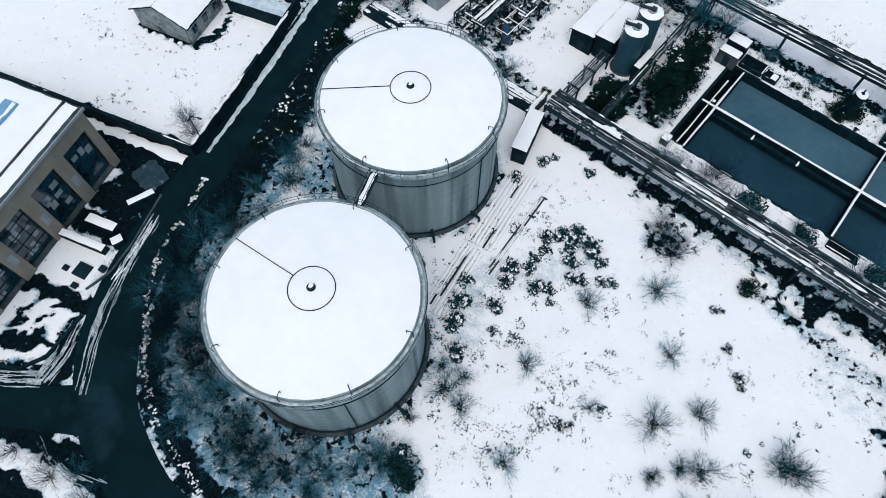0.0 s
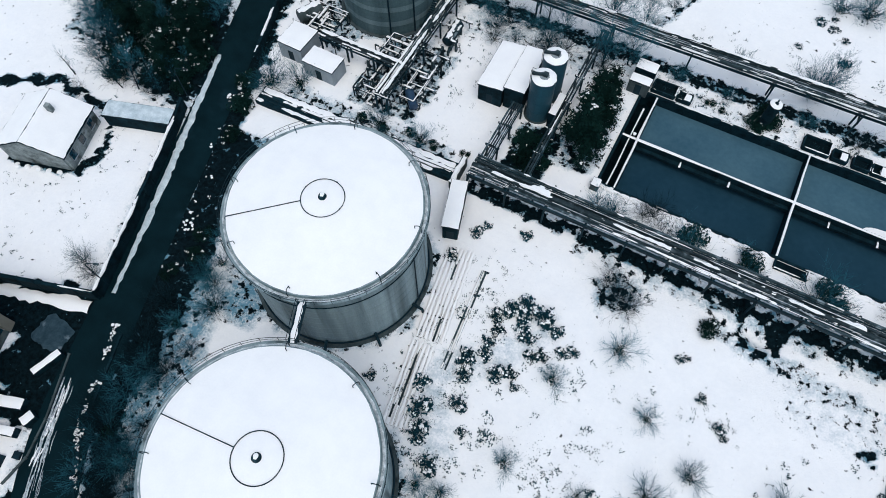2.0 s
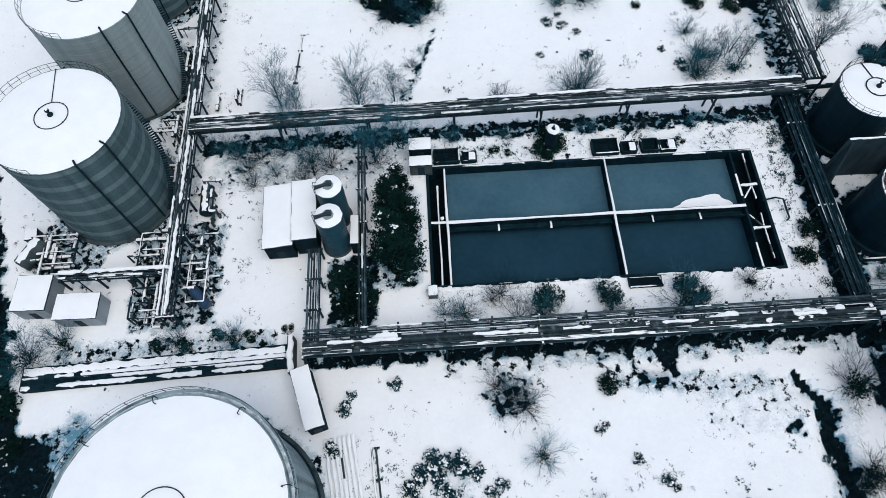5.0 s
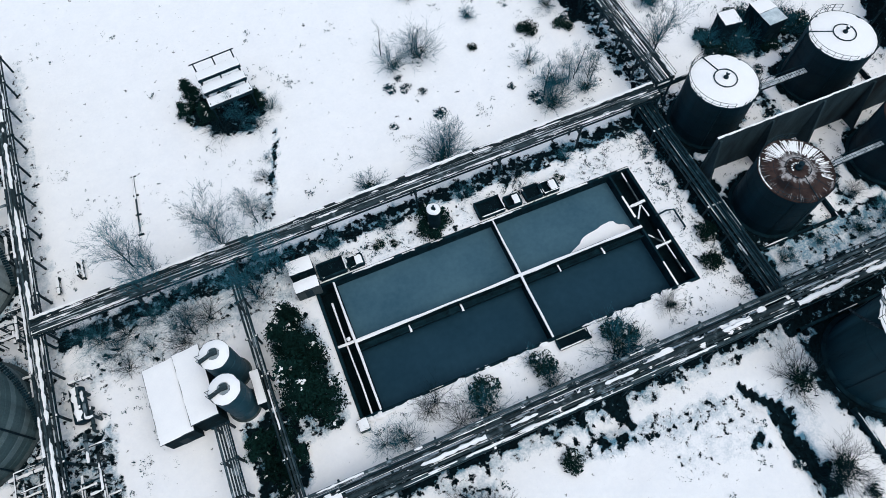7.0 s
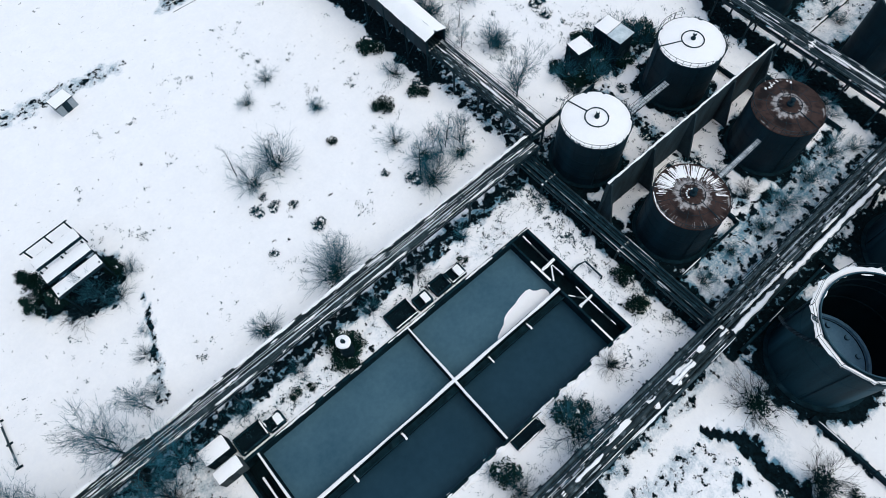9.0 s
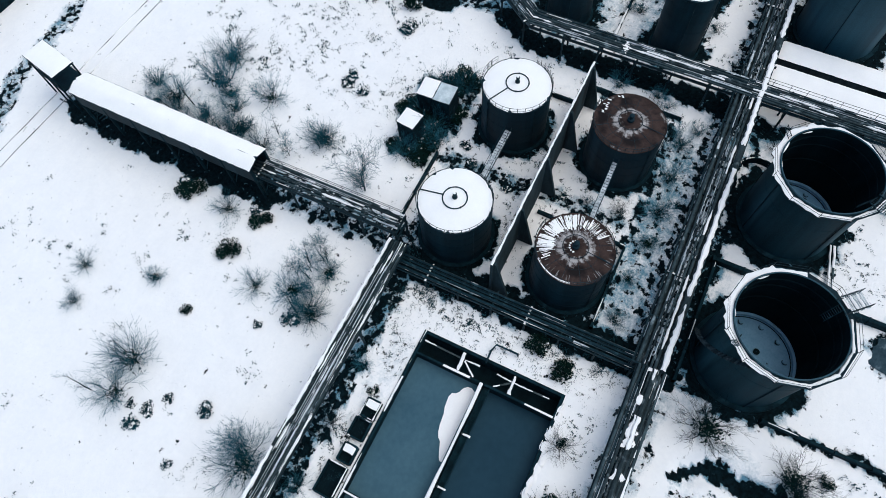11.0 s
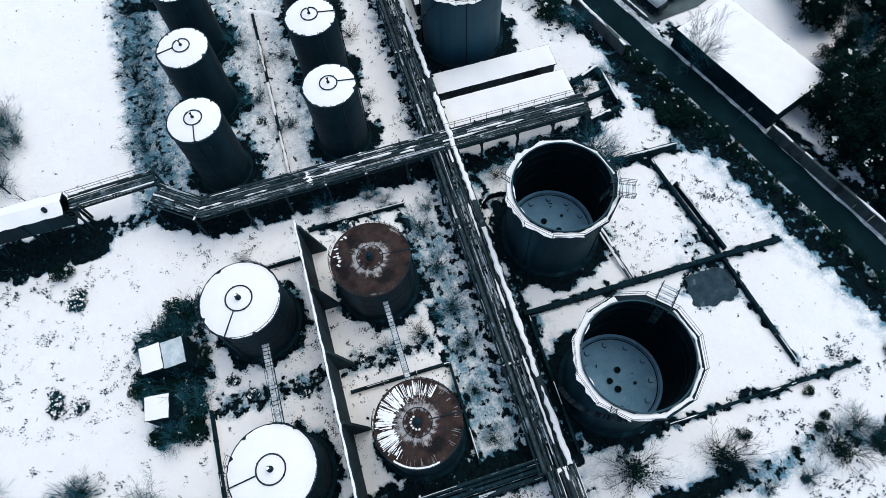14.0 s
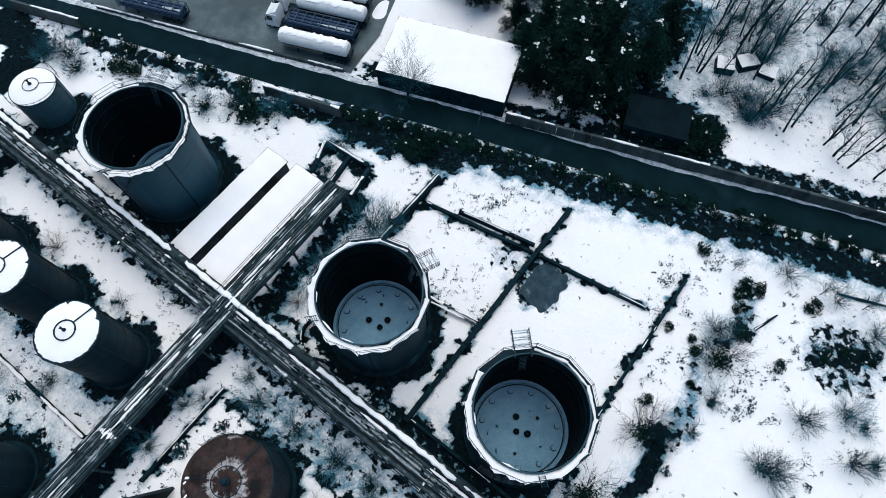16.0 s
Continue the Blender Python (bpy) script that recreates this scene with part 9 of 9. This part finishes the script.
# ---- weeds that pierce the snow ----
def weed_field():
    nr = np.random.default_rng(99)
    pts, size = [], []

    def strew(n, x0, y0, x1, y1, lo, hi, clump=4):
        c = np.stack([nr.uniform(x0, x1, n), nr.uniform(y0, y1, n)], 1)
        for p in c:
            m = nr.integers(1, clump + 1) if nr.random() < 0.7 else nr.integers(5, 14)
            q = p + nr.normal(size=(m, 2)) * (0.35 + 0.1 * m)
            pts.extend(q.tolist())
            size.extend(nr.uniform(lo, hi, m).tolist())

    strew(60, -18, 8, 45, 53, 0.12, 0.36)
    strew(60, -20, 10, 4, 40, 0.15, 0.42)
    strew(36, 18, 10, 46, 34, 0.15, 0.42)
    strew(90, 20, 96, 84, 146, 0.12, 0.36)
    strew(100, 58, 100, 85, 142, 0.14, 0.42)
    strew(60, -45, 94, 20, 150, 0.12, 0.3)
    strew(90, 61, 18, 92, 40, 0.12, 0.32)
    strew(90, 36, 60, 40.5, 90, 0.12, 0.3)
    strew(50, -12, 60, 36, 65, 0.12, 0.3)
    strew(60, -14, 85, 40, 89, 0.12, 0.3)
    strew(130, 44, 63, 82, 95, 0.12, 0.34)
    strew(110, 87, 60, 122, 96, 0.12, 0.34)
    strew(34, -42, 62, -28, 86, 0.12, 0.3)
    strew(60, -70, 62, -62, 98, 0.1, 0.25)
    strew(70, -24, 18, -15, 50, 0.12, 0.32)
    strew(60, -100, 14, -74, 48, 0.1, 0.25)
    strew(120, 20, -40, 60, -8, 0.15, 0.4)
    v, f = [], []
    for (x, y), s in zip(pts, size):
        if POOL[0] - 0.5 < x < POOL[2] + 0.5 and POOL[1] - 0.5 < y < POOL[3] + 0.5:
            continue
        for k in range(int(nr.integers(7, 16))):
            a, l = nr.uniform(0, 2 * np.pi), s * nr.uniform(0.2, 1.0)
            b = a + 1.57
            w = 0.03 + s * nr.uniform(0.05, 0.26)
            ox, oy = nr.normal(size=2) * s * 0.8
            i = len(v)
            v += [(x + ox + w * math.cos(b), y + oy + w * math.sin(b), -0.05), (x + ox - w * math.cos(b), y + oy - w * math.sin(b), -0.05), (x + ox + l * math.cos(a), y + oy + l * math.sin(a), s * nr.uniform(0.3, 1.1))]
            f.append((i, i + 1, i + 2))
    tagged(part("dead_weeds", Geo().add(v, f), WEED), "dark dead weeds that stick out of the snow", "weeds", kind="stuff")


weed_field()

plant(IVY, [(136 - 6.4 * k, 39.0 - 1.85 * k, 0.7) for k in range(5)])
plant(DARKS, [(106.3, 35.6, 1.1), (107.6, 34.4, 1.0), (126, 40, 0.9), (128, 40.6, 1.0)])
plant(IVY, [(74, 96, 0.7), (72, 98, 0.6), (65, 104, 0.6), (64, 100, 0.9), (63.6, 97.6, 0.9), (67, 95.4, 0.8), (70.4, 97.6, 0.8), (70.2, 100.6, 0.8), (66.4, 103, 0.8), (58.6, 101.6, 0.8), (58.2, 97.8, 0.9), (61, 97.2, 0.8)])
plant(SHRUBS, [(64, 102, 1.0), (70.6, 99.2, 1.0), (64.2, 98.8, 1.1), (58.4, 100, 0.9), (72.4, 96.8, 0.9), (61.6, 96.6, 1.0), (69.6, 102.4, 0.9)])
plant(IVY, [(55.4, -0.4, 1.2), (58.4, 1.0, 1.2), (61.2, 2.8, 1.1)])

plant(FIRS, [(-92.1, 66.2, 0.65), (-94.1, 59, 0.7), (-90, 62.5, 0.75), (-92, 69.7, 0.45), (-97.6, 60.4, 0.6), (-87, 50.4, 0.5), (-89, 56, 0.65), (-95.6, 63.6, 0.55)])
plant(TREES, [(-96, 57.4, 0.8), (-93, 53, 0.8), (-90.6, 49.6, 0.7), (-99.4, 57, 0.8), (-86, 61, 0.8), (-28.3, 84.6, 1.0), (-19.5, 86.4, 1.1), (-21.6, 95, 1.05), (-34, 97.6, 1.0)])
plant(IVY, [(-85.6, 83.4, 0.4), (-84.6, 81, 0.45), (-83.6, 78.6, 0.4), (-82.4, 75.6, 0.45), (-97, 58, 0.8), (-93.4, 56.6, 0.9), (-90.6, 59.6, 0.9)])
plant(FIRS, [(-80, 62.4, 0.55), (-77.6, 58.4, 0.5), (-76.6, 53.6, 0.45)])
plant(TREES, [(-84, 50.6, 0.8), (-89, 53.4, 0.8), (-88, 64, 0.9), (-80, 70, 0.5), (-93, 60, 0.8), (-78.4, 66.4, 0.7), (-96, 56, 0.7)])

plant(TREES, [(68, -8.6, 1.0), (80, -10.4, 1.0), (71.4, -13.6, 1.0), (84, -4, 0.9), (78.6, -14, 1.0)])
plant(TREES, [(108, 146, 0.8), (105.6, 133, 0.8), (105, 119, 0.7), (101.6, 136.6, 0.8), (110, 124.4, 0.8), (99, 128, 0.7)])
plant(SHRUBS, [(104, 128, 1.5), (107, 139, 1.5), (103, 142, 1.4), (108, 118, 1.5), (102, 123, 1.4), (110, 131, 1.5), (98, 133, 1.2), (57.3, 131.5, 1.6), (51.2, 123.8, 1.5), (54.8, 111.3, 1.4), (62.1, 132.8, 1.5)])
plant(LAURELS, [(84, 111.7, 0.6), (79.4, 110.5, 0.8), (77.1, 133.7, 0.5), (66, 114.2, 0.7), (39.4, 125.7, 0.9), (40.4, 114, 0.8)])
plant(FIRS, [(91, -3.6, 0.9), (95.4, -3.4, 0.8), (86.4, -9.6, 0.9), (84.4, -1.6, 0.75), (91, -12, 0.9)])

thicket_rng = random.Random(41)
for x, y, n in ((-52, 14, 6), (-49, 5, 6), (-43, -1, 6), (-36, -4, 6), (-27, -5.4, 6), (-18, -2, 5), (-14, 4, 3), (-54, 26, 3)):
    plant(BRUSH if n > 5 else SHRUBS, [(x + thicket_rng.uniform(-3.4, 3.4), y + thicket_rng.uniform(-2.2, 2.2), thicket_rng.uniform(0.55, 0.9)) for _ in range(n)])

rim_rng = random.Random(43)
plant(BRUSH, [(rim_rng.uniform(100, 116), rim_rng.uniform(118, 154), rim_rng.uniform(0.7, 1.1)) for _ in range(22)])
plant(SAPLINGS, [(rim_rng.uniform(99, 118), rim_rng.uniform(118, 154), rim_rng.uniform(0.6, 0.9)) for _ in range(16)])
plant(BRUSH, [(-88, 49, 1.0), (-91, 52, 1.1), (-85, 49, 0.9), (-82, 50, 0.9), (-94, 56, 1.0), (-92, 60, 1.0), (-79, 49, 0.8), (-95, 63, 0.9)])
